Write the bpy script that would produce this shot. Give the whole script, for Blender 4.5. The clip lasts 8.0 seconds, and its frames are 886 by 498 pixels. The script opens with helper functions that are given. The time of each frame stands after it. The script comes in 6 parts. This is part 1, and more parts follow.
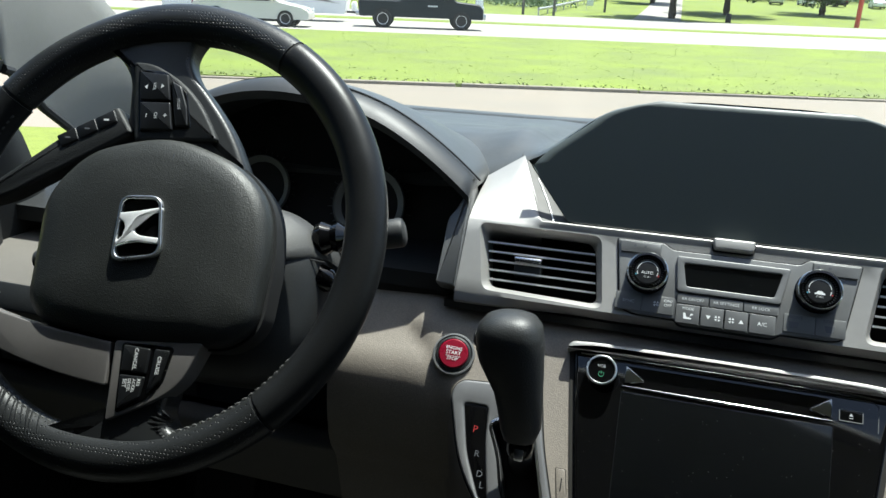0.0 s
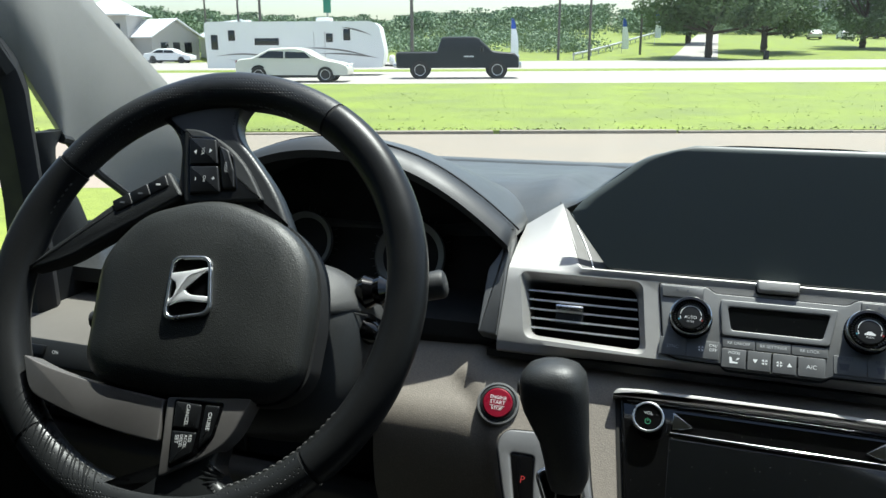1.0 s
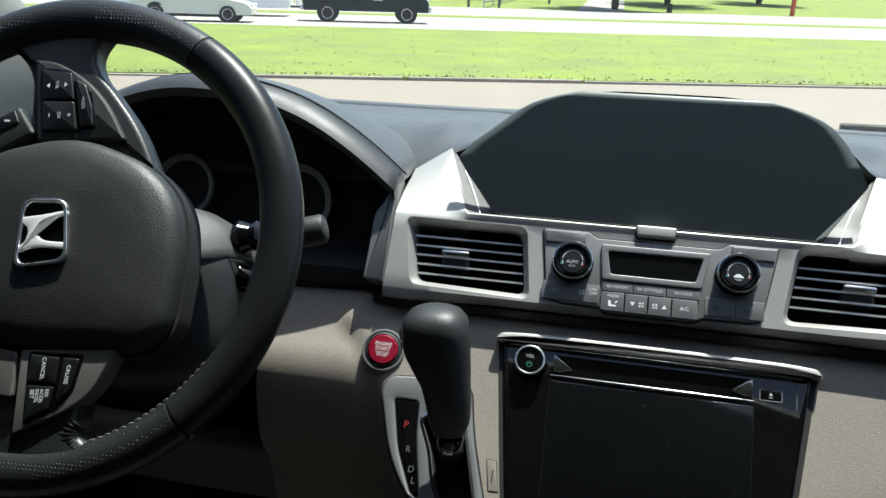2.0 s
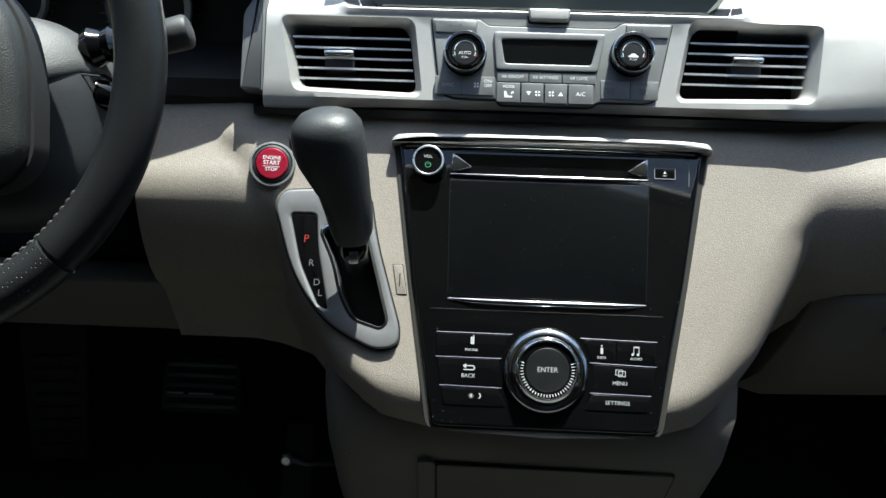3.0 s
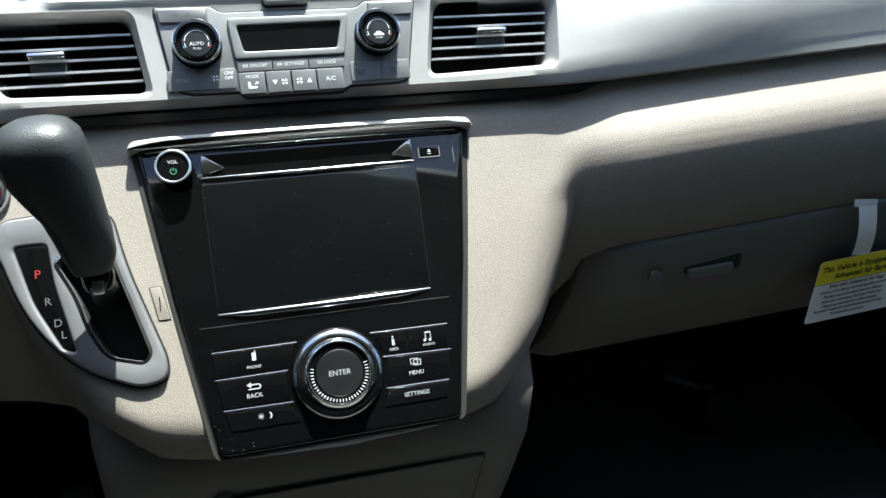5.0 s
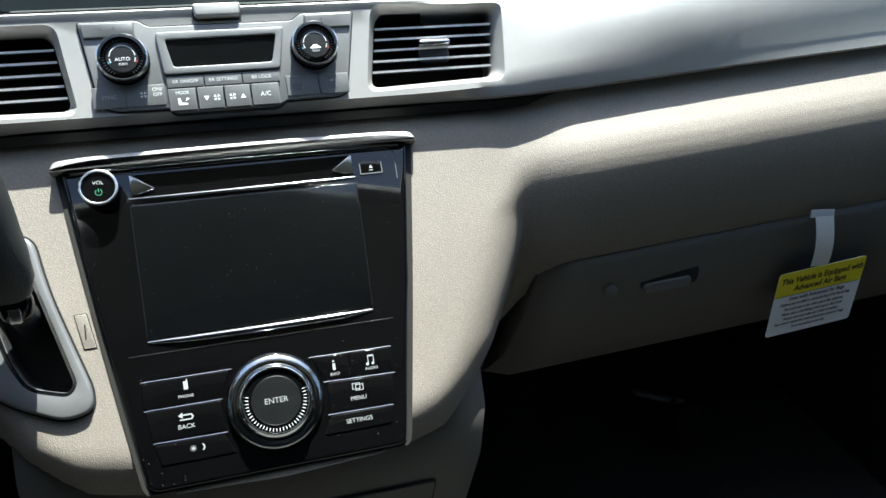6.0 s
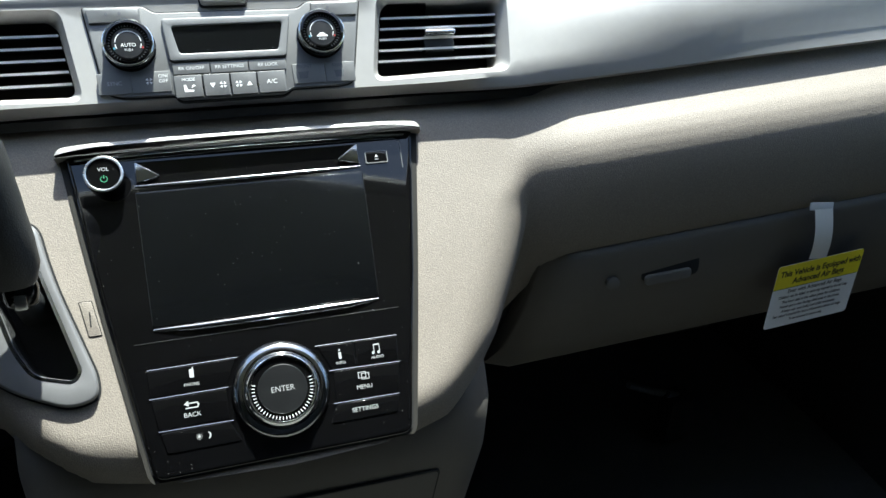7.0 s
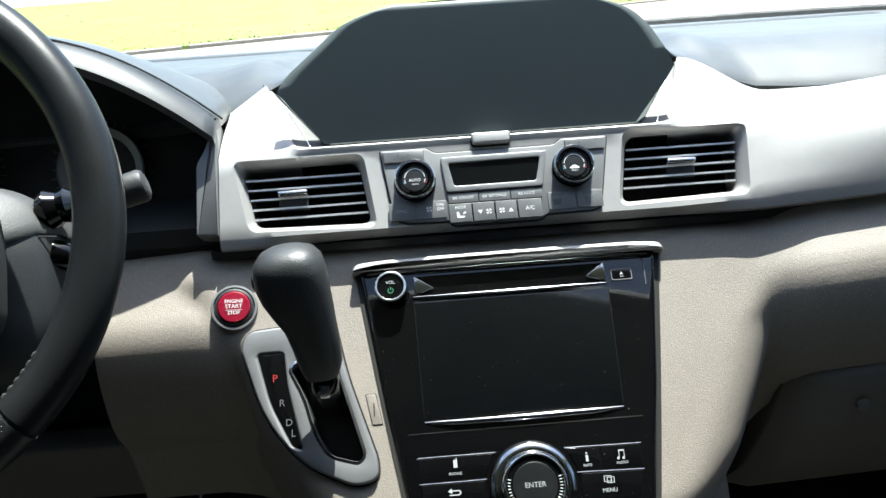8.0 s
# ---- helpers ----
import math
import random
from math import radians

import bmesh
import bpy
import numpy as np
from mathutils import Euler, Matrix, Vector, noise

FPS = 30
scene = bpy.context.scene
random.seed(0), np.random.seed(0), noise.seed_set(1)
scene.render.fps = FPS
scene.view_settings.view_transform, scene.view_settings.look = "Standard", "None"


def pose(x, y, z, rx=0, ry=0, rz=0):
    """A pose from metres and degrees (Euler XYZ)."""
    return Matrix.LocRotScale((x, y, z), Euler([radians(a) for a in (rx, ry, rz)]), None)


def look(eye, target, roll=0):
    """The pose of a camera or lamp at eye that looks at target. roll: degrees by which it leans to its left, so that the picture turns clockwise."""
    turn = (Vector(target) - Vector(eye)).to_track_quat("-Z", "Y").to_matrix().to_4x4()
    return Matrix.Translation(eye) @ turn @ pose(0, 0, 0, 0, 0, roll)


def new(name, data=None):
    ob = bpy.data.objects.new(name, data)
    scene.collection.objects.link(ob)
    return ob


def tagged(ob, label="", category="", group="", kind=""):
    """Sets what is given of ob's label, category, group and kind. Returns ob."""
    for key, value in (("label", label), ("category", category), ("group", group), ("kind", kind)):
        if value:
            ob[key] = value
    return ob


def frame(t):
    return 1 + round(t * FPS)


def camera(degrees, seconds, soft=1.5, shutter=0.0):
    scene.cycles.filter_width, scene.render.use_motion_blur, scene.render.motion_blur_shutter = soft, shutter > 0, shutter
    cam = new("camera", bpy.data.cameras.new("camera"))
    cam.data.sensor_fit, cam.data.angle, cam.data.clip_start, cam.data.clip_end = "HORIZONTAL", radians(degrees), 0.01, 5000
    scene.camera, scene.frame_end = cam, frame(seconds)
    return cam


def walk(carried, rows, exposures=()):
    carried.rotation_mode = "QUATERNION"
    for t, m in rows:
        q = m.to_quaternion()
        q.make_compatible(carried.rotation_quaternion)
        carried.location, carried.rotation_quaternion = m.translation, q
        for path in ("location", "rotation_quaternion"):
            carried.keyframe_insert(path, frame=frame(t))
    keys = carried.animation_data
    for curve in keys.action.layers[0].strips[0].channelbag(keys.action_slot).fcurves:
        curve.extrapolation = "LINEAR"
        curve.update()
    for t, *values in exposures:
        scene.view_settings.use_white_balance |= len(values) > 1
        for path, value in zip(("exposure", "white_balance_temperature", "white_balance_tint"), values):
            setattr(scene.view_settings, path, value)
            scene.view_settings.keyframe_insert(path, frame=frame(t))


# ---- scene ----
# camera and its walk
cam = camera(60.3, 8.0, soft=1.5)
EXPOSURES = [(0.0, 1.12, 6400, 7), (0.5, 1.15, 6400, 7), (1.0, 1.02, 6400, 7), (2.4, 1.12, 6400, 7), (3.0, 1.78, 6350, 7), (3.5, 2.2, 6300, 7), (4.0, 2.32, 6300, 7), (4.5, 2.32, 6300, 7), (5.0, 2.2, 6300, 7), (6.5, 2.1, 6300, 7), (7.5, 2.16, 6300, 7), (8.0, 2.0, 6350, 8)]
PATH = [
    (0, (-0.0818, -0.5365, 1.4131), (-0.6003, 1.2909, 0.7873), 2.33),
    (0.5, (-0.0839, -0.5450, 1.4197), (-0.6804, 1.2803, 0.8606), 0.85),
    (1, (-0.0777, -0.5441, 1.4199), (-0.7142, 1.2818, 0.9089), -0.28),
    (1.2, (-0.0772, -0.5404, 1.4177), (-0.7203, 1.2795, 0.8937), -0.16),
    (2.3, (-0.0536, -0.5197, 1.4070), (-0.3224, 1.3282, 0.6907), 1.96),
    (2.5, (-0.0616, -0.5161, 1.3991), (-0.2612, 1.3092, 0.6064), 1.50),
    (3, (-0.0745, -0.5027, 1.3877), (-0.1319, 1.1909, 0.3255), 1.06),
    (3.5, (-0.0811, -0.4957, 1.3863), (-0.0136, 1.1486, 0.2498), 4.47),
    (4, (-0.0977, -0.4886, 1.3688), (0.1556, 1.1369, 0.2315), 6.87),
    (4.5, (-0.0789, -0.4769, 1.3622), (0.3142, 1.1683, 0.2952), 2.93),
    (5, (-0.0576, -0.4726, 1.3589), (0.4283, 1.1657, 0.3197), 2.08),
    (5.2, (-0.0467, -0.4721, 1.3555), (0.4390, 1.1656, 0.3152), 2.34),
    (6.3, (-0.0163, -0.4584, 1.3514), (0.5250, 1.1862, 0.3501), 1.71),
    (6.5, (-0.0170, -0.4604, 1.3503), (0.5223, 1.1845, 0.3487), 1.80),
    (7, (-0.0349, -0.4596, 1.3456), (0.5291, 1.1706, 0.3335), 2.68),
    (7.5, (-0.0673, -0.4844, 1.3572), (0.3325, 1.1947, 0.3468), -0.21),
    (8, (-0.0826, -0.5114, 1.3801), (-0.0179, 1.3403, 0.6271), -3.60),
]
walk(cam, [(t, look(eye, target, roll)) for t, eye, target, roll in PATH], EXPOSURES)
# world, sun
world = bpy.data.worlds.new("sky")
scene.world = world
world.use_nodes = True
wn = world.node_tree.nodes
sky = wn.new("ShaderNodeTexSky")
sky.sky_type, sky.sun_disc = "NISHITA", False
SUN = Vector((0.15, 0.30, 0.94)).normalized()
sky.sun_elevation = math.asin(SUN.z)
sky.sun_rotation = math.atan2(SUN.x, SUN.y)
sky.dust_density = 1.5
wn["Background"].inputs[1].default_value = 0.125
world.node_tree.links.new(sky.outputs[0], wn["Background"].inputs[0])
lamp = bpy.data.lights.new("sun", "SUN")
lamp.energy, lamp.angle, lamp.color = 5.0, radians(0.53), (1.0, 0.98, 0.94)
sun = new("sun", lamp)
sun.matrix_world = look(SUN * 50, (0, 0, 0))


# materials
def material(name, color, rough=0.5, metal=0.0, grain=0.0, bump=0.0, vary=0.08, scale=30.0, coat=0.0, cells=False, dust=0.0, specular=0.5, island=0.0):
    """A surface with colour variation at two scales and a fine relief; grain is in bumps a metre, bump in metres."""
    m = bpy.data.materials.new(name)
    m.use_nodes = True
    nt = m.node_tree
    n, link = nt.nodes, nt.links.new
    p = n["Principled BSDF"]
    p.inputs["Roughness"].default_value, p.inputs["Metallic"].default_value = rough, metal
    p.inputs["Coat Weight"].default_value = coat
    p.inputs["Coat Roughness"].default_value = 0.03
    p.inputs["Specular IOR Level"].default_value = specular
    co = n.new("ShaderNodeTexCoord")
    a = n.new("ShaderNodeTexNoise")
    a.inputs["Scale"].default_value, a.inputs["Detail"].default_value = scale, 5
    link(co.outputs["Object"], a.inputs["Vector"])
    b = n.new("ShaderNodeTexNoise")
    b.inputs["Scale"].default_value, b.inputs["Detail"].default_value = scale * 14, 3
    link(co.outputs["Object"], b.inputs["Vector"])
    mix = n.new("ShaderNodeMath")
    mix.operation = "MULTIPLY_ADD"
    link(b.outputs["Fac"], mix.inputs[0])
    mix.inputs[1].default_value = 0.5
    link(a.outputs["Fac"], mix.inputs[2])
    ramp = n.new("ShaderNodeMapRange")
    ramp.inputs["From Min"].default_value, ramp.inputs["From Max"].default_value = 0.45, 1.05
    ramp.inputs["To Min"].default_value, ramp.inputs["To Max"].default_value = 1 - vary, 1 + vary
    link(mix.outputs[0], ramp.inputs["Value"])
    shade = n.new("ShaderNodeVectorMath")
    shade.operation = "SCALE"
    shade.inputs[0].default_value = color
    link(ramp.outputs[0], shade.inputs["Scale"])
    out = shade.outputs[0]
    if island:
        info = n.new("ShaderNodeObjectInfo")
        r2 = n.new("ShaderNodeMapRange")
        r2.inputs["To Min"].default_value, r2.inputs["To Max"].default_value = 1 - island, 1 + island
        link(info.outputs["Random"], r2.inputs["Value"])
        s2 = n.new("ShaderNodeVectorMath")
        s2.operation = "SCALE"
        link(out, s2.inputs[0])
        link(r2.outputs[0], s2.inputs["Scale"])
        out = s2.outputs[0]
    if dust:
        speck = n.new("ShaderNodeTexVoronoi")
        speck.inputs["Scale"].default_value = 250
        link(co.outputs["Object"], speck.inputs["Vector"])
        lim = n.new("ShaderNodeMath")
        lim.operation = "LESS_THAN"
        lim.inputs[1].default_value = dust
        link(speck.outputs["Distance"], lim.inputs[0])
        rgb = n.new("ShaderNodeSeparateColor")
        link(speck.outputs["Color"], rgb.inputs[0])
        few = n.new("ShaderNodeMath")
        few.operation = "GREATER_THAN"
        few.inputs[1].default_value = 0.72
        link(rgb.outputs[0], few.inputs[0])
        both = n.new("ShaderNodeMath")
        both.operation = "MULTIPLY"
        link(lim.outputs[0], both.inputs[0])
        link(few.outputs[0], both.inputs[1])
        lim = both
        mx = n.new("ShaderNodeMix")
        mx.data_type = "RGBA"
        link(lim.outputs[0], mx.inputs["Factor"])
        link(out, mx.inputs[6])
        mx.inputs[7].default_value = (0.16, 0.16, 0.15, 1)
        out = mx.outputs[2]
    link(out, p.inputs["Base Color"])
    rr = n.new("ShaderNodeMapRange")
    rr.inputs["From Min"].default_value, rr.inputs["From Max"].default_value = 0.3, 0.7
    rr.inputs["To Min"].default_value, rr.inputs["To Max"].default_value = rough * 0.85, min(1, rough * 1.15)
    link(a.outputs["Fac"], rr.inputs["Value"])
    link(rr.outputs[0], p.inputs["Roughness"])
    if grain:
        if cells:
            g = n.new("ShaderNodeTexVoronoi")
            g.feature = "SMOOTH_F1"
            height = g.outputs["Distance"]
            # shade in the grain's pits is put into the base colour
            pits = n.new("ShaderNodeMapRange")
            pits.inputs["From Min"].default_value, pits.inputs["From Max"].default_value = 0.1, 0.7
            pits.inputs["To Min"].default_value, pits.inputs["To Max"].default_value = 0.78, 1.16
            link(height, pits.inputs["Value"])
            pit_shaded = n.new("ShaderNodeVectorMath")
            pit_shaded.operation = "SCALE"
            link(out, pit_shaded.inputs[0])
            link(pits.outputs[0], pit_shaded.inputs["Scale"])
            link(pit_shaded.outputs[0], p.inputs["Base Color"])
        else:
            g = n.new("ShaderNodeTexNoise")
            g.inputs["Detail"].default_value = 2
            height = g.outputs["Fac"]
        g.inputs["Scale"].default_value = grain
        link(co.outputs["Object"], g.inputs["Vector"])
        bp = n.new("ShaderNodeBump")
        bp.inputs["Strength"].default_value = 1.0
        bp.inputs["Distance"].default_value = bump
        link(height, bp.inputs["Height"])
        link(bp.outputs[0], p.inputs["Normal"])
    return m


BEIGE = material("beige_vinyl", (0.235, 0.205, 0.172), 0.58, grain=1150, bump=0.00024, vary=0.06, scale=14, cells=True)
# darker than BEIGE: the lower dash's shade is put into the colour
BEIGE_PLAIN = material("beige_plastic_shaded", (0.128, 0.118, 0.103), 0.6, grain=900, bump=0.00012, vary=0.06, scale=10)
PAD = material("charcoal_vinyl", (0.062, 0.066, 0.066), 0.42, grain=900, bump=0.00014, vary=0.08, scale=12, cells=True)
DARK = material("black_plastic", (0.02, 0.0215, 0.022), 0.55, specular=0.3, grain=900, bump=0.0003, vary=0.12, scale=20)
DEEP = material("black_recess", (0.006, 0.0065, 0.007), 0.8, vary=0.15, scale=20)
SILVER = material("silver_paint", (0.375, 0.364, 0.346), 0.45, metal=0.4, grain=2500, bump=0.00008, vary=0.05, scale=9)
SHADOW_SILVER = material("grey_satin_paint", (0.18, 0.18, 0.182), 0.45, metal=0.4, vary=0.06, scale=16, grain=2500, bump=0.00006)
TITAN = material("warm_grey_satin_paint", (0.2, 0.187, 0.178), 0.38, metal=0.5, vary=0.07, scale=18, grain=2500, bump=0.00006)
SLAT_EDGE = material("bright_slat_edge", (0.85, 0.85, 0.85), 0.4, metal=0.3, vary=0.05, scale=40)
UNIT = material("grey_control_plastic", (0.15, 0.152, 0.151), 0.45, metal=0.2, vary=0.06, scale=30, grain=2200, bump=0.00008)
PIANO = material("piano_black", (0.003, 0.003, 0.0033), 0.05, vary=0.2, scale=25, dust=0.08)
SCREEN = material("screen_glass", (0.004, 0.0045, 0.005), 0.1, vary=0.15, scale=18, dust=0.08)
# lifted above dark glass: veiling glare over the display is put into the colour
DISPLAY = material("display_cover", (0.085, 0.1, 0.096), 0.42, vary=0.0, scale=8, specular=0.45)
BUTTON = material("dark_button", (0.007, 0.0075, 0.008), 0.36, vary=0.1, scale=40, grain=3000, bump=0.00005)
CHROME = material("chrome", (0.85, 0.86, 0.87), 0.1, metal=1.0, vary=0.04, scale=40)
BRIGHT = material("bright_satin_chrome", (0.86, 0.87, 0.88), 0.3, metal=1.0, vary=0.04, scale=40)
DARK_CHROME = material("smoked_chrome", (0.42, 0.425, 0.43), 0.14, metal=1.0, vary=0.04, scale=40)
FRAME_GREY = material("grey_display_surround", (0.19, 0.192, 0.191), 0.42, metal=0.3, vary=0.05, scale=30, grain=2200, bump=0.00006)
CHEEK = material("taupe_edge_strip", (0.062, 0.058, 0.053), 0.55, vary=0.05, scale=30, grain=2200, bump=0.00004)
RIM_DARK = material("smooth_dark_rim", (0.028, 0.03, 0.032), 0.5, vary=0.08, scale=20, grain=2600, bump=0.00003)
SURROUND = material("grey_brown_surround", (0.03, 0.0285, 0.0255), 0.6, vary=0.08, scale=20, specular=0.15)
GUNMETAL = material("dark_gunmetal", (0.1, 0.103, 0.107), 0.36, metal=0.7, vary=0.06, scale=30)
SHROUD = material("dark_grey_shroud", (0.021, 0.022, 0.022), 0.5, grain=1300, bump=0.00012, vary=0.1, scale=16, cells=True, specular=0.35)
# lighter than SHROUD: sun on the upper half is put into the colour
UPPER_COVER = material("sunlit_column_cover", (0.048, 0.0475, 0.0455), 0.55, grain=1300, bump=0.00018, vary=0.1, scale=16, cells=True)
SATIN = material("satin_chrome", (0.62, 0.62, 0.62), 0.22, metal=1.0, vary=0.05, scale=40)
LEATHER = material("black_leather", (0.0135, 0.0142, 0.0147), 0.36, grain=1400, bump=0.00006, vary=0.15, scale=24, cells=True, specular=0.22)
HUB = material("grained_airbag_cover", (0.021, 0.0225, 0.021), 0.48, grain=1300, bump=0.00024, vary=0.12, scale=20, cells=True, specular=0.45)
KNOB_LEATHER = material("smooth_black_leather", (0.025, 0.0265, 0.0265), 0.48, grain=900, bump=0.00016, vary=0.12, scale=24, cells=True)
THREAD = material("stitching", (0.06, 0.06, 0.058), 0.7, vary=0.2, scale=200)
RED = material("red_button", (0.21, 0.005, 0.02), 0.3, vary=0.08, scale=50, coat=0.3)
WHITE_INK = material("white_print", (0.75, 0.76, 0.75), 0.6, vary=0.03, scale=60)
GREY_INK = material("grey_print", (0.62, 0.63, 0.63), 0.6, vary=0.03, scale=60)
PANEL_INK = material("pale_grey_print", (0.8, 0.81, 0.8), 0.6, vary=0.03, scale=60)
AUDIO_INK = material("silver_grey_print", (0.34, 0.35, 0.35), 0.6, vary=0.03, scale=60)
SYNC_INK = material("faded_grey_print", (0.4, 0.41, 0.42), 0.6, vary=0.03, scale=60)
DIM_INK = material("dim_print", (0.08, 0.086, 0.095), 0.6, vary=0.03, scale=60)
RED_INK = material("red_print", (0.3, 0.016, 0.015), 0.5, vary=0.03, scale=60)
GREEN_INK = material("green_print", (0.03, 0.2, 0.1), 0.5, vary=0.03, scale=60)
BLUE_INK = material("blue_print", (0.05, 0.25, 0.35), 0.5, vary=0.03, scale=60)
BLACK_INK = material("black_print", (0.015, 0.015, 0.015), 0.7, vary=0.05, scale=60)
CARD = material("white_card", (0.86, 0.87, 0.86), 0.55, vary=0.03, scale=20)
YELLOW = material("yellow_card", (0.86, 0.72, 0.03), 0.55, vary=0.04, scale=20)
CARPET = material("dark_carpet", (0.06, 0.061, 0.057), 0.95, grain=900, bump=0.002, vary=0.3, scale=25)
LINER = material("headliner_cloth", (0.45, 0.44, 0.42), 0.9, grain=1500, bump=0.0004, vary=0.05, scale=15)
PILLAR = material("grey_beige_pillar_trim", (0.2, 0.197, 0.185), 0.7, grain=900, bump=0.0003, vary=0.05, scale=10)
RUBBER = material("black_rubber", (0.015, 0.015, 0.016), 0.7, vary=0.15, scale=40)
STEEL = material("brushed_steel", (0.5, 0.5, 0.52), 0.3, metal=1.0, vary=0.1, scale=60)
BODY_PAINT = material("dark_body_paint", (0.03, 0.032, 0.035), 0.3, vary=0.05, scale=5, coat=0.5)
GRASS = material("mown_grass", (0.165, 0.212, 0.03), 0.9, grain=40, bump=0.01, vary=0.34, scale=0.5)
BLADES = material("grass_blades", (0.18, 0.232, 0.036), 0.8, vary=0.35, scale=0.8)
DRY = material("dry_verge", (0.32, 0.29, 0.17), 0.95, grain=40, bump=0.03, vary=0.35, scale=2)
CONCRETE = material("pale_concrete", (0.25, 0.212, 0.165), 0.85, grain=60, bump=0.004, vary=0.12, scale=0.7)
ASPHALT = material("sun_bleached_asphalt", (0.33, 0.308, 0.272), 0.85, grain=60, bump=0.006, vary=0.12, scale=0.5)
KERB = material("weathered_kerb", (0.25, 0.215, 0.165), 0.9, grain=30, bump=0.01, vary=0.3, scale=4)
BARK = material("bark", (0.07, 0.055, 0.04), 0.9, grain=12, bump=0.05, vary=0.3, scale=3)
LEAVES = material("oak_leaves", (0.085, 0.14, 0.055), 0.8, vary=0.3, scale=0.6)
# paler than LEAVES: the haze of distance is put into this colour
WOODS = material("hazed_woods_leaves", (0.165, 0.235, 0.14), 0.9, vary=0.2, scale=0.15)
WHITE_PAINT = material("white_vehicle_paint", (0.85, 0.85, 0.84), 0.35, vary=0.03, scale=1, coat=0.3)
PEARL = material("pearl_car_paint", (0.62, 0.60, 0.53), 0.3, vary=0.03, scale=1, coat=0.4)
NAVY = material("dark_blue_truck_paint", (0.006, 0.009, 0.011), 0.4, vary=0.06, scale=1, coat=0.1, specular=0.3)
TINT = material("tinted_glass", (0.015, 0.018, 0.02), 0.06, vary=0.1, scale=1)
TYRE = material("tyre_rubber", (0.02, 0.02, 0.02), 0.85, vary=0.1, scale=5)
ALLOY = material("alloy_wheel", (0.75, 0.75, 0.76), 0.35, metal=0.3, vary=0.06, scale=5)
TIN = material("white_tin_roof", (0.72, 0.73, 0.74), 0.4, metal=0.1, vary=0.05, scale=0.6)
SIDING = material("grey_siding", (0.38, 0.37, 0.35), 0.8, vary=0.08, scale=0.6)
POLE = material("weathered_pole", (0.13, 0.12, 0.11), 0.85, grain=15, bump=0.01, vary=0.2, scale=2)
GALV = material("galvanised_steel", (0.45, 0.46, 0.46), 0.45, metal=0.6, vary=0.1, scale=2)
BANNER = material("banner_cloth", (0.9, 0.92, 0.95), 0.8, vary=0.06, scale=1)
BANNER_BLUE = material("blue_banner_cloth", (0.03, 0.10, 0.45), 0.8, vary=0.06, scale=1)
STRIPE = material("grey_trailer_graphic", (0.2, 0.19, 0.18), 0.5, vary=0.05, scale=1)
SIGN_GREEN = material("green_sign_panel", (0.02, 0.22, 0.15), 0.5, vary=0.05, scale=1)
SIGN_RED = material("red_sign_post", (0.5, 0.08, 0.04), 0.5, vary=0.06, scale=1)

GLASS = bpy.data.materials.new("windscreen_glass")
GLASS.use_nodes = True
gn, gl = GLASS.node_tree.nodes, GLASS.node_tree.links.new
gn.remove(gn["Principled BSDF"])
clear, gloss, blend_, facing = gn.new("ShaderNodeBsdfTransparent"), gn.new("ShaderNodeBsdfGlossy"), gn.new("ShaderNodeMixShader"), gn.new("ShaderNodeLayerWeight")
clear.inputs["Color"].default_value = (0.95, 0.975, 0.965, 1)
gloss.inputs["Roughness"].default_value = 0.0
steep, sheen = gn.new("ShaderNodeMath"), gn.new("ShaderNodeMath")
steep.operation, sheen.operation = "POWER", "MULTIPLY_ADD"
steep.inputs[1].default_value = 5.0
sheen.inputs[1].default_value, sheen.inputs[2].default_value = 0.7, 0.035
gl(facing.outputs["Facing"], steep.inputs[0])
gl(steep.outputs[0], sheen.inputs[0])
gl(sheen.outputs[0], blend_.inputs["Fac"])
gl(clear.outputs[0], blend_.inputs[1])
gl(gloss.outputs[0], blend_.inputs[2])
gl(blend_.outputs[0], gn["Material Output"].inputs["Surface"])
# tint stands in for unseen seats that block side light; left is darker
SIDE_GLASS = {}
for s, tint in ((-1, 0.42), (1, 0.64)):
    SIDE_GLASS[s] = GLASS.copy()
    SIDE_GLASS[s].name = "tinted_side_glass"
    SIDE_GLASS[s].node_tree.nodes["Transparent BSDF"].inputs["Color"].default_value = (tint, tint * 1.04, tint * 1.03, 1)


# helpers for building
def part(name, bm, mat, parent=None, label="", at=None, angle=35):
    """One mesh object from a bmesh, under a thing or a part."""
    bmesh.ops.recalc_face_normals(bm, faces=bm.faces)
    me = bpy.data.meshes.new(name)
    bm.to_mesh(me)
    bm.free()
    for p in me.polygons:
        p.use_smooth = True
    me.set_sharp_from_angle(angle=radians(angle))
    me.materials.append(mat)
    ob = new(name, me)
    if parent is not None:
        ob.parent = parent
    if at is not None:
        ob.matrix_local = at
    if label:
        tagged(ob, label)
    return ob


def thing(name, label, category, at=None, group="", kind=""):
    ob = new(name)
    ob.empty_display_size = 0.05
    if at is not None:
        ob.matrix_world = at
    return tagged(ob, label, category, group, kind)


def frame_of(origin, a, b):
    """A pose with x along a, y along b."""
    a, b = Vector(a).normalized(), Vector(b).normalized()
    n = a.cross(b)
    m = Matrix((a, b, n)).transposed().to_4x4()
    m.translation = origin
    return m


def leaning(origin, lean):
    l = radians(lean)
    return frame_of(origin, (1, 0, 0), (0, math.sin(l), math.cos(l)))


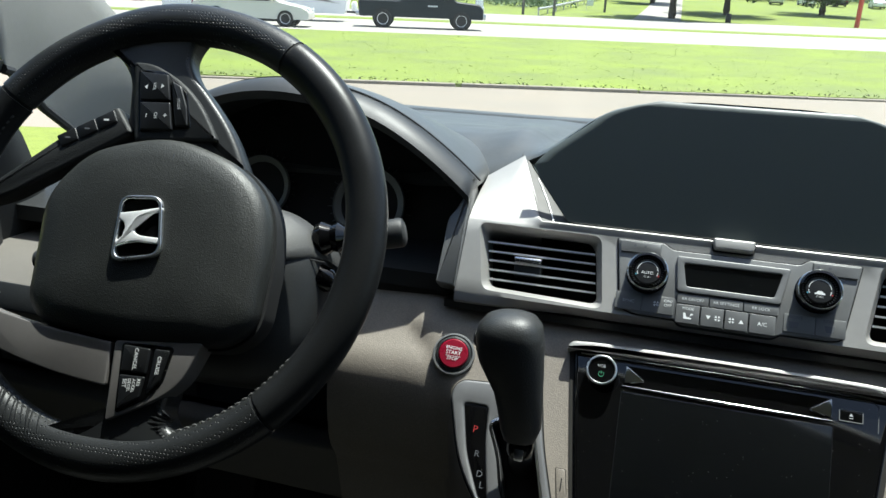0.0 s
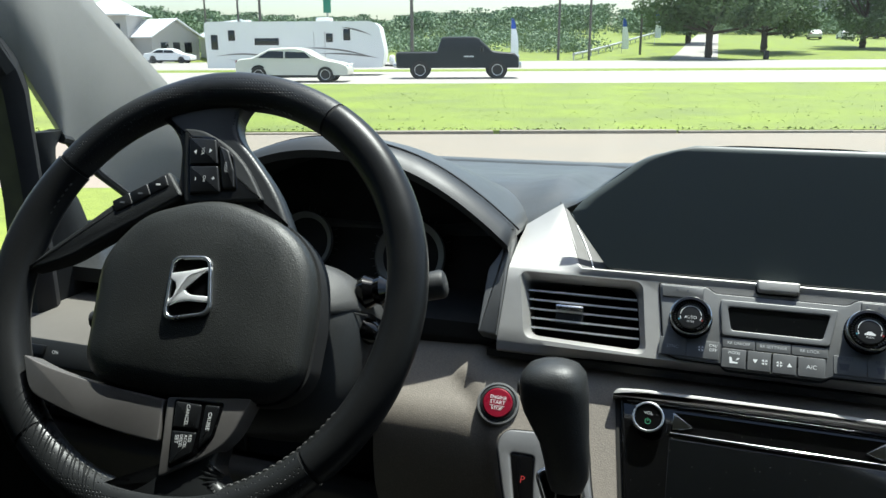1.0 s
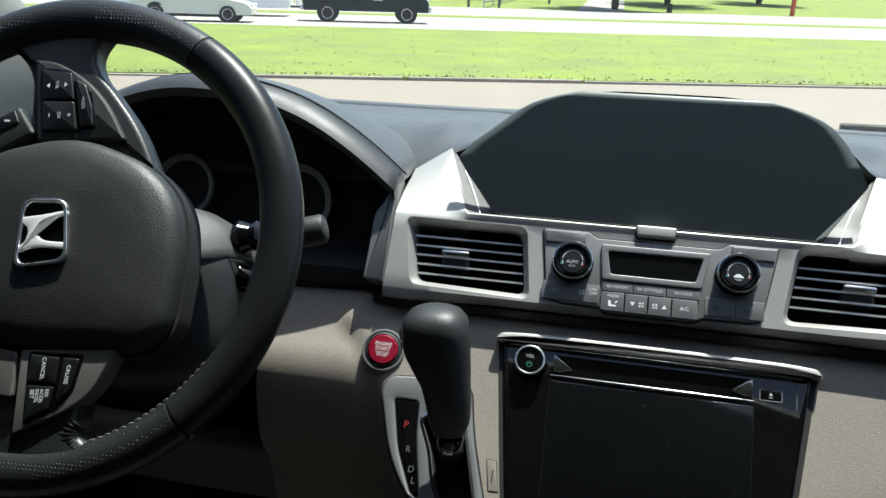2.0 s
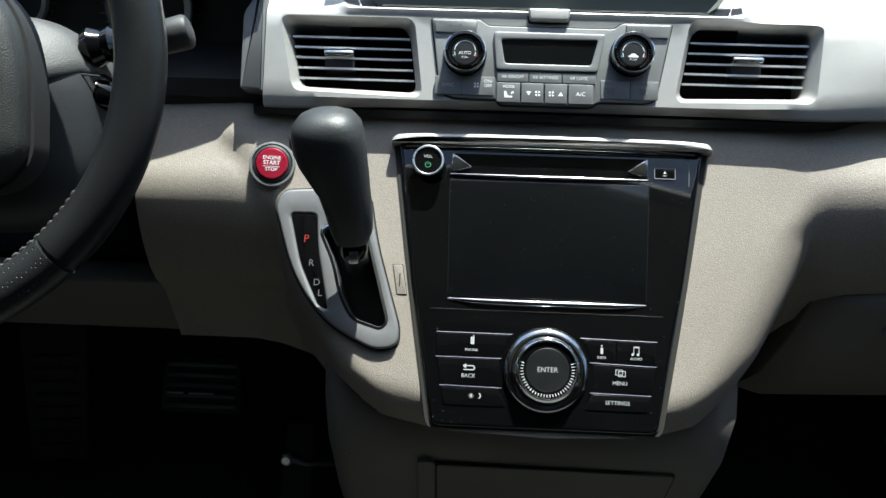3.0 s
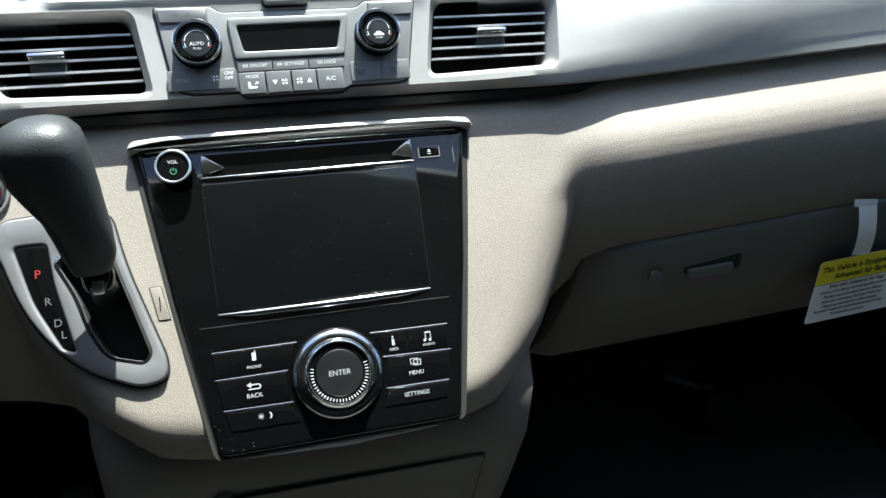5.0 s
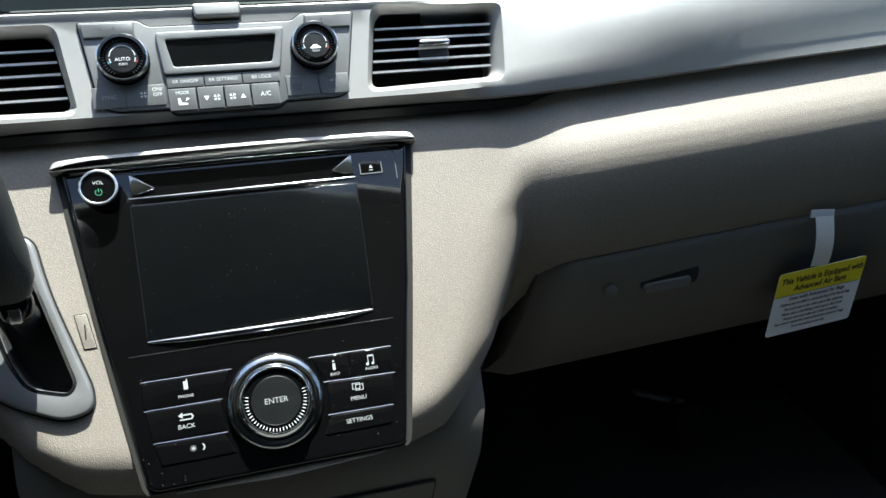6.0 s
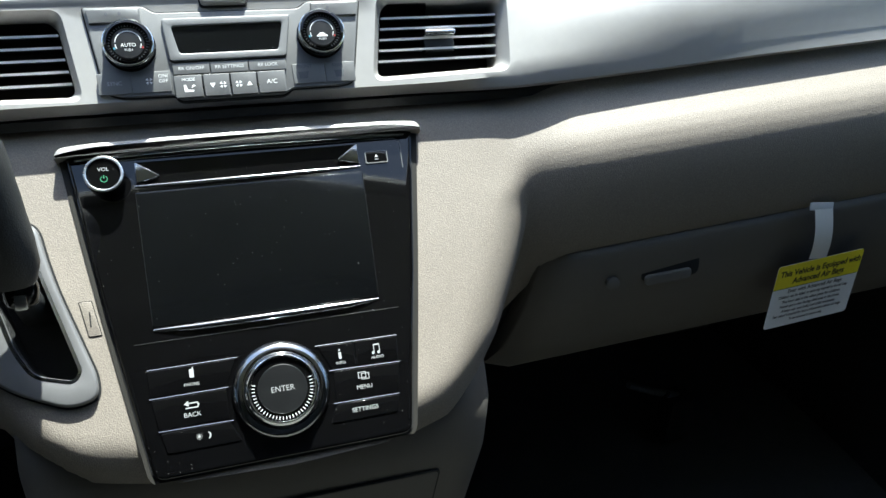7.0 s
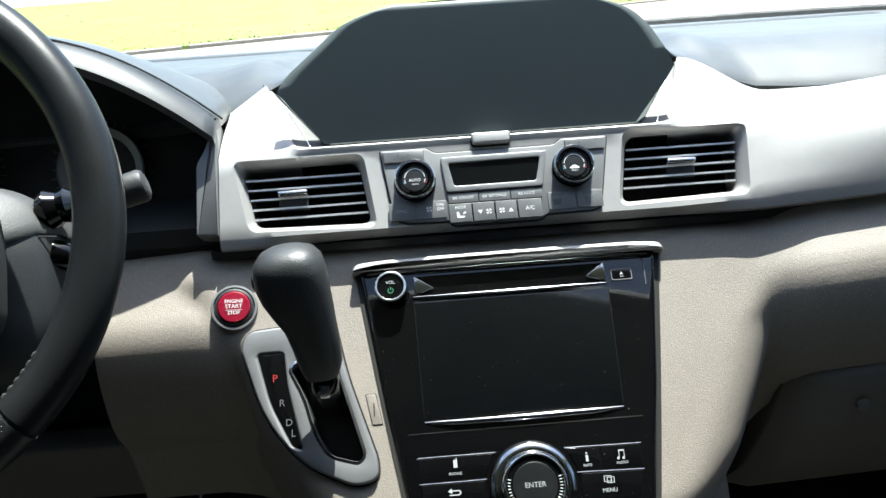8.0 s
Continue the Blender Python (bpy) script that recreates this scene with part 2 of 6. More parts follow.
def rounded(pts, r, seg=5):
    """A closed outline with its corners rounded; r is one radius or one for each corner."""
    out, n = [], len(pts)
    for i in range(n):
        p, a, b = Vector(pts[i]), Vector(pts[i - 1]), Vector(pts[(i + 1) % n])
        ri = r[i] if isinstance(r, (list, tuple)) else r
        u, v = (a - p), (b - p)
        d = min(ri, u.length * 0.49, v.length * 0.49)
        if d < 1e-6:
            out.append(p)
            continue
        s, e = p + u.normalized() * d, p + v.normalized() * d
        for k in range(seg + 1):
            t = k / seg
            out.append(s * (1 - t) ** 2 + p * 2 * t * (1 - t) + e * t * t)
    return [(q[0], q[1]) for q in out]


def circle(r, n=32, cx=0.0, cy=0.0, ry=None):
    return [(cx + r * math.cos(2 * math.pi * i / n), cy + (ry or r) * math.sin(2 * math.pi * i / n)) for i in range(n)]


def grown(pts, d):
    """The outline moved outward by d (inward: minus)."""
    n, out = len(pts), []
    area = sum(pts[i - 1][0] * pts[i][1] - pts[i][0] * pts[i - 1][1] for i in range(n))
    s = 1 if area > 0 else -1
    for i in range(n):
        a, p, b = Vector(pts[i - 1]), Vector(pts[i]), Vector(pts[(i + 1) % n])
        e1, e2 = (p - a), (b - p)
        e1 = e1.normalized() if e1.length > 1e-9 else e2.normalized()
        e2 = e2.normalized() if e2.length > 1e-9 else e1
        n1, n2 = Vector((e1.y, -e1.x)), Vector((e2.y, -e2.x))
        m = n1 + n2
        m = m.normalized() if m.length > 1e-6 else n1
        out.append(tuple(p + m * s * d / max(0.5, m.dot(n1))))
    return out


def loft(loops, closed_ends=True, bm=None):
    """A skin over loops of 3D points with equal counts."""
    bm = bm or bmesh.new()
    rings = [[bm.verts.new(p) for p in loop] for loop in loops]
    n = len(rings[0])
    for a, b in zip(rings, rings[1:]):
        for i in range(n):
            bm.faces.new((a[i - 1], a[i], b[i], b[i - 1]))
    if closed_ends:
        bm.faces.new(rings[0][::-1])
        bm.faces.new(rings[-1])
    return bm


def prism(pts, z0, z1, bev=0.0, bm=None):
    """A slab of that outline, its upper edge rounded over."""
    loops = [[(x, y, z0) for x, y in pts]]
    if bev:
        for k in range(4):
            a = k / 3 * math.pi / 2
            q = grown(pts, -bev * (1 - math.cos(a)))
            loops.append([(x, y, z1 - bev + bev * math.sin(a)) for x, y in q])
    else:
        loops.append([(x, y, z1) for x, y in pts])
    return loft(loops, True, bm)


def plate(outer, holes, z0, z1, bev=0.0):
    """A slab with holes through it."""
    bm = bmesh.new()
    edges = []
    for loop in [outer] + holes:
        vs = [bm.verts.new((x, y, z0)) for x, y in loop]
        edges += [bm.edges.new((vs[i - 1], vs[i])) for i in range(len(vs))]
    bmesh.ops.triangle_fill(bm, use_beauty=True, use_dissolve=False, edges=edges)
    ext = bmesh.ops.extrude_face_region(bm, geom=list(bm.faces))
    top = [v for v in ext["geom"] if isinstance(v, bmesh.types.BMVert)]
    for v in top:
        v.co.z = z1
    if bev:
        es = [e for e in bm.edges if all(abs(v.co.z - z1) < 1e-7 for v in e.verts) and len(e.link_faces) == 2 and any(abs(f.normal.z) < 0.5 for f in e.link_faces)]
        bm.normal_update()
        es = [e for e in bm.edges if all(abs(v.co.z - z1) < 1e-7 for v in e.verts) and len(e.link_faces) == 2 and e.calc_face_angle(0) > 1.0]
        bmesh.ops.bevel(bm, geom=es, offset=bev, segments=3, affect="EDGES", profile=0.5)
    return bm


def box(x0, x1, y0, y1, z0, z1, bev=0.0, bm=None):
    b2 = bmesh.new()
    bmesh.ops.create_cube(b2, size=1.0)
    for v in b2.verts:
        v.co = Vector(((x0 + x1) / 2 + v.co.x * (x1 - x0), (y0 + y1) / 2 + v.co.y * (y1 - y0), (z0 + z1) / 2 + v.co.z * (z1 - z0)))
    if bev:
        bmesh.ops.bevel(b2, geom=list(b2.edges), offset=bev, segments=2, affect="EDGES", profile=0.5)
    if bm is None:
        return b2
    tmp = bpy.data.meshes.new("tmp")
    b2.to_mesh(tmp)
    b2.free()
    bm.from_mesh(tmp)
    bpy.data.meshes.remove(tmp)
    return bm


def lathe(profile, n=40, bm=None):
    """A body turned round z from (radius, height) pairs."""
    return loft([[(r * math.cos(2 * math.pi * i / n), r * math.sin(2 * math.pi * i / n), z) for i in range(n)] for r, z in profile], True, bm)


def tube(path, radius, n=10, bm=None, flat=1.0):
    """A bar along a line of points; radius is one number or one for each point."""
    pts = [Vector(p) for p in path]
    loops = []
    up = Vector((0, 0, 1))
    for i, p in enumerate(pts):
        d = (pts[min(i + 1, len(pts) - 1)] - pts[max(i - 1, 0)]).normalized()
        side = d.cross(up)
        side = side.normalized() if side.length > 1e-3 else Vector((1, 0, 0))
        top = side.cross(d)
        r = radius[i] if isinstance(radius, (list, tuple)) else radius
        loops.append([p + side * (r * math.cos(2 * math.pi * k / n)) + top * (r * flat * math.sin(2 * math.pi * k / n)) for k in range(n)])
    return loft(loops, True, bm)


def sheet(fn, us, vs, thick=None, bm=None):
    """A surface fn(u, v) over two ranges; with thick it gets a back, moved by that vector."""
    bm = bm or bmesh.new()
    grid = [[bm.verts.new(fn(u, v)) for v in vs] for u in us]
    faces = []
    for a, b in zip(grid, grid[1:]):
        for i in range(len(vs) - 1):
            faces.append(bm.faces.new((a[i], b[i], b[i + 1], a[i + 1])))
    if thick is not None:
        back = [[bm.verts.new(v.co + Vector(thick)) for v in row] for row in grid]
        for a, b in zip(back, back[1:]):
            for i in range(len(vs) - 1):
                bm.faces.new((a[i], a[i + 1], b[i + 1], b[i]))
        rim = [row[0] for row in grid] + grid[-1][1:] + [row[-1] for row in grid[::-1]][1:] + grid[0][::-1][1:-1]
        rimb = [row[0] for row in back] + back[-1][1:] + [row[-1] for row in back[::-1]][1:] + back[0][::-1][1:-1]
        for i in range(len(rim)):
            bm.faces.new((rim[i - 1], rim[i], rimb[i], rimb[i - 1]))
    return bm


def hoop(r, thick, z, n=56, seg=8):
    """A thin ring round z."""
    bm = bmesh.new()
    rings = []
    for i in range(n):
        a = 2 * math.pi * i / n
        rings.append([bm.verts.new(((r + thick * math.cos(b)) * math.cos(a), (r + thick * math.cos(b)) * math.sin(a), z + thick * math.sin(b))) for b in (2 * math.pi * k / seg for k in range(seg))])
    for i in range(n):
        p, q = rings[i - 1], rings[i]
        for k in range(seg):
            bm.faces.new((p[k - 1], q[k - 1], q[k], p[k]))
    return bm


def span(a, b, n):
    return [a + (b - a) * i / n for i in range(n + 1)]


def smooth(t):
    t = max(0.0, min(1.0, t))
    return t * t * (3 - 2 * t)


def lerp_list(xs, ys, x):
    return float(np.interp(x, xs, ys))


def words(name, body, size, at, mat, parent, align="CENTER", shear=0.0, squeeze=1.0, bold=0.0):
    """Printed letters as a thin mesh; at is a pose whose x runs along the line."""
    cu = bpy.data.curves.new(name, "FONT")
    cu.body, cu.size, cu.align_x, cu.align_y, cu.shear, cu.offset = body, size, align, "CENTER", shear, bold
    cu.extrude, cu.resolution_u = 0.00008, 3
    tmp = new("tmp_text", cu)
    me = bpy.data.meshes.new_from_object(tmp.evaluated_get(bpy.context.evaluated_depsgraph_get()))
    bpy.data.objects.remove(tmp)
    bpy.data.curves.remove(cu)
    me.materials.clear()
    me.materials.append(mat)
    ob = new(name, me)
    ob.parent = parent
    ob.matrix_local = at @ Matrix.Diagonal((squeeze, 1, 1, 1))
    return ob


def carve(ob, cutters):
    """Cuts the closed meshes away from ob's mesh and removes them."""
    for c in cutters:
        mod = ob.modifiers.new("cut", "BOOLEAN")
        mod.object, mod.operation, mod.solver = c, "DIFFERENCE", "EXACT"
    me = bpy.data.meshes.new_from_object(ob.evaluated_get(bpy.context.evaluated_depsgraph_get()))
    ob.modifiers.clear()
    old = ob.data
    ob.data = me
    bpy.data.meshes.remove(old)
    for c in cutters:
        bpy.data.objects.remove(c)
    for p in me.polygons:
        p.use_smooth = True
    me.set_sharp_from_angle(angle=radians(32))
    return ob


# frames of the dashboard's faces: x to the right, y up along the face, z out of it
STACK = leaning((0, 0.027, 0.956), 41.5)
TOP_CENTRE = Vector((-0.07, -0.515, 1.385))
TOP = Matrix.Translation(TOP_CENTRE) @ Matrix.Scale(0.9662, 4) @ Matrix.Translation(-TOP_CENTRE)  # sets the whole upper dashboard over the stack
CLIMATE = TOP @ leaning((0, 0.205, 1.160), 35)
yaw_w, lean_w = radians(5.9), radians(31)
WHEEL = frame_of((-0.4665, -0.042, 1.230), (math.cos(yaw_w), math.sin(yaw_w), 0), (-math.sin(yaw_w) * math.sin(lean_w), math.cos(yaw_w) * math.sin(lean_w), math.cos(lean_w)))
# ---- the car's interior: dashboard body ----
dashboard = thing("dashboard", "beige and charcoal vinyl dashboard with a wide silver trim band", "dashboard")


def soft_max(a, b, k=0.014):
    h = max(k - abs(a - b), 0.0) / k
    return max(a, b) + h * h * k * 0.25


def centre_depth(x, b):
    under = min(0.034, max(0.0, lower_edge(x) + 0.034 - b)) if abs(x) > 0.085 else 0.0
    under = 0.036 - math.sqrt(0.036 ** 2 - under ** 2)
    if x > 0:
        start = lerp_list([-0.07, -0.045, 0.0, 0.051, 0.11, 0.15, 0.2], [0.108, 0.118, 0.149, 0.175, 0.203, 0.24, 0.272], b)
    else:
        start = lerp_list([-0.07, -0.031, 0.042, 0.102, 0.143, 0.186, 0.22], [0.12, 0.158, 0.20, 0.226, 0.25, 0.285, 0.29], b)
    t, r = max(0.0, abs(x) - start), 0.052 if x > 0 else 0.028
    over = max(0.0, b - 0.19)
    fall = 9.0 * over * over + 0.3 * over + under
    if t < 0.95 * r:
        return -(r - math.sqrt(r * r - t * t)) - fall
    return -0.69 * r - 3.0 * (t - 0.95 * r) - fall


def roll_depth(x, b):
    if x < 0:
        d, b2 = -0.11 + 0.3 * (x + 0.30), b + 0.007
    else:
        d = x - 0.27
        b2 = b - 0.034 * d
    away = 4.0 * max(0.0, 0.30 - abs(x)) ** 2
    return lerp_list([-0.04, 0.02, 0.058, 0.064, 0.0728, 0.0895, 0.102, 0.112, 0.122, 0.1311, 0.141, 0.1512, 0.161, 0.1701, 0.18, 0.1894, 0.2, 0.23], [-0.2, -0.13, -0.078, -0.0542, -0.0384, -0.0196, -0.0080, 0.0003, 0.0070, 0.0119, 0.0150, 0.0163, 0.0155, 0.0135, 0.0115, 0.0098, 0.008, 0.005], b2) + 0.15 * d - away


def lower_edge(x):
    if x > 0:
        return lerp_list([0, 0.10, 0.14, 0.17, 0.20, 0.23, 0.26, 0.285, 0.3, 0.9], [-0.078, -0.074, -0.064, -0.047, -0.022, 0.01, 0.042, 0.058, 0.0615, 0.082], x)
    return lerp_list([0, 0.10, 0.15, 0.20, 0.235, 0.27, 0.3, 0.9], [-0.078, -0.074, -0.064, -0.043, -0.012, 0.0, 0.005, 0.005], -x)


def skin(x, v):
    b = lower_edge(x) + (0.225 - lower_edge(x)) * v
    return STACK @ Vector((x, b, soft_max(centre_depth(x, b), roll_depth(x, b))))


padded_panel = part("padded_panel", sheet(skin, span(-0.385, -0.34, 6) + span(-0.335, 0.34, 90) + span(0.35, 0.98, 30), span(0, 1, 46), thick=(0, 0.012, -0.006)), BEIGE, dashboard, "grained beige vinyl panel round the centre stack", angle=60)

# lower console below the stack
levels = [(0.935, 0.05, 0.20, 0.183), (0.905, 0.02, 0.205, 0.188), (0.88, 0.004, 0.205, 0.188), (0.83, 0.002, 0.205, 0.186), (0.74, 0.0213, 0.203, 0.18), (0.6, 0.051, 0.192, 0.165), (0.44, 0.085, 0.182, 0.145)]
loops = []
for z, yf, wl, wr in levels:
    o = rounded([(-wl, 0.5), (-wl, yf), (wr, yf), (wr, 0.5)], [0, 0.045, 0.04, 0], 7)
    loops.append([(x, y + 0.06 * max(0, abs(x) - 0.11), z) for x, y in o])
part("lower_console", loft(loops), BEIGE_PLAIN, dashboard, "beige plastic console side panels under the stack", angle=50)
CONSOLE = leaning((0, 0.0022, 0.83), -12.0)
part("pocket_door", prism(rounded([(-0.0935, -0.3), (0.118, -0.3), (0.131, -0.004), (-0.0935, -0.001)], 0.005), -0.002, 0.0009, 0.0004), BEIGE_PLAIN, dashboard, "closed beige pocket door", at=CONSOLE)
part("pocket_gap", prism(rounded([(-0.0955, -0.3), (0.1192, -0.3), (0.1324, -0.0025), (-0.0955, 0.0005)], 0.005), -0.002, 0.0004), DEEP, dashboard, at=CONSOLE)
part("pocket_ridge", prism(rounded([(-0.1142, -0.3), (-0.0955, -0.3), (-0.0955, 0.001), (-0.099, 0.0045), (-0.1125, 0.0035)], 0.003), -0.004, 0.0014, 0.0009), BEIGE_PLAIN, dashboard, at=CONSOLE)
part("side_seam", tube([(-0.1775, 0.0016, -0.0071), (-0.1739, -0.07, -0.0064), (-0.1689, -0.1447, -0.0058)], 0.0009, 6), DEEP, dashboard, at=CONSOLE)

# silver trim band: lip, face, shoulder, shelf
def band_profile(x):
    d = max(0.0, x - 0.26)
    dz, dy = 0.15 * d, -0.09 * d
    up = lerp_list([0.1, 0.17, 0.234, 0.26, 0.313, 0.371, 0.43, 0.49, 0.566, 0.663, 0.9], [0.0, 0.0, 0.002, 0.003, 0.0005, -0.0025, -0.005, -0.0075, -0.0115, -0.017, -0.03], x)
    top = lerp_list([0, 0.26, 0.5, 0.9], [0.0, 0.0, 0.006, 0.012], x)
    ye, ze = 0.231, 1.1965
    ax_ = abs(x + 0.008)
    if ax_ > 0.1855:
        k = min(1.0, (ax_ - 0.1855) / 0.041)
        ye, ze = 0.231 + 0.104 * k, 1.1965 + 0.0465 * k
    if ax_ > 0.2265:
        k = smooth((ax_ - 0.2265) / 0.09) if x > 0 else (ax_ - 0.2265) / 0.048
        k = min(k, 1.0)
        ye, ze = 0.335 - 0.033 * k, 1.243 - (0.036 if x > 0 else 0.029) * k
    lo, hi = -0.047, 0.037 + top
    dl = dy - 0.014 * d + 0.009 * (1 - smooth((abs(x) - 0.15) / 0.10)) - 0.0035 * smooth((x - 0.22) / 0.09)
    pts = [(0.215 + dy * 0.6, 1.108 + dz + up), (0.192 + dl, 1.109 + dz + up)]
    pts += [(0.183 + dl, 1.1115 + dz + up), (0.1785 + dl, 1.1155 + dz + up)]
    for k in range(6):
        b = lo + 0.004 + (hi - lo - 0.004) * k / 5
        bulge = 0.010 * min(1.0, d / 0.15) * math.sin(math.pi * k / 5) + 0.0045 * smooth((x - 0.22) / 0.09) * (1 - k / 5)
        pts.append((0.205 + b * 0.5736 + dy - bulge * 0.82, 1.160 + b * 0.8192 + dz + bulge * 0.57 + up * (1 - k / 5)))
    y0, z0 = pts[-1]
    for k in (0.04, 0.1, 0.2, 0.4, 0.6, 0.8, 1.0):
        lift = 0.0035 * math.sin(math.pi * min(1, k * 1.2)) + (0.01 * min(1, d / 0.2)) * math.sin(math.pi * k)
        pts.append((y0 + (ye - y0) * k, z0 + (ze - z0) * k + lift))
    pts += [(ye + 0.004, ze - 0.02), (0.26, 1.15 + dz)]
    return pts


xs = [-0.2716, -0.2695, -0.266] + span(-0.262, -0.2345, 5) + span(-0.229, -0.1935, 7) + span(-0.18, 0.165, 14) + span(0.1775, 0.2185, 7) + span(0.226, 0.32, 10) + span(0.34, 1.0, 24)
band = part("trim_band", loft([[(x, y, z) for y, z in band_profile(x)] for x in xs]), SILVER, dashboard, "satin silver trim band across the dashboard", at=TOP, angle=40)

VENTS = [[(-0.252, 0.0305), (-0.136, 0.0305), (-0.1265, -0.0335), (-0.2385, -0.0305)], [(0.1345, 0.0345), (0.2475, 0.0345), (0.239, -0.0285), (0.1225, -0.0315)]]
cutters = []
for v in VENTS:
    inner = rounded(v, 0.009, 6)
    cxm = sum(p[0] for p in v) / 4
    outer = [(cxm + (x - cxm) * 1.13, y * (1.19 if y > 0 else 1.28)) for x, y in inner]
    cutter = part("cutter", loft([[(x, y, -0.07) for x, y in inner], [(x, y, -0.013) for x, y in inner], [(cxm + (x - cxm) * 1.05, y * 1.06, -0.006) for x, y in inner], [(x, y, 0.002) for x, y in outer], [(x, y, 0.02) for x, y in outer]]), DEEP)
    cutter.matrix_world = CLIMATE
    cutters.append(cutter)
bpy.context.view_layer.update()
carve(band, cutters)

# underside below the band
part("under_band", sheet(lambda x, v: (x, 0.19 + 0.06 * v - 0.09 * max(0, x - 0.26), 1.1095 - 0.01 * v + 0.107 * max(0, x - 0.26)), span(-0.285, 0.88, 40), span(0, 1, 4), thick=(0, 0.0, -0.008)), SHROUD, dashboard, at=TOP)
part("under_wall", sheet(lambda x, v: (x, 0.245, 1.13 - 0.2 * v + 0.1 * max(0, x - 0.26)), span(-0.40, 0.88, 10), span(0, 1, 4), thick=(0, 0.02, 0)), SHROUD, dashboard)


# upper pad with the hump of the display hood
def hood_line(x):
    return lerp_list([0, 0.04, 0.08, 0.11, 0.135, 0.16, 0.19, 0.22, 0.25, 0.30, 0.36], [1.3255, 1.325, 1.3225, 1.319, 1.312, 1.296, 1.270, 1.243, 1.2235, 1.2085, 1.205], abs(x))


def hood_front(x):
    return lerp_list([0, 0.11, 0.135, 0.22, 0.26, 0.9], [0.285, 0.29, 0.297, 0.336, 0.315, 0.30], abs(x))


def pad(x, v):
    y0 = hood_front(x)
    y = y0 + (0.80 - y0) * v
    base = 1.2045 + 0.020 * (y - 0.3) / 0.5 - 1.9 * max(0, abs(x) - 0.72) ** 2
    swell = lerp_list([0.28, 0.31, 0.34, 0.37, 0.40, 0.43, 0.47, 0.52, 0.60, 0.70, 0.80], [0.0, 0.004, 0.015, 0.026, 0.033, 0.0365, 0.035, 0.029, 0.017, 0.006, 0.0], y)
    base += swell * smooth((abs(x) - 0.205) / 0.055) * (1 - smooth((abs(x) - 0.80) / 0.2))
    fall = 0.04 + 0.96 * (1 - v) ** 1.7
    edge = -0.004 * (1 - min(1, v / 0.03)) ** 2
    return (x, y, base + (hood_line(x) - 1.205) * fall + edge)


part("upper_pad", sheet(pad, span(-1.04, -0.36, 18) + span(-0.35, 0.35, 70) + span(0.37, 1.04, 18), [0, 0.006, 0.015, 0.03] + span(0.05, 0.5, 24) + span(0.54, 1, 12), thick=(0, 0.004, -0.008)), PAD, dashboard, "charcoal grained vinyl upper pad", at=TOP, angle=50)
part("demister_strip", box(-0.7, 0.7, 0.742, 0.765, 1.2205, 1.2265, 0.002), DARK, dashboard, at=TOP)

# recess of the display: side walls, floor, brow
RING = rounded([(-0.164, 0), (0.148, 0), (0.209, 0.040), (0.135, 0.113), (0.06, 0.1245), (-0.06, 0.1245), (-0.135, 0.113), (-0.225, 0.040)], [0.003, 0.003, 0.004, 0.03, 0.02, 0.02, 0.03, 0.004], 6)


def recess(t, v):
    x, h = RING[int(t) % len(RING)]
    yf = lerp_list([0, 0.040, 0.113, 0.1245], [0.2303, 0.325, 0.296, 0.287], h)
    zf = 1.1957 + h + 0.0028 * h / 0.12
    yb = 0.37 + 0.02 * h / 0.12
    return (x * (1 - 0.03 * v), yf + (yb - yf) * v, zf + (1.1995 + h * 0.76 - zf) * v)


part("display_recess", sheet(recess, list(range(len(RING) + 1)), span(0, 1, 6)), DISPLAY, dashboard, "dark deep recess of the display", at=TOP)
for s in (-1, 1):
    def cheek(u, v):
        """Strip between the silver shelf and the display: u runs up it, v inwards."""
        outer = Vector((s * (0.187 + 0.0405 * u) - 0.008, 0.2300 + 0.102 * u, 1.1968 + 0.0442 * u))
        inner = Vector((s * (0.1555 + 0.062 * u) - 0.008, 0.2300 + 0.096 * u, 1.1966 + 0.0409 * u))
        return outer.lerp(inner, v) - Vector((0, 0, 0.002 * math.sin(math.pi * min(1, v * 1.5) * 0.5)))

    part("recess_cheek", sheet(cheek, span(0, 1.08, 10), span(0, 1, 4), thick=(0, 0.002, -0.004)), CHEEK, dashboard, "taupe edge strip of the display recess", at=TOP)
    part("cheek_line", tube([cheek(0.72 * u, 0.45 + 0.35 * u) + Vector((0, -0.0004, 0.0006)) for u in span(0, 1, 6)], 0.0005, 6), BRIGHT, dashboard, at=TOP)

info_display = thing("information_display", "large dark switched-off information display set under a hood", "display", at=TOP)


def display_face(u, v):
    z = 1.1985 + 0.1235 * v
    w = lerp_list([0, 0.12, 0.3, 0.42, 0.55, 0.71, 0.86, 0.94, 1.0], [0.156, 0.1685, 0.188, 0.1985, 0.187, 0.167, 0.146, 0.122, 0.09], v)
    return (w * u - 0.0115 * (1 - smooth((v - 0.42) / 0.4)), 0.234 + 0.041 * v, z)


part("cover", sheet(display_face, span(-1, 1, 30), span(0, 1, 24), thick=(0, 0.008, 0.0)), DISPLAY, info_display, "dark glass cover", angle=80)
part("frame", tube([(x, 0.2322, 1.1972) for x in span(-0.162, 0.146, 8)], 0.0008, 8), DARK, info_display, "thin black lower frame")

# release tab under the display
tab = thing("release_tab", "small silver release tab on the trim band", "tab", at=CLIMATE)
part("tab", prism(rounded([(-0.0235, 0.0455), (0.0165, 0.0455), (0.0145, 0.034), (-0.0215, 0.034)], 0.003), -0.001, 0.0075, 0.002), SILVER, tab)
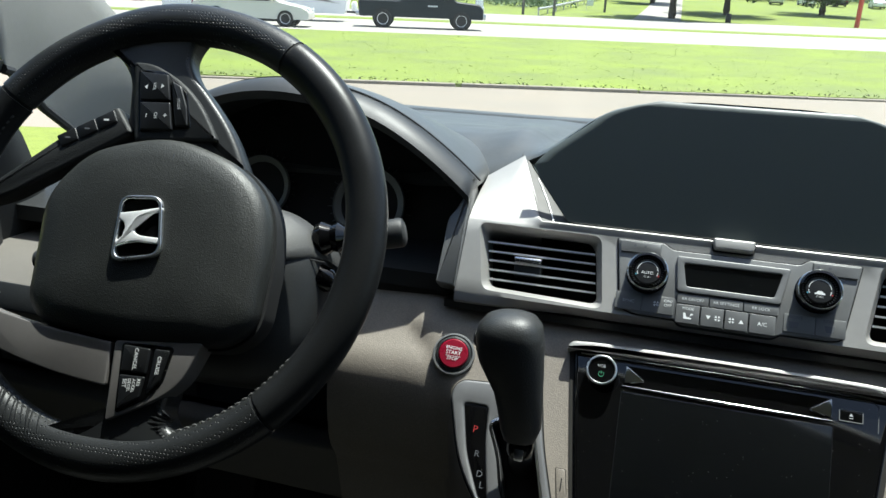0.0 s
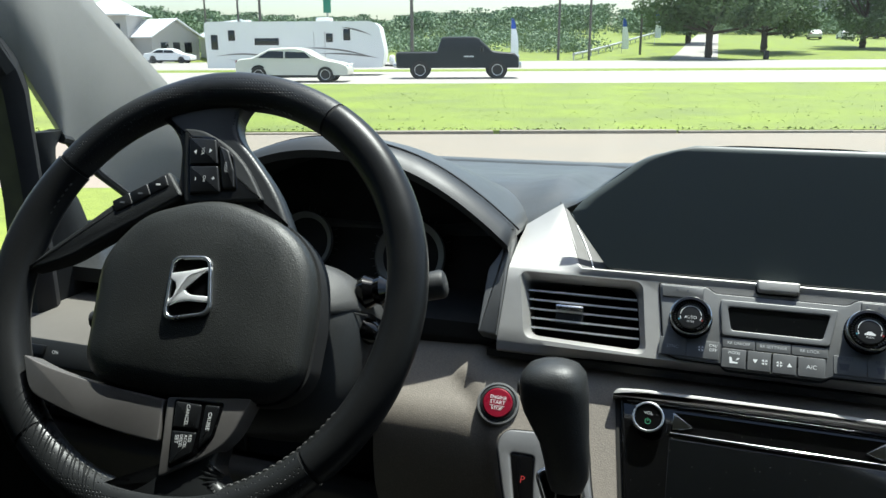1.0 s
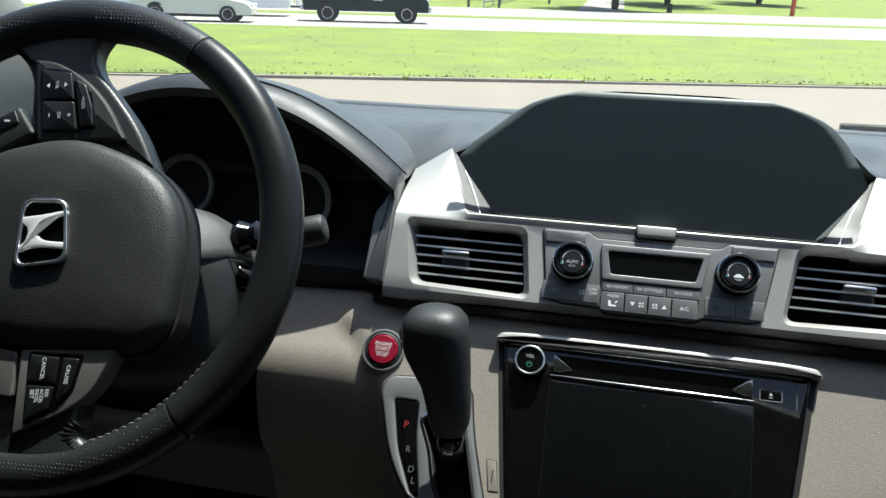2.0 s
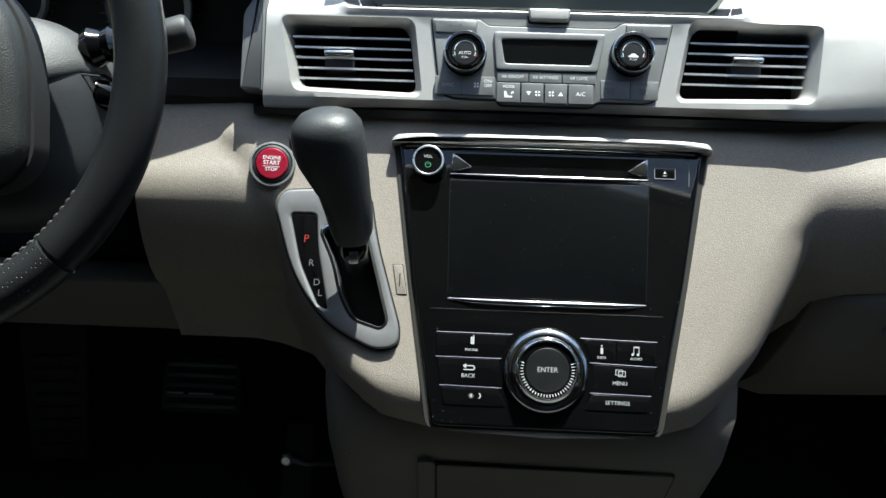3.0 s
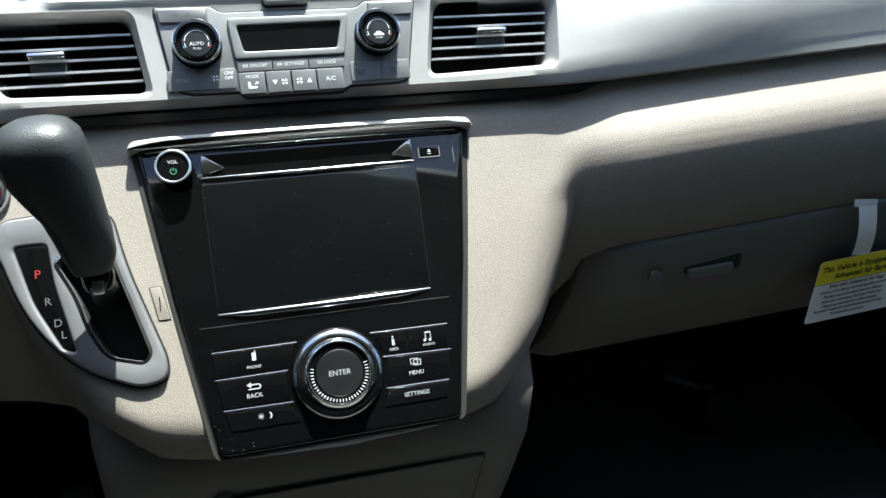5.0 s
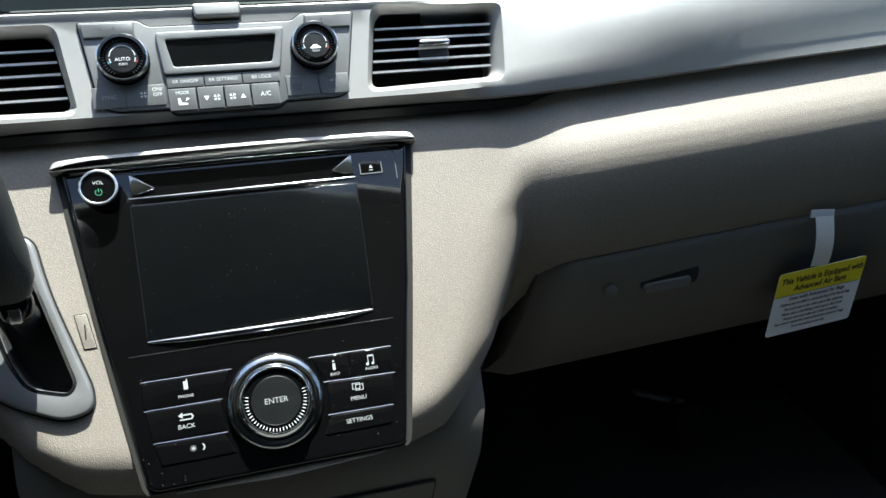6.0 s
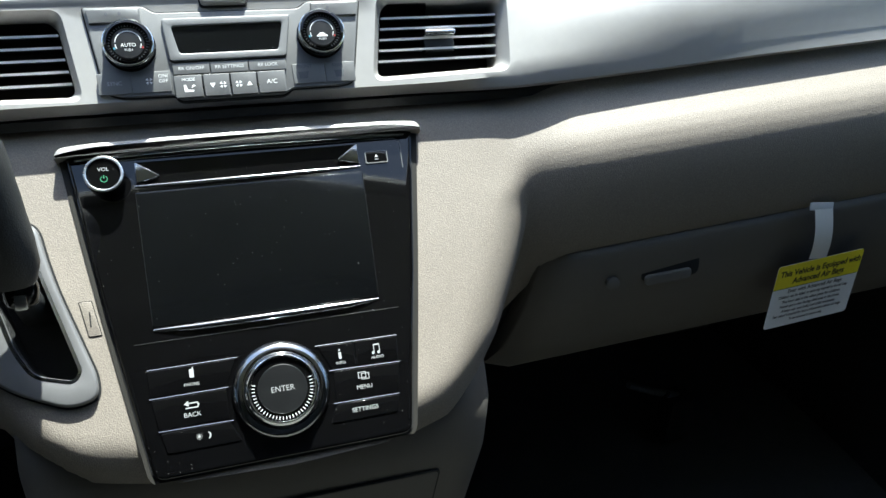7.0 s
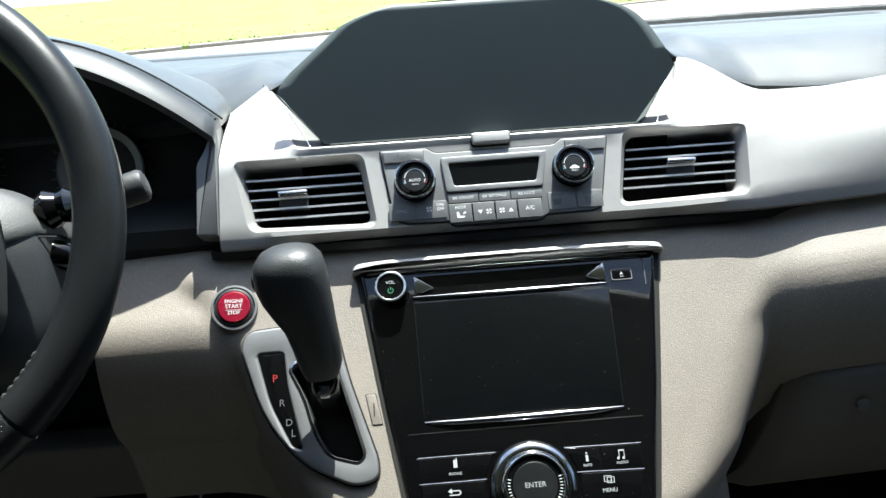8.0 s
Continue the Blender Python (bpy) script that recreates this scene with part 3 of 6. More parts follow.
part("tab_shadow_gap", prism(rounded([(-0.025, 0.0455), (0.018, 0.0455), (0.0158, 0.0325), (-0.0228, 0.0325)], 0.003), -0.001, 0.0012), DEEP, tab)


# ---- air vents ----
def air_vent(v):
    t = thing("air_vent", "rectangular air vent with black slats and chrome slat edges", "air vent", at=CLIMATE, group="centre air vents")
    inner = rounded(v, 0.009, 6)
    part("duct", loft([[(x, y, -0.0135) for x, y in grown(inner, 0.001)], [(x, y, -0.055) for x, y in inner]][::-1], False), DEEP, t)
    part("duct_back", prism(inner, -0.062, -0.056), DEEP, t)
    (xl, yt), (xr, _), (xr2, yb), (xl2, _) = v
    for k in range(5):
        f = 0.19 + 0.158 * k
        y = yt + (yb - yt) * f
        a, b = xl + (xl2 - xl) * f + 0.001, xr + (xr2 - xr) * f - 0.001
        slat = part("slat", prism([(a, -0.0007), (b, -0.0007), (b, 0.0007), (a, 0.0007)], -0.024, 0.0), DARK, t, at=pose(0, y, -0.013, 14, 0, 0))
        part("slat_edge", box(a, b, -0.0008, 0.0012, -0.0003, 0.0007), SLAT_EDGE, slat, "bright slat edge")
    xm, ym = (xl + xr + xr2 + xl2) / 4 - (0.0137 if xl < 0 else 0), (yt + yb) / 2
    part("slider", box(xm - 0.0145, xm + 0.0145, ym - 0.013, ym + 0.004, -0.026, -0.0125, 0.002), DARK, t)
    part("slider_grip", box(xm - 0.0145, xm + 0.0145, ym + 0.0005, ym + 0.0055, -0.016, -0.0045, 0.0018), SATIN, t, "satin chrome slider grip")
    return t


for v in VENTS:
    air_vent(v)

# ---- climate control unit ----
climate = thing("climate_control", "grey climate control panel with two dials, a display and buttons", "climate control", at=CLIMATE)
face = rounded([(-0.1135, 0.0345), (-0.068, 0.0345), (-0.060, 0.0285), (0.058, 0.0285), (0.065, 0.0345), (0.1115, 0.0345), (0.0975, -0.038), (0.088, -0.0405), (0.045, -0.041), (0.037, -0.0455), (-0.046, -0.0455), (-0.051, -0.041), (-0.09, -0.0405), (-0.1035, -0.036)], [0.002, 0.004, 0.004, 0.004, 0.004, 0.002, 0.006, 0.004, 0.002, 0.003, 0.003, 0.002, 0.004, 0.008])
part("gap", prism(grown(face, 0.0012), -0.004, 0.0012), DEEP, climate)
part("faceplate", prism(face, 0.0, 0.0032, 0.001), UNIT, climate)
part("display_frame", plate(rounded([(-0.055, 0.0225), (0.0495, 0.0225), (0.0425, -0.0135), (-0.0515, -0.0135)], 0.003), [rounded([(-0.048, 0.0158), (0.0425, 0.0165), (0.0365, -0.0075), (-0.0435, -0.0075)], 0.003)], 0.003, 0.0062, 0.0009), FRAME_GREY, climate)
part("lcd", prism(rounded([(-0.051, 0.017), (0.043, 0.017), (0.037, -0.008), (-0.044, -0.008)], 0.003), 0.0028, 0.0042), SCREEN, climate)
part("heater_button", prism(rounded([(-0.1115, 0.0325), (-0.0705, 0.0325), (-0.0705, 0.0205), (-0.1095, 0.0205)], 0.001), 0.002, 0.0052, 0.0009), UNIT, climate)
part("heater_button", prism(rounded([(0.0685, 0.0325), (0.1095, 0.0325), (0.1075, 0.0205), (0.0685, 0.0205)], 0.001), 0.002, 0.0052, 0.0009), UNIT, climate)


def button_row(xs, y0, y1, names, z=0.0055, ink=PANEL_INK, size=0.0055):
    for (a, b), text in zip(xs, names):
        k = part("button", prism(rounded([(a, y1), (b, y1), (b - 0.0004, y0), (a + 0.0004, y0)], 0.001), 0.002, z, 0.0003), UNIT, climate)
        if text:
            words("print", text, size, pose((a + b) / 2, (y0 + y1) / 2, z + 0.0001), ink, k)


button_row([(-0.0505, -0.0212), (-0.0206, 0.0098), (0.0104, 0.0415)], -0.0245, -0.0152, ["RR ON/OFF", "RR SETTINGS", "RR LOCK"], 0.0049, GREY_INK, 0.004)
button_row([(-0.0505, -0.0283), (-0.0275, -0.0064), (-0.0056, 0.0155), (0.0163, 0.0395)], -0.0438, -0.0255, ["", "", "", "A/C"], 0.0049, PANEL_INK, 0.0054)
for x in (-0.0279, -0.006, 0.0159):
    part("button_post", prism(rounded([(x - 0.0008, -0.026), (x + 0.0008, -0.026), (x + 0.0008, -0.0365), (x - 0.0008, -0.0365)], 0.0006), 0.003, 0.0053, 0.0003), BUTTON, climate)
button_row([(-0.1085, -0.083), (-0.0826, -0.0525)], -0.0378, -0.0205, ["SYNC", ""], 0.0041, SYNC_INK, 0.0045)
button_row([(0.046, 0.0735), (0.074, 0.1)], -0.0378, -0.0205, ["", ""], 0.0041)
words("print", "MODE", 0.0038, pose(-0.0393, -0.0293, 0.0051), PANEL_INK, climate)
words("print", "ON/\nOFF", 0.0042, pose(-0.0585, -0.0268, 0.0043), PANEL_INK, climate)


def fan_icon(x, y, z, parent, mat=PANEL_INK, r=0.003):
    bm = bmesh.new()
    for k in range(4):
        a = k * math.pi / 2 + 0.5
        prism([(x + r * 0.15 * math.cos(a), y + r * 0.15 * math.sin(a)), (x + r * math.cos(a - 0.1), y + r * math.sin(a - 0.1)), (x + r * math.cos(a + 0.75), y + r * math.sin(a + 0.75))], z, z + 0.0002, bm=bm)
    part("fan_symbol", bm, mat, parent)


def arrow(x, y, z, parent, up, mat=PANEL_INK, r=0.0023):
    part("arrow_symbol", prism([(x - r, y - r * 0.8 * up), (x + r, y - r * 0.8 * up), (x, y + r * 0.9 * up)], z, z + 0.0002), mat, parent)


arrow(-0.0205, -0.035, 0.0049, climate, -1)
fan_icon(-0.0122, -0.035, 0.0049, climate)
fan_icon(0.0005, -0.035, 0.0049, climate)
arrow(0.0092, -0.035, 0.0049, climate, 1)
fan_icon(-0.0695, -0.0285, 0.0041, climate)
seat = bmesh.new()
prism([(-0.043, -0.0395), (-0.036, -0.0395), (-0.0355, -0.038), (-0.0405, -0.0375), (-0.0415, -0.0335), (-0.0435, -0.0335)], 0.0049, 0.0051, bm=seat)
prism([(-0.0375, -0.0365), (-0.034, -0.0345), (-0.0355, -0.0335), (-0.0365, -0.034)], 0.0049, 0.0051, bm=seat)
part("airflow_symbol", seat, PANEL_INK, climate)
for x in (0.055, 0.086):
    icon = bmesh.new()
    prism([(x - 0.0045, -0.0275), (x + 0.0045, -0.0275), (x + 0.0032, -0.0335), (x - 0.0032, -0.0335)], 0.0041, 0.0043, bm=icon)
    part("defrost_symbol", icon, DIM_INK, climate)
words("print", "FRONT", 0.0042, pose(0.056, -0.0232, 0.0042), DIM_INK, climate)
words("print", "REAR", 0.0042, pose(0.085, -0.0232, 0.0042), DIM_INK, climate)
for x in (-0.096, -0.086, 0.073, 0.083):
    part("lamp_mark", prism(circle(0.0013, 12, x, 0.028), 0.0052, 0.0054), DIM_INK, climate)


def dial(x, y):
    k = part("dial", lathe([(0.0225, 0.0), (0.0225, 0.002), (0.0215, 0.0025), (0.0215, 0.011), (0.0205, 0.0138), (0.0180, 0.0145), (0.0165, 0.0095), (0.0, 0.0092)], 48), PIANO, climate, "black and chrome temperature dial", at=pose(x, y, 0.003) @ Matrix.Scale(0.9, 4))
    part("ring", hoop(0.0205, 0.0012, 0.0128, 56, 10), CHROME, k)
    ticks = bmesh.new()
    for i in range(34):
        a = math.radians(-60 + 300 * i / 33)
        c, s_ = math.cos(a), math.sin(a)
        prism([(0.0152 * c - 0.0003 * s_, 0.0152 * s_ + 0.0003 * c), (0.0152 * c + 0.0003 * s_, 0.0152 * s_ - 0.0003 * c), (0.0168 * c + 0.0003 * s_, 0.0168 * s_ - 0.0003 * c), (0.0168 * c - 0.0003 * s_, 0.0168 * s_ + 0.0003 * c)], 0.0105, 0.0114, bm=ticks)
    part("tick_marks", ticks, GUNMETAL, k)
    part("cap", lathe([(0.0142, 0.009), (0.0142, 0.0108), (0.0135, 0.0115), (0.0, 0.0119)], 40), BUTTON, k)
    arc = bmesh.new()
    for i in range(22):
        a0, a1 = math.radians(-25 + 230 * i / 22), math.radians(-25 + 230 * (i + 1) / 22)
        if i in (2, 19):
            continue
        prism([(r * math.cos(a), r * math.sin(a)) for a, r in ((a0, 0.0105), (a0, 0.0113), (a1, 0.0113), (a1, 0.0105))], 0.0114, 0.0118, bm=arc)
    part("scale_arc", arc, GREY_INK, k)
    part("cold_mark", prism(circle(0.001, 10, -0.0118, -0.0045), 0.0115, 0.0119), BLUE_INK, k)
    part("warm_mark", prism(circle(0.001, 10, 0.0118, -0.0045), 0.0115, 0.0119), RED_INK, k)
    return k


d1 = dial(-0.0812, 0.0005)
words("print", "AUTO", 0.0046, pose(0, -0.002, 0.0121), WHITE_INK, d1)
words("print", "PUSH", 0.003, pose(0, -0.0065, 0.012), GREY_INK, d1)
d2 = dial(0.0738, 0.0038)
carico = bmesh.new()
prism([(-0.005, -0.0052), (0.005, -0.0052), (0.005, -0.0038), (0.0033, -0.0031), (0.0016, -0.0014), (-0.002, -0.0014), (-0.0035, -0.0032), (-0.005, -0.0039)], 0.0119, 0.0122, bm=carico)
part("car_symbol", carico, WHITE_INK, d2)
words("print", "PUSH", 0.003, pose(0, -0.0075, 0.012), GREY_INK, d2)

# ---- audio unit in the stack ----
audio = thing("audio_unit", "glossy black audio unit with touch screen and large dial", "audio unit", at=STACK)
body = rounded([(-0.1395, 0.187), (0.1405, 0.187), (0.121, 0.06), (0.0975, -0.071), (-0.0985, -0.071), (-0.121, 0.06)], [0.006, 0.006, 0.1, 0.008, 0.008, 0.1], 6)
part("surround", prism([(x, max(y, -0.0725)) for x, y in grown(body, 0.0048)], -0.02, 0.0012), SURROUND, audio, "grey-brown surround")
part("surround_gap", prism(grown(body, 0.0012), -0.01, 0.0019), DEEP, audio)
part("fascia", prism(body, -0.01, 0.005, 0.003), PIANO, audio, "glossy piano black fascia")
part("side_trim", tube([(0.137, 0.175, 0.0048), (0.1195, 0.06, 0.0048), (0.0965, -0.06, 0.0048)], 0.0009, 8), PIANO, audio)
part("side_trim", tube([(-0.1365, 0.175, 0.0042), (-0.1195, 0.06, 0.0042), (-0.0975, -0.06, 0.0042)], 0.0008, 8), PIANO, audio)
rail_pts = rounded([(-0.1462, 0.1795), (-0.1425, 0.1885), (-0.12, 0.1905), (0, 0.192), (0.12, 0.1905), (0.1435, 0.1885), (0.1472, 0.1795), (0.1405, 0.1815), (0.12, 0.1848), (0, 0.1862), (-0.12, 0.1848), (-0.1395, 0.1815)], [0.002, 0.005, 0.02, 0.1, 0.02, 0.005, 0.002, 0.003, 0.02, 0.1, 0.02, 0.003], 4)
part("top_rail", prism(rail_pts, -0.012, 0.0132, 0.0022), SILVER, audio, "satin silver top rail", angle=60)
part("top_strip", tube([(-0.132, 0.1795, 0.0042), (-0.06, 0.1822, 0.0052), (0, 0.1828, 0.0054), (0.06, 0.1822, 0.0052), (0.132, 0.1795, 0.0042)], [0.0012, 0.0027, 0.003, 0.0027, 0.0012], 14), CHROME, audio, "chrome strip under the top rail")
part("inset_line", tube([(-0.128, 0.1762, 0.0052), (0, 0.1785, 0.0054), (0.122, 0.1768, 0.0052), (0.1268, 0.1735, 0.0052), (0.1262, 0.150, 0.0052)], 0.0004, 6), FRAME_GREY, audio)
slot = part("disc_slot", box(-0.088, 0.088, 0.156, 0.174, 0.004, 0.0053), PIANO, audio)
part("slot_lip", tube([(-0.0905, 0.1545, 0.0055), (-0.05, 0.1538, 0.0062), (0, 0.1536, 0.0064), (0.05, 0.1538, 0.0062), (0.0895, 0.1543, 0.0055)], [0.0008, 0.0015, 0.0017, 0.0015, 0.0008], 14), DARK_CHROME, audio, "chrome lip of the disc slot")
for s in (-1, 1):
    part("slot_wing", prism([(s * 0.089, 0.1745), (s * 0.0715, 0.1625), (s * 0.0715, 0.1605), (s * 0.089, 0.1565)], 0.004, 0.0075, 0.001), DARK_CHROME, audio, "chrome wing of the disc slot")
    part("wing_edge", tube([(s * 0.089, 0.173, 0.007), (s * 0.0715, 0.1615, 0.0075), (s * 0.083, 0.1575, 0.0075)], 0.0005, 6), SATIN, audio)
volume = part("volume_knob", lathe([(0.0145, 0.0), (0.0145, 0.008), (0.0138, 0.0108), (0.012, 0.0118), (0.0113, 0.0103), (0.0, 0.0103)], 44), PIANO, audio, "round volume knob with a chrome rim", at=pose(-0.1105, 0.1632, 0.007))
part("ring", hoop(0.0131, 0.0013, 0.0106, 56, 10), BRIGHT, volume)
words("print", "VOL", 0.0042, pose(0.0, 0.0036, 0.0105), AUDIO_INK, volume)
pw = bmesh.new()
for i in range(14):
    a0, a1 = math.radians(120 + 300 * i / 14), math.radians(120 + 300 * (i + 1) / 14)
    prism([(r * math.cos(a), -0.004 + r * math.sin(a)) for a, r in ((a0, 0.0021), (a0, 0.0027), (a1, 0.0027), (a1, 0.0021))], 0.0104, 0.0106, bm=pw)
prism([(-0.0003, -0.0038), (0.0003, -0.0038), (0.0003, -0.0008), (-0.0003, -0.0008)], 0.0104, 0.0106, bm=pw)
part("power_symbol", pw, GREEN_INK, volume)
eject = part("eject_button", prism(rounded([(0.0955, 0.1658), (0.1135, 0.1658), (0.1135, 0.1565), (0.0955, 0.1565)], 0.0012), 0.004, 0.0062, 0.0008), PIANO, audio)
part("eject_frame", plate(rounded([(0.0948, 0.1665), (0.1142, 0.1665), (0.1142, 0.1558), (0.0948, 0.1558)], 0.0015), [rounded([(0.0955, 0.1658), (0.1135, 0.1658), (0.1135, 0.1565), (0.0955, 0.1565)], 0.0012)], 0.005, 0.0064), FRAME_GREY, eject)
arrow(0.1045, 0.1622, 0.0062, eject, 1, SYNC_INK, 0.0016)
part("eject_bar", box(0.1029, 0.1061, 0.1588, 0.1594, 0.0061, 0.0064), SYNC_INK, eject)
part("touch_screen", prism(rounded([(-0.0885, 0.0425), (0.0875, 0.0425), (0.0905, 0.1495), (-0.0905, 0.1495)], 0.002), 0.004, 0.0056, 0.0004), SCREEN, audio, "dark switched-off touch screen")
part("screen_edge", tube([(-0.0885, 0.044, 0.0056), (-0.0905, 0.1495, 0.0056)], 0.0002, 6), BUTTON, audio)
part("screen_edge", tube([(0.0875, 0.044, 0.0056), (0.0905, 0.1495, 0.0056)], 0.0002, 6), BUTTON, audio)
part("screen_rail", tube([(-0.0885, 0.0402, 0.0048), (-0.06, 0.0388, 0.0056), (0, 0.0384, 0.006), (0.06, 0.0388, 0.0056), (0.0872, 0.0402, 0.0048)], [0.001, 0.0027, 0.003, 0.0027, 0.001], 16), DARK_CHROME, audio, "chrome rail below the screen")
part("fascia_seam", tube([(-0.1035, 0.031, 0.005), (0.1025, 0.031, 0.005)], 0.00035, 6), SATIN, audio)


def key(pts, name="key"):
    return part(name, prism(rounded(pts, 0.0016), 0.0035, 0.0058, 0.0004), PIANO, audio)


def key_rail(a, b):
    part("key_rail", tube([(*a, 0.0055), (*b, 0.0055)], 0.0005, 8), DARK_CHROME, audio)


keys = [([(-0.0965, 0.0095), (-0.032, 0.0095), (-0.0405, -0.01), (-0.096, -0.01)], "PHONE", (-0.0655, -0.0045), 0.0034),
        ([(-0.0955, -0.0122), (-0.0410, -0.0122), (-0.0410, -0.0345), (-0.0925, -0.0345)], "BACK", (-0.0675, -0.027), 0.0049),
        ([(-0.0915, -0.0372), (-0.041, -0.0372), (-0.034, -0.0525), (-0.088, -0.0525)], "", (0, 0), 0.005),
        ([(0.032, 0.0085), (0.0605, 0.008), (0.0605, -0.011), (0.0405, -0.0105)], "INFO", (0.0485, -0.0068), 0.0033),
        ([(0.0615, 0.008), (0.0965, 0.0075), (0.0955, -0.0122), (0.0615, -0.011)], "AUDIO", (0.0785, -0.0068), 0.0033),
        ([(0.0415, -0.013), (0.0955, -0.0145), (0.0915, -0.037), (0.0405, -0.0365)], "MENU", (0.0645, -0.0285), 0.0047),
        ([(0.0405, -0.039), (0.091, -0.0395), (0.088, -0.0525), (0.034, -0.0525)], "SETTINGS", (0.0625, -0.0455), 0.0049)]
for pts, text, at_, size in keys:
    k = key(pts)
    if text:
        words("print", text, size, pose(at_[0], at_[1], 0.0059), AUDIO_INK, k)
for a, b in (((-0.0965, 0.0105), (-0.030, 0.0103)), ((-0.0967, -0.0112), (-0.0395, -0.0112)), ((-0.0925, -0.0358), (-0.0385, -0.0366)), ((0.030, 0.0093), (0.0968, 0.0083)), ((0.0385, -0.0117), (0.0965, -0.0134)), ((0.0385, -0.0377), (0.0915, -0.0385))):
    key_rail(a, b)
ic = bmesh.new()
prism(rounded([(-0.0665, 0.0005), (-0.0632, 0.0005), (-0.0632, 0.007), (-0.0665, 0.007)], 0.0006), 0.0058, 0.0060, bm=ic)
prism([(-0.0643, 0.007), (-0.0634, 0.007), (-0.0634, 0.0085), (-0.0643, 0.0085)], 0.0058, 0.0060, bm=ic)
part("phone_symbol", ic, AUDIO_INK, audio)
ic = bmesh.new()
prism([(-0.073, -0.0185), (-0.0695, -0.0162), (-0.0695, -0.0208)], 0.0058, 0.0060, bm=ic)
prism([(-0.07, -0.0178), (-0.063, -0.0178), (-0.0615, -0.02), (-0.063, -0.0222), (-0.072, -0.0222), (-0.072, -0.0213), (-0.0635, -0.0213), (-0.063, -0.02), (-0.0635, -0.0188), (-0.07, -0.0188)], 0.0058, 0.0060, bm=ic)
part("back_symbol", ic, AUDIO_INK, audio)
ic = bmesh.new()
prism(circle(0.0008, 10, 0.0485, 0.0035), 0.0058, 0.0060, bm=ic)
prism([(0.0475, -0.0035), (0.0497, -0.0035), (0.0497, 0.0018), (0.0475, 0.0018)], 0.0058, 0.0060, bm=ic)
part("info_symbol", ic, AUDIO_INK, audio)
ic = bmesh.new()
prism([(0.0762, 0.004), (0.0812, 0.004), (0.0812, 0.0028), (0.0762, 0.0028)], 0.0058, 0.0060, bm=ic)
for x in (0.0765, 0.081):
    prism([(x - 0.0003, -0.003), (x + 0.0003, -0.003), (x + 0.0003, 0.003), (x - 0.0003, 0.003)], 0.0058, 0.0060, bm=ic)
    prism(circle(0.0012, 10, x - 0.0009, -0.003), 0.0058, 0.0060, bm=ic)
part("note_symbol", ic, AUDIO_INK, audio)
ic = bmesh.new()
for dx, dy in ((0, 0), (0.0025, -0.0012)):
    bmt = plate([(0.0605 + dx, -0.0165 + dy), (0.067 + dx, -0.0165 + dy), (0.067 + dx, -0.0215 + dy), (0.0605 + dx, -0.0215 + dy)], [[(0.0611 + dx, -0.0171 + dy), (0.0664 + dx, -0.0171 + dy), (0.0664 + dx, -0.0209 + dy), (0.0611 + dx, -0.0209 + dy)]], 0.0058, 0.0060)
    me_ = bpy.data.meshes.new("tmp")
    bmt.to_mesh(me_)
    bmt.free()
    ic.from_mesh(me_)
    bpy.data.meshes.remove(me_)
part("menu_symbol", ic, AUDIO_INK, audio)
ic = bmesh.new()
prism(circle(0.0011, 12, -0.0645, -0.044), 0.0058, 0.0060, bm=ic)
for i in range(8):
    a = i * math.pi / 4
    prism([(-0.0645 + r * math.cos(a + o), -0.044 + r * math.sin(a + o)) for r, o in ((0.0016, -0.15), (0.0024, -0.1), (0.0024, 0.1), (0.0016, 0.15))], 0.0058, 0.0060, bm=ic)
prism([(-0.058 + 0.0022 * math.cos(a), -0.044 + 0.0026 * math.sin(a)) for a in span(-1.5, 1.5, 8)] + [(-0.0582 + 0.0012 * math.cos(a), -0.044 + 0.0021 * math.sin(a)) for a in span(1.5, -1.5, 8)], 0.0058, 0.0060, bm=ic)
part("day_night_symbol", ic, AUDIO_INK, audio)
DIAL_C = (0.0, -0.0195)
part("dial_collar", lathe([(0.0378, 0.0), (0.0378, 0.002), (0.036, 0.0052), (0.0335, 0.0072), (0.0305, 0.0076), (0.0295, 0.004), (0.0, 0.004)], 56), DARK_CHROME, audio, "smoked chrome dial collar", at=pose(*DIAL_C, 0.004))
big = part("rotary_dial", lathe([(0.0285, 0.003), (0.0285, 0.011), (0.0276, 0.014), (0.0256, 0.0156), (0.0247, 0.0155), (0.0243, 0.0148), (0.0242, 0.0132), (0.0, 0.0131)], 56), CHROME, audio, "large chrome-rimmed rotary dial", at=pose(*DIAL_C, 0.004))
part("dial_bowl", lathe([(0.0241, 0.0130), (0.0241, 0.0140), (0.02, 0.0136), (0.0, 0.0136)], 56), PIANO, big)
part("dial_cap", lathe([(0.0188, 0.013), (0.0188, 0.0148), (0.0182, 0.0154), (0.0, 0.0152)], 56), BUTTON, big)
ticks = bmesh.new()
for i in range(33):
    a = math.radians(180 - 15 + 210 * i / 32)
    c, s_ = math.cos(a), math.sin(a)
    prism([(r * c + o * s_, r * s_ - o * c) for r, o in ((0.0208, -0.00028), (0.0208, 0.00028), (0.0232, 0.00028), (0.0232, -0.00028))], 0.0136, 0.0157, bm=ticks)
part("tick_marks", ticks, SLAT_EDGE, big)
words("print", "ENTER", 0.006, pose(0, 0.0, 0.0156), AUDIO_INK, big)

# ---- start button ----
starter = thing("engine_start_button", "round red engine start button in a silver ring", "push button", at=STACK @ pose(-0.2555, 0.1585, 0.001, 4, 6, 0))
part("bezel", lathe([(0.0212, -0.006), (0.0212, 0.003), (0.0205, 0.0048), (0.019, 0.005), (0.0178, 0.003), (0.0, 0.003)], 44), FRAME_GREY, starter)
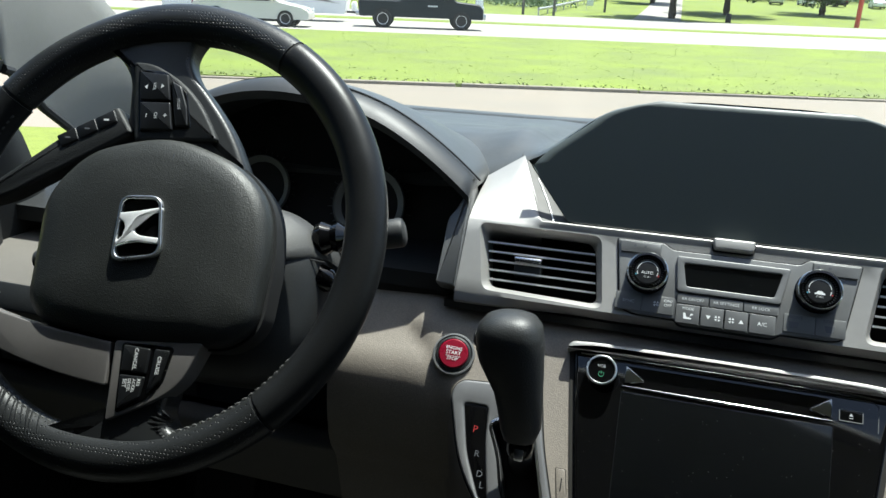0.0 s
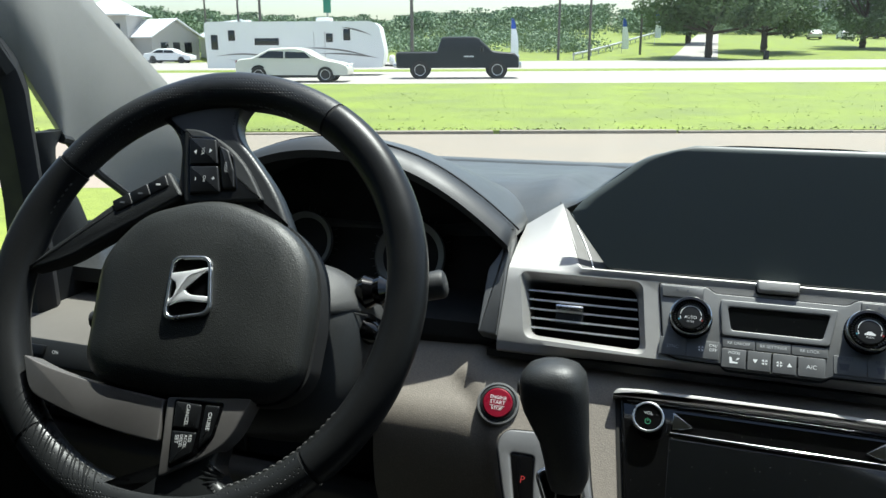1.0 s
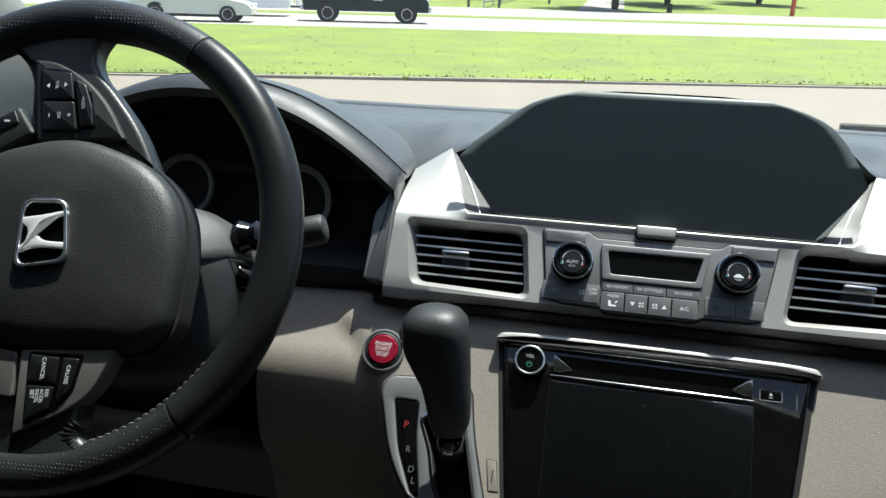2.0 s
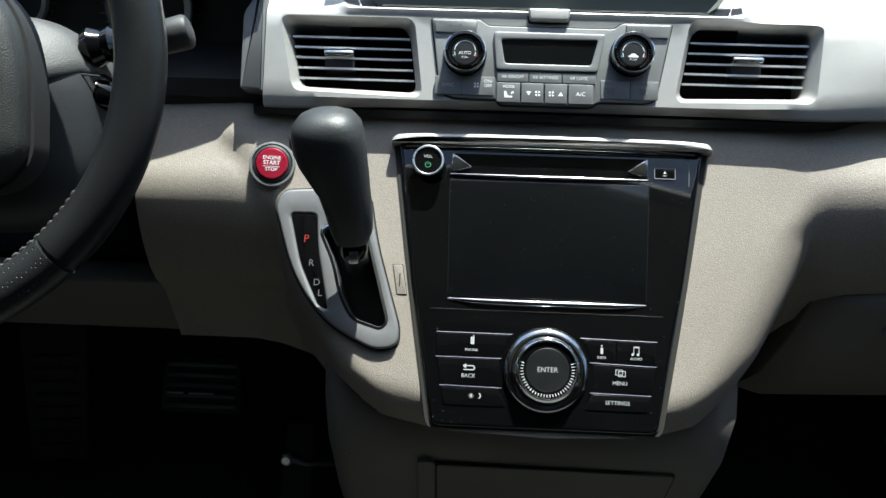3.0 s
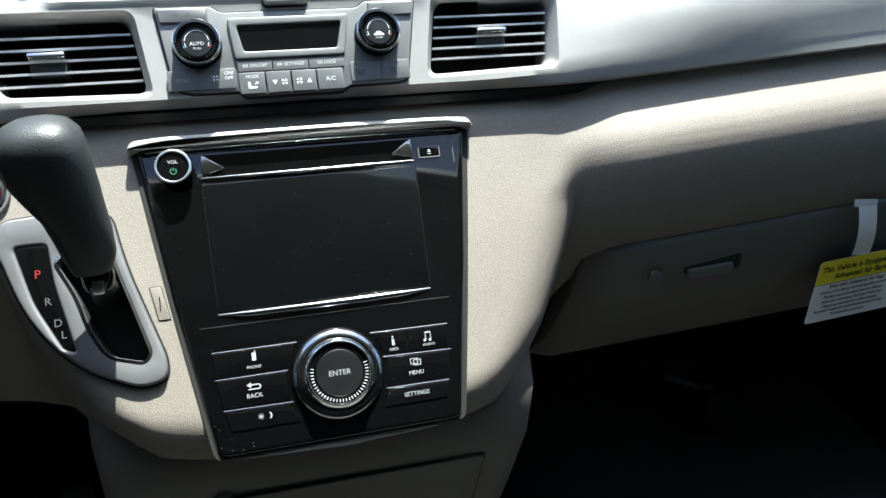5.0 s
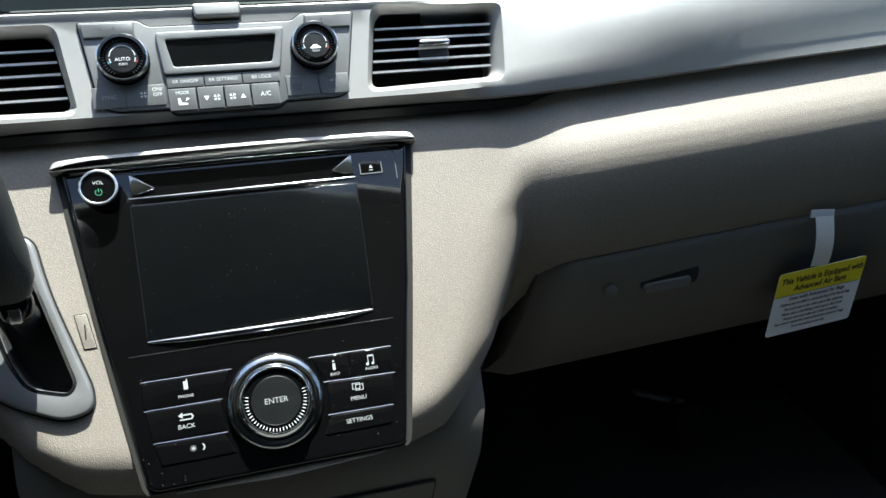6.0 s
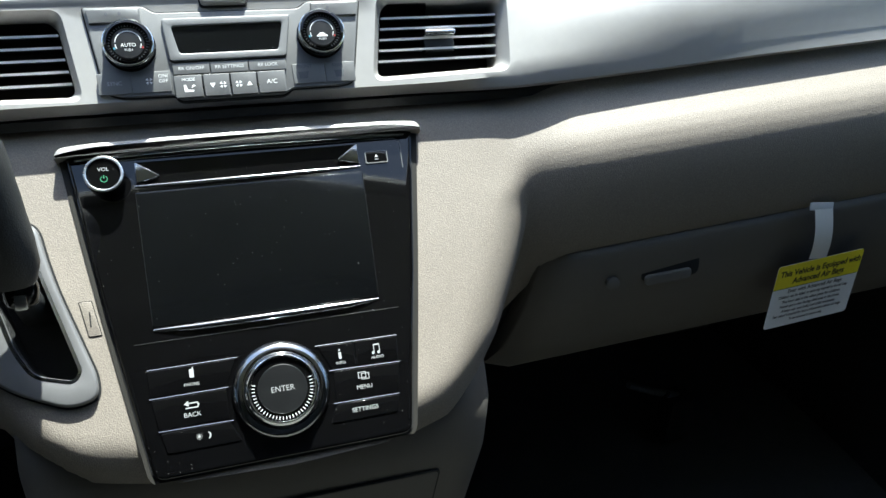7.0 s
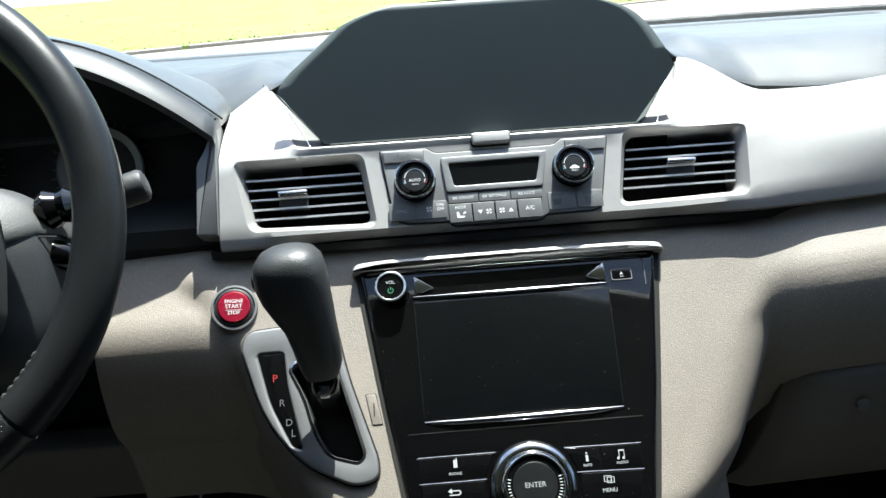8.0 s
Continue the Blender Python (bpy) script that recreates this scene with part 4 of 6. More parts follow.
part("inner_ring", lathe([(0.0176, 0.002), (0.0176, 0.0052), (0.0155, 0.0062), (0.015, 0.004), (0.0, 0.004)], 44), DARK, starter)
part("cap", lathe([(0.0148, 0.003), (0.0148, 0.006), (0.0135, 0.0072), (0.0, 0.0076)], 44), RED, starter, "glossy red cap")
for text, y, size in (("ENGINE", 0.0052, 0.0047), ("START", 0.0005, 0.0052), ("STOP", -0.0056, 0.0047)):
    words("print", text, size, pose(0, y, 0.0078), WHITE_INK, starter)
part("print_line", box(-0.0078, 0.0078, -0.003, -0.0027, 0.0076, 0.0079), WHITE_INK, starter)

# ---- gear selector ----
gear = thing("gear_selector", "automatic gear selector with black leather knob and grey gate", "gear lever", at=STACK)
bez = rounded([(-0.2425, 0.1345), (-0.2, 0.1375), (-0.163, 0.1345), (-0.155, 0.09), (-0.1305, 0.012), (-0.131, -0.004), (-0.151, -0.0085), (-0.196, 0.013), (-0.2285, 0.055), (-0.2495, 0.12)], [0.014, 0.02, 0.012, 0.03, 0.01, 0.012, 0.014, 0.03, 0.03, 0.01], 6)
gate = rounded([(-0.205, 0.098), (-0.172, 0.115), (-0.166, 0.1), (-0.1425, 0.018), (-0.147, 0.012), (-0.172, 0.0195), (-0.1835, 0.04), (-0.1915, 0.07)], [0.006, 0.008, 0.02, 0.006, 0.006, 0.008, 0.01, 0.01], 5)
strip = rounded([(-0.2345, 0.1125), (-0.2105, 0.1125), (-0.2075, 0.08), (-0.195, 0.026), (-0.2035, 0.0285), (-0.2225, 0.067)], [0.005, 0.004, 0.01, 0.003, 0.006, 0.01], 5)
part("gate_plate", plate(bez, [gate, strip], -0.006, 0.006, 0.0025), SHADOW_SILVER, gear, "satin grey gate plate")
part("plate_shadow_gap", plate(grown(bez, 0.0015), [gate, strip], -0.008, 0.001), DEEP, gear)
cutter = part("cutter", prism(grown(gate, 0.0004), -0.06, 0.03), DEEP)
cutter.matrix_world = STACK
bpy.context.view_layer.update()
carve(padded_panel, [cutter])
part("gate_wall", loft([[(x, y, 0.0055) for x, y in grown(gate, 0.0006)], [(x, y, -0.03) for x, y in gate]][::-1], False), DEEP, gear)
part("gate_floor", prism(gate, -0.034, -0.028), DEEP, gear)
part("gate_lip", loft([[(x, y, 0.004) for x, y in grown(gate, 0.0002)], [(x, y, 0.0068) for x, y in grown(gate, 0.0004)], [(x, y, 0.0062) for x, y in grown(gate, 0.0028)]], False), SATIN, gear)
ind = part("indicator_strip", prism(grown(strip, -0.0002), -0.002, 0.0045, 0.0008), PIANO, gear, "black strip with the gear letters")
for text, x, y, mat in (("P", -0.2185, 0.0895, RED_INK), ("R", -0.2125, 0.0675, DIM_INK), ("D", -0.2065, 0.05, DIM_INK), ("L", -0.203, 0.0405, DIM_INK)):
    words("print", text, 0.0095 if text == "P" else 0.0085, pose(x, y, 0.0047), mat, ind)
part("shift_boot", lathe([(0.016, 0.0), (0.013, 0.02), (0.0095, 0.045), (0.009, 0.06)], 20), DARK, gear, at=pose(-0.172, 0.0735, -0.033, 0, 0, 0))
part("collar", lathe([(0.0105, -0.006), (0.0118, -0.003), (0.0118, 0.006), (0.0108, 0.010)], 28), PIANO, gear, at=pose(-0.171, 0.0765, 0.0265, -52, 6, 0))
part("collar_clip", box(-0.004, 0.004, -0.0128, -0.0105, -0.006, 0.006, 0.001), SATIN, gear, at=pose(-0.171, 0.0765, 0.0265, -52, 6, 0))
kn = []
for s_, w, d_, dx in ((0.0, 0.0145, 0.014, 0.0), (0.01, 0.0178, 0.018, 0.0005), (0.03, 0.0198, 0.021, -0.0005), (0.046, 0.0212, 0.023, -0.0025), (0.06, 0.0248, 0.025, -0.006), (0.072, 0.0275, 0.0262, -0.009), (0.084, 0.0292, 0.0274, -0.0105), (0.095, 0.0290, 0.0271, -0.011), (0.104, 0.0275, 0.0255, -0.011), (0.111, 0.022, 0.0205, -0.0105), (0.1145, 0.0145, 0.0135, -0.0105), (0.116, 0.006, 0.006, -0.0105)):
    kn.append([(dx + math.copysign(abs(math.cos(a)) ** 0.8, math.cos(a)) * w, math.copysign(abs(math.sin(a)) ** 0.8, math.sin(a)) * d_, s_) for a in span(0, 2 * math.pi * 31 / 32, 31)])
knob_axis = (STACK.to_3x3() @ Vector((-0.055, 0.78, 0.62))).normalized()
kx = Vector((1, 0, 0))
ky = knob_axis.cross(kx).normalized()
kx = ky.cross(knob_axis)
km = Matrix((kx, ky, knob_axis)).transposed().to_4x4()
km.translation = STACK @ Vector((-0.171, 0.084, 0.0405))
knob = part("knob", loft(kn), KNOB_LEATHER, gear, "black leather-wrapped knob", at=STACK.inverted() @ km, angle=60)
part("release_button", lathe([(0.0075, 0.0), (0.0075, 0.003), (0.0055, 0.0045), (0.0, 0.0048)], 20), DARK, knob, at=pose(-0.0385, 0.004, 0.088, 0, -90, 0))
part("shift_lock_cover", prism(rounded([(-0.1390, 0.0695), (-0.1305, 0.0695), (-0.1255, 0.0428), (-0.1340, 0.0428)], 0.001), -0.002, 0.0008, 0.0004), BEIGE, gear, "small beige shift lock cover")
part("cover_gap", prism(rounded([(-0.1396, 0.0701), (-0.13, 0.0701), (-0.1248, 0.0422), (-0.1346, 0.0422)], 0.001), -0.002, 0.0003), DEEP, gear)
part("shift_lock_slot", box(-0.1327, -0.1317, 0.05, 0.0615, 0.0004, 0.0011), DEEP, gear)

# ---- glove box ----
glove = thing("glove_box", "closed beige glove box door in the dashboard's shade", "glove box")


def glove_face(x, v):
    d = x - 0.27
    y = lerp_list([0, 0.04, 0.1, 0.35, 0.6, 0.8, 1], [0.113, 0.1075, 0.1065, 0.113, 0.137, 0.17, 0.22], v)
    z = lerp_list([0, 0.04, 0.1, 0.35, 0.6, 0.8, 1], [0.9675, 0.9635, 0.953, 0.896, 0.826, 0.781, 0.756], v)
    side = 0.03 * max(0, 0.30 - x) / 0.03
    return (x - 0.035 * v, y - 0.09 * d + side * 0.6, z + 0.125 * d)


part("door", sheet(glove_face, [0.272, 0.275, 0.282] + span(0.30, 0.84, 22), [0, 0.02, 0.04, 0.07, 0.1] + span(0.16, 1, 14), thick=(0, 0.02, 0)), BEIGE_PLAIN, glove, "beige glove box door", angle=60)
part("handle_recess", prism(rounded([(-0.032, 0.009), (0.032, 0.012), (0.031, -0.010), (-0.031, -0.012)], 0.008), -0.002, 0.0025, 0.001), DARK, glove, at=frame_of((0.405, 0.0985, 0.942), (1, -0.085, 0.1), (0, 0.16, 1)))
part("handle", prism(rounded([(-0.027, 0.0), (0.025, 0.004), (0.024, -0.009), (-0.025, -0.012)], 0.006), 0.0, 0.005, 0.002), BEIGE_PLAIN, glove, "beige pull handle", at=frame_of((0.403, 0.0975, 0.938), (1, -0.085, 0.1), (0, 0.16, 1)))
part("lock", lathe([(0.007, 0), (0.007, 0.004), (0.005, 0.0052), (0, 0.005)], 20), BEIGE_PLAIN, glove, at=frame_of((0.342, 0.102, 0.932), (1, -0.085, 0.1), (0, 0.16, 1)))
part("under_panel", sheet(lambda x, v: (x, 0.19 + 0.2 * v, 0.80 - 0.12 * v + 0.1 * (x - 0.3)), span(0.2, 0.88, 6), span(0, 1, 4), thick=(0, 0, -0.01)), DARK, dashboard)
bracket = thing("seat_wiring_bracket", "small metal bracket in the dark passenger footwell", "bracket", at=Matrix.Translation((0.58, 0.33, 0.45)))
part("arm", tube([(-0.02, 0, 0.11), (0.03, 0, 0.085), (0.08, 0.0, 0.065)], 0.006, 8), STEEL, bracket)
part("foot", box(0.06, 0.1, -0.02, 0.02, -0.02, 0.07, 0.004), DARK, bracket)

# ---- hanging warning tag ----
TAG = frame_of((0.572, 0.068, 0.9073), (0.099, 0.0, 0.0205), (-0.005, 0.004, 0.0785))
tag = thing("warning_tag", "yellow and white air bag warning tag hanging from the glove box", "warning tag", at=TAG)
w2, h2 = 0.0505, 0.0393
tag_outline = [(x + 0.12 * y, y) for x, y in rounded([(-w2, -h2), (w2, -h2), (w2, h2), (-w2, h2)], 0.004)]
part("card", prism(tag_outline, -0.0005, 0.0, 0), CARD, tag, "white card")
part("yellow_field", prism([(x + 0.12 * y, y) for x, y in rounded([(-w2, 0.0105), (w2, 0.0105), (w2, h2), (-w2, h2)], [0.0003, 0.0003, 0.004, 0.004])], 0.0, 0.0002), YELLOW, tag, "yellow upper field")
part("rule", box(-w2 - 0.0005, w2 - 0.0008, 0.0102, 0.0107, 0.0, 0.0003), BLACK_INK, tag)
for text, y, size in (("This Vehicle is Equipped with", 0.0285, 0.0098), ("Advanced Air Bags", 0.0182, 0.0098)):
    words("print", text, size, pose(0.16 * y, y, 0.0003), BLACK_INK, tag, shear=0.2, squeeze=0.82, bold=0.00022)
for text, y, size, sq in (("Even with Advanced Air Bags", 0.0058, 0.0066, 0.8), ("Children can be killed or seriously injured by the air bag.", -0.001, 0.0048, 0.72), ("The back seat is the safest place for children.", -0.0075, 0.0048, 0.78), ("Never put a rear-facing child seat in the front.", -0.0135, 0.0048, 0.78), ("Always use seat belts and child restraints.", -0.0195, 0.0048, 0.78), ("See owner's manual for more information about air bags.", -0.0252, 0.0048, 0.72), ("To be removed by owner only.", -0.0315, 0.0044, 0.7)):
    words("print", text, size, pose(0.16 * y, y, 0.0002), BLACK_INK, tag, shear=0.15, squeeze=sq * 1.04, bold=0.00006)
part("strap", sheet(lambda u, v: TAG.inverted() @ Vector((0.550 + 0.0205 * u + 0.0085 * v, 0.0705 - 0.0045 * math.sin(math.pi * v), 1.006 - 0.060 * v + 0.001 * u)), span(0, 1, 3), span(0, 1, 10), thick=(0, 0, -0.0004)), CARD, tag, "white paper strap")
part("clear_tape", box(-0.0125, 0.0125, -0.001, 0.007, -0.0012, 0.0004, 0.0002), GREY_INK, tag, at=TAG.inverted() @ frame_of((0.560, 0.0735, 1.005), (0.021, -0.001, -0.002), (0, 0.3, 1)))

# ---- steering wheel, turned about a quarter to the right ----
wheel = thing("steering_wheel", "black leather steering wheel turned sideways with grey spoke trims", "steering wheel", at=WHEEL)
RIM = 0.178


def rim_arc(a0, a1, n, fat=1.0):
    loops = []
    for a in span(radians(a0), radians(a1), n):
        c, s_ = math.cos(a), math.sin(a)
        # thumb swellings beside the spokes
        swell = 1.0 + 0.10 * sum(math.exp(-((((math.degrees(a) - m + 180) % 360) - 180) / 16) ** 2) for m in (95, 172, 205, 268))
        loop = []
        for k in range(20):
            b = 2 * math.pi * k / 20
            r = 0.0148 * swell * fat
            rad, h = RIM + r * 1.12 * math.cos(b), r * 1.0 * math.sin(b)
            loop.append((rad * c, rad * s_, h))
        loops.append(loop)
    return loft(loops)


for a0, a1, mat, text in ((-46.5, 57.5, LEATHER, "smooth black leather grip"), (145.5, 227.5, LEATHER, "smooth black leather grip")):
    part("grip", rim_arc(a0, a1, 44), mat, wheel, text, angle=70)

PERF = bpy.data.materials.new("perforated_leather")
PERF.use_nodes = True
pn, pl_ = PERF.node_tree.nodes, PERF.node_tree.links.new
pb = pn["Principled BSDF"]
pb.inputs["Roughness"].default_value = 0.4
pb.inputs["Specular IOR Level"].default_value = 0.45
co_ = pn.new("ShaderNodeTexCoord")
vo = pn.new("ShaderNodeTexVoronoi")
vo.inputs["Scale"].default_value, vo.inputs["Randomness"].default_value = 340, 0.1
pl_(co_.outputs["Object"], vo.inputs["Vector"])
mr = pn.new("ShaderNodeMapRange")
mr.inputs["From Min"].default_value, mr.inputs["From Max"].default_value = 0.16, 0.26
pl_(vo.outputs["Distance"], mr.inputs["Value"])
mx_ = pn.new("ShaderNodeMix")
mx_.data_type = "RGBA"
mx_.inputs[6].default_value, mx_.inputs[7].default_value = (0.003, 0.003, 0.003, 1), (0.015, 0.016, 0.0165, 1)
pl_(mr.outputs[0], mx_.inputs["Factor"])
pl_(mx_.outputs[2], pb.inputs["Base Color"])
bu = pn.new("ShaderNodeBump")
bu.inputs["Distance"].default_value, bu.inputs["Strength"].default_value = 0.0003, 1.0
pl_(mr.outputs[0], bu.inputs["Height"])
pl_(bu.outputs[0], pb.inputs["Normal"])
for a0, a1 in ((58.5, 144.5), (228.5, 312.5)):
    part("grip", rim_arc(a0, a1, 40, 0.985), PERF, wheel, "perforated black leather grip", angle=70)
for a0 in (58.0, 145.0, 228.0, 313.0):
    part("seam_ring", rim_arc(a0 - 0.5, a0 + 0.5, 2, 0.93), DEEP, wheel)
# stitches along the inner side of the rim
stitch = bmesh.new()
for a0, a1 in ((70, 100), (150, 228), (232, 262), (282, 330)):
    for i in range(int((a1 - a0) / 2.1)):
        a = radians(a0 + 2.1 * i)
        c, s_ = math.cos(a), math.sin(a)
        rr_, hh = RIM - 0.0142, 0.0062
        t1, t2 = Vector((-s_, c, 0)) * 0.0021, Vector((c, s_, 0)) * 0.0008
        p = Vector((rr_ * c, rr_ * s_, hh))
        tube([p - t1 - t2, p + Vector((-c, -s_, 0.4)) * 0.0008, p + t1 + t2], 0.0009, 6, bm=stitch)
tagged(part("stitching", stitch, THREAD, wheel), kind="stuff")


def slab(name, pts, z0, z1, bev, mat, radius, label="", dome=0.0):
    o = rounded(pts, radius, 6)
    bm = prism(o, z0, z1, bev)
    return part(name, bm, mat, wheel, label, angle=45)


slab("top_spoke", [(-0.056, 0.142), (-0.043, 0.124), (-0.036, 0.075), (0.075, 0.05), (0.055, 0.086), (0.026, 0.118), (0.011, 0.132), (0.004, 0.149), (0.012, 0.168), (0.03, 0.178), (-0.10, 0.168)], -0.014, 0.004, 0.005, PERF, [0.012, 0.01, 0.01, 0.006, 0.05, 0.02, 0.01, 0.012, 0.01, 0.01, 0.02], "perforated leather spoke")
slab("top_trim", [(-0.0405, 0.138), (-0.023, 0.1375), (0.0045, 0.1245), (0.027, 0.1045), (0.0475, 0.074), (-0.025, 0.068)], -0.004, 0.009, 0.003, DARK, [0.003, 0.01, 0.02, 0.03, 0.004, 0.004], "black switch surround")
slab("left_arm", [(-0.150, 0.018), (-0.128, 0.036), (-0.093, 0.0665), (-0.0465, 0.0985), (-0.028, 0.076), (-0.06, 0.055), (-0.1, 0.03), (-0.125, 0.013), (-0.165, 0.0)], -0.008, 0.008, 0.0035, DARK, [0.01, 0.02, 0.01, 0.004, 0.004, 0.02, 0.02, 0.02, 0.01], "black lower spoke arm")
slab("grey_arm", [(-0.138, -0.07), (-0.115, -0.078), (-0.07, -0.0865), (-0.002, -0.094), (0.0005, -0.1265), (-0.0397, -0.1222), (-0.0824, -0.113), (-0.124, -0.1)], -0.006, 0.014, 0.0012, TITAN, [0.004, 0.02, 0.02, 0.002, 0.003, 0.02, 0.02, 0.012], "warm grey spoke trim")
slab("switch_surround", [(0.0012, -0.092), (0.0715, -0.0865), (0.0596, -0.1184), (0.0416, -0.1335), (0.0065, -0.1515)], -0.006, 0.0145, 0.0012, TITAN, [0.003, 0.004, 0.03, 0.02, 0.003], "warm grey switch surround")
slab("bottom_spoke", [(0.002, -0.12), (0.050, -0.12), (0.046, -0.138), (0.053, -0.151), (0.078, -0.158), (0.09, -0.168), (0.06, -0.182), (-0.07, -0.177), (-0.055, -0.167), (-0.022, -0.161), (0.0, -0.147)], -0.016, 0.0105, 0.007, PERF, [0.01, 0.01, 0.01, 0.012, 0.01, 0.01, 0.01, 0.01, 0.01, 0.02, 0.01], "perforated leather spoke")
# pleats where the leather is drawn round the lower spoke
pleats = bmesh.new()
for a0 in span(206, 250, 30):
    a = radians(a0 + 0.5 * math.sin(3 * a0))
    sec = [(RIM + 0.0168 * math.cos(b), 0.0152 * math.sin(b)) for b in span(radians(172), radians(100 + 12 * math.sin(5 * a0)), 5)]
    tube([(q * math.cos(a + 0.02 * k), q * math.sin(a + 0.02 * k), h) for k, (q, h) in enumerate(sec)], [0.0003, 0.0007, 0.0008, 0.0007, 0.0005, 0.0002], 6, bm=pleats)
for i in range(11):
    a = radians(140 + 14 * i)
    c, s_ = math.cos(a), math.sin(a)
    reach = 0.016 + 0.005 * math.sin(7 * i)
    tube([(0.0585 + q * c, -0.1475 + q * s_, h) for q, h in ((0.005, 0.002), (0.008, 0.0075), (0.012, 0.0103), (reach, 0.0104))], [0.0006, 0.0013, 0.0011, 0.0003], 6, bm=pleats)
tagged(part("leather_pleats", pleats, LEATHER, wheel, "creased black leather"), kind="stuff")

# centre pad
hub_pts = rounded([(-0.0575, 0.0575), (0.01, 0.0765), (0.072, 0.055), (0.100, 0.028), (0.109, -0.012), (0.107, -0.07), (0.088, -0.088), (0.016, -0.094), (-0.064, -0.087), (-0.082, -0.072), (-0.0845, -0.03), (-0.088, 0.018)], [0.02, 0.06, 0.02, 0.02, 0.03, 0.02, 0.02, 0.05, 0.02, 0.02, 0.03, 0.02], 6)
hub_c = (0.010, -0.008)
loops = []
for sc, z in ((0.95, -0.03), (0.995, -0.01), (1.0, 0.004), (0.99, 0.010), (0.965, 0.0145), (0.9, 0.0185), (0.75, 0.0215), (0.5, 0.0232), (0.2, 0.024)):
    loops.append([(hub_c[0] + (x - hub_c[0]) * sc, hub_c[1] + (y - hub_c[1]) * sc, z) for x, y in hub_pts])
part("airbag_cover", loft(loops), HUB, wheel, "black grained airbag cover", angle=60)
part("cover_gap", loft([[(hub_c[0] + (x - hub_c[0]) * sc, hub_c[1] + (y - hub_c[1]) * sc, z) for x, y in hub_pts] for sc, z in ((0.9, -0.032), (1.025, -0.02), (1.02, 0.001), (0.97, 0.0015))]), DEEP, wheel)
part("back_shell", loft([[(hub_c[0] + (x - hub_c[0]) * sc, hub_c[1] + (y - hub_c[1]) * sc, z) for x, y in hub_pts] for sc, z in ((0.6, -0.06), (0.85, -0.05), (0.95, -0.025), (0.9, -0.02))]), DARK, wheel)

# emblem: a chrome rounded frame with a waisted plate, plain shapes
em = part("emblem", plate(rounded([(-0.0175, 0.0255), (0.0165, 0.0245), (0.0215, -0.023), (-0.0195, -0.0275)], [0.009, 0.009, 0.01, 0.01], 6), [rounded([(-0.0152, 0.0228), (0.0142, 0.022), (0.0188, -0.0205), (-0.017, -0.0246)], [0.0075, 0.0075, 0.0085, 0.0085], 6)], 0.022, 0.0275, 0.0008), BRIGHT, wheel, "chrome emblem frame", at=pose(0.0072, -0.0062, 0, 0, 0, 5))
part("emblem_field", prism(rounded([(-0.0155, 0.023), (0.0145, 0.022), (0.019, -0.021), (-0.0172, -0.025)], 0.006), 0.0215, 0.0246), PIANO, em)
plate_pts = [(-0.0165, 0.0112), (-0.0006, 0.0128), (0.0177, 0.0157), (0.0177, 0.0122), (0.0018, 0.0093), (-0.0024, 0.0061), (-0.0041, -0.0003), (-0.0021, -0.0048), (0.003, -0.007), (0.0174, -0.0086), (0.0168, -0.0131), (-0.0006, -0.0112), (-0.0094, -0.0122), (-0.0165, -0.015), (-0.0171, -0.0115), (-0.0124, -0.0074), (-0.0106, -0.001), (-0.0118, 0.0035), (-0.0165, 0.0067)]
# pale, mostly diffuse plate: the chrome's bright reflection is put into the colour
part("emblem_plate", prism(rounded(plate_pts, 0.0012, 3), 0.0240, 0.0274, 0.0008), SLAT_EDGE, em)
part("airbag_print", box(0.020, 0.0205, 0.050, 0.056, 0.0195, 0.0216), DIM_INK, wheel)
for yy in (0.048, 0.0445):
    part("airbag_print", box(0.0235, 0.0285, yy, yy + 0.0008, 0.0185, 0.0214), DIM_INK, wheel)


def switch(pts, text, at_, turn, size=0.0062, ink=WHITE_INK, mat=BUTTON, z=0.0115):
    k = part("switch", prism(rounded(pts, 0.0015), 0.004, z, 0.0012), mat, wheel, "black spoke switch")
    if text:
        words("print", text, size, pose(at_[0], at_[1], z + 0.0001, 0, 0, turn), ink, k)
    return k


k = switch([(-0.0313, 0.1283), (-0.0056, 0.1267), (0.0009, 0.1043), (-0.0255, 0.103)], "VOL", (-0.0152, 0.1155), -84, 0.0036, GREY_INK)
part("arrow_symbol", prism([(-0.0238, 0.1148), (-0.0212, 0.1128), (-0.0212, 0.1168)], 0.0115, 0.0117), GREY_INK, k)
part("arrow_symbol", prism([(-0.0066, 0.1162), (-0.0092, 0.1142), (-0.0092, 0.1182)], 0.0115, 0.0117), GREY_INK, k)
k = switch([(-0.0253, 0.1015), (0.0011, 0.1025), (0.0078, 0.0793), (-0.0197, 0.0773)], "CH", (-0.009, 0.0905), -84, 0.0038, GREY_INK)
part("plus_symbol", box(-0.0022, 0.001, 0.0907, 0.0913, 0.0115, 0.0117), GREY_INK, k)
part("plus_symbol", box(-0.0009, -0.0003, 0.0894, 0.0926, 0.0115, 0.0118), GREY_INK, k)
part("minus_symbol", box(-0.0172, -0.0166, 0.0885, 0.0915, 0.0115, 0.0117), GREY_INK, k)
switch([(-0.0019, 0.1217), (0.008, 0.117), (0.0165, 0.0995), (0.0205, 0.0835), (0.0098, 0.0824)], "MODE", (0.009, 0.1015), -78, 0.0034, SYNC_INK)
part("switch_panel", prism(rounded([(-0.0341, 0.1312), (-0.0089, 0.1301), (0.0131, 0.1129), (0.0231, 0.0815), (-0.0217, 0.0755)], 0.004), 0.006, 0.0096, 0.001), PIANO, wheel)
ux, uy = Vector((0.868, 0.497)), Vector((-0.497, 0.868))
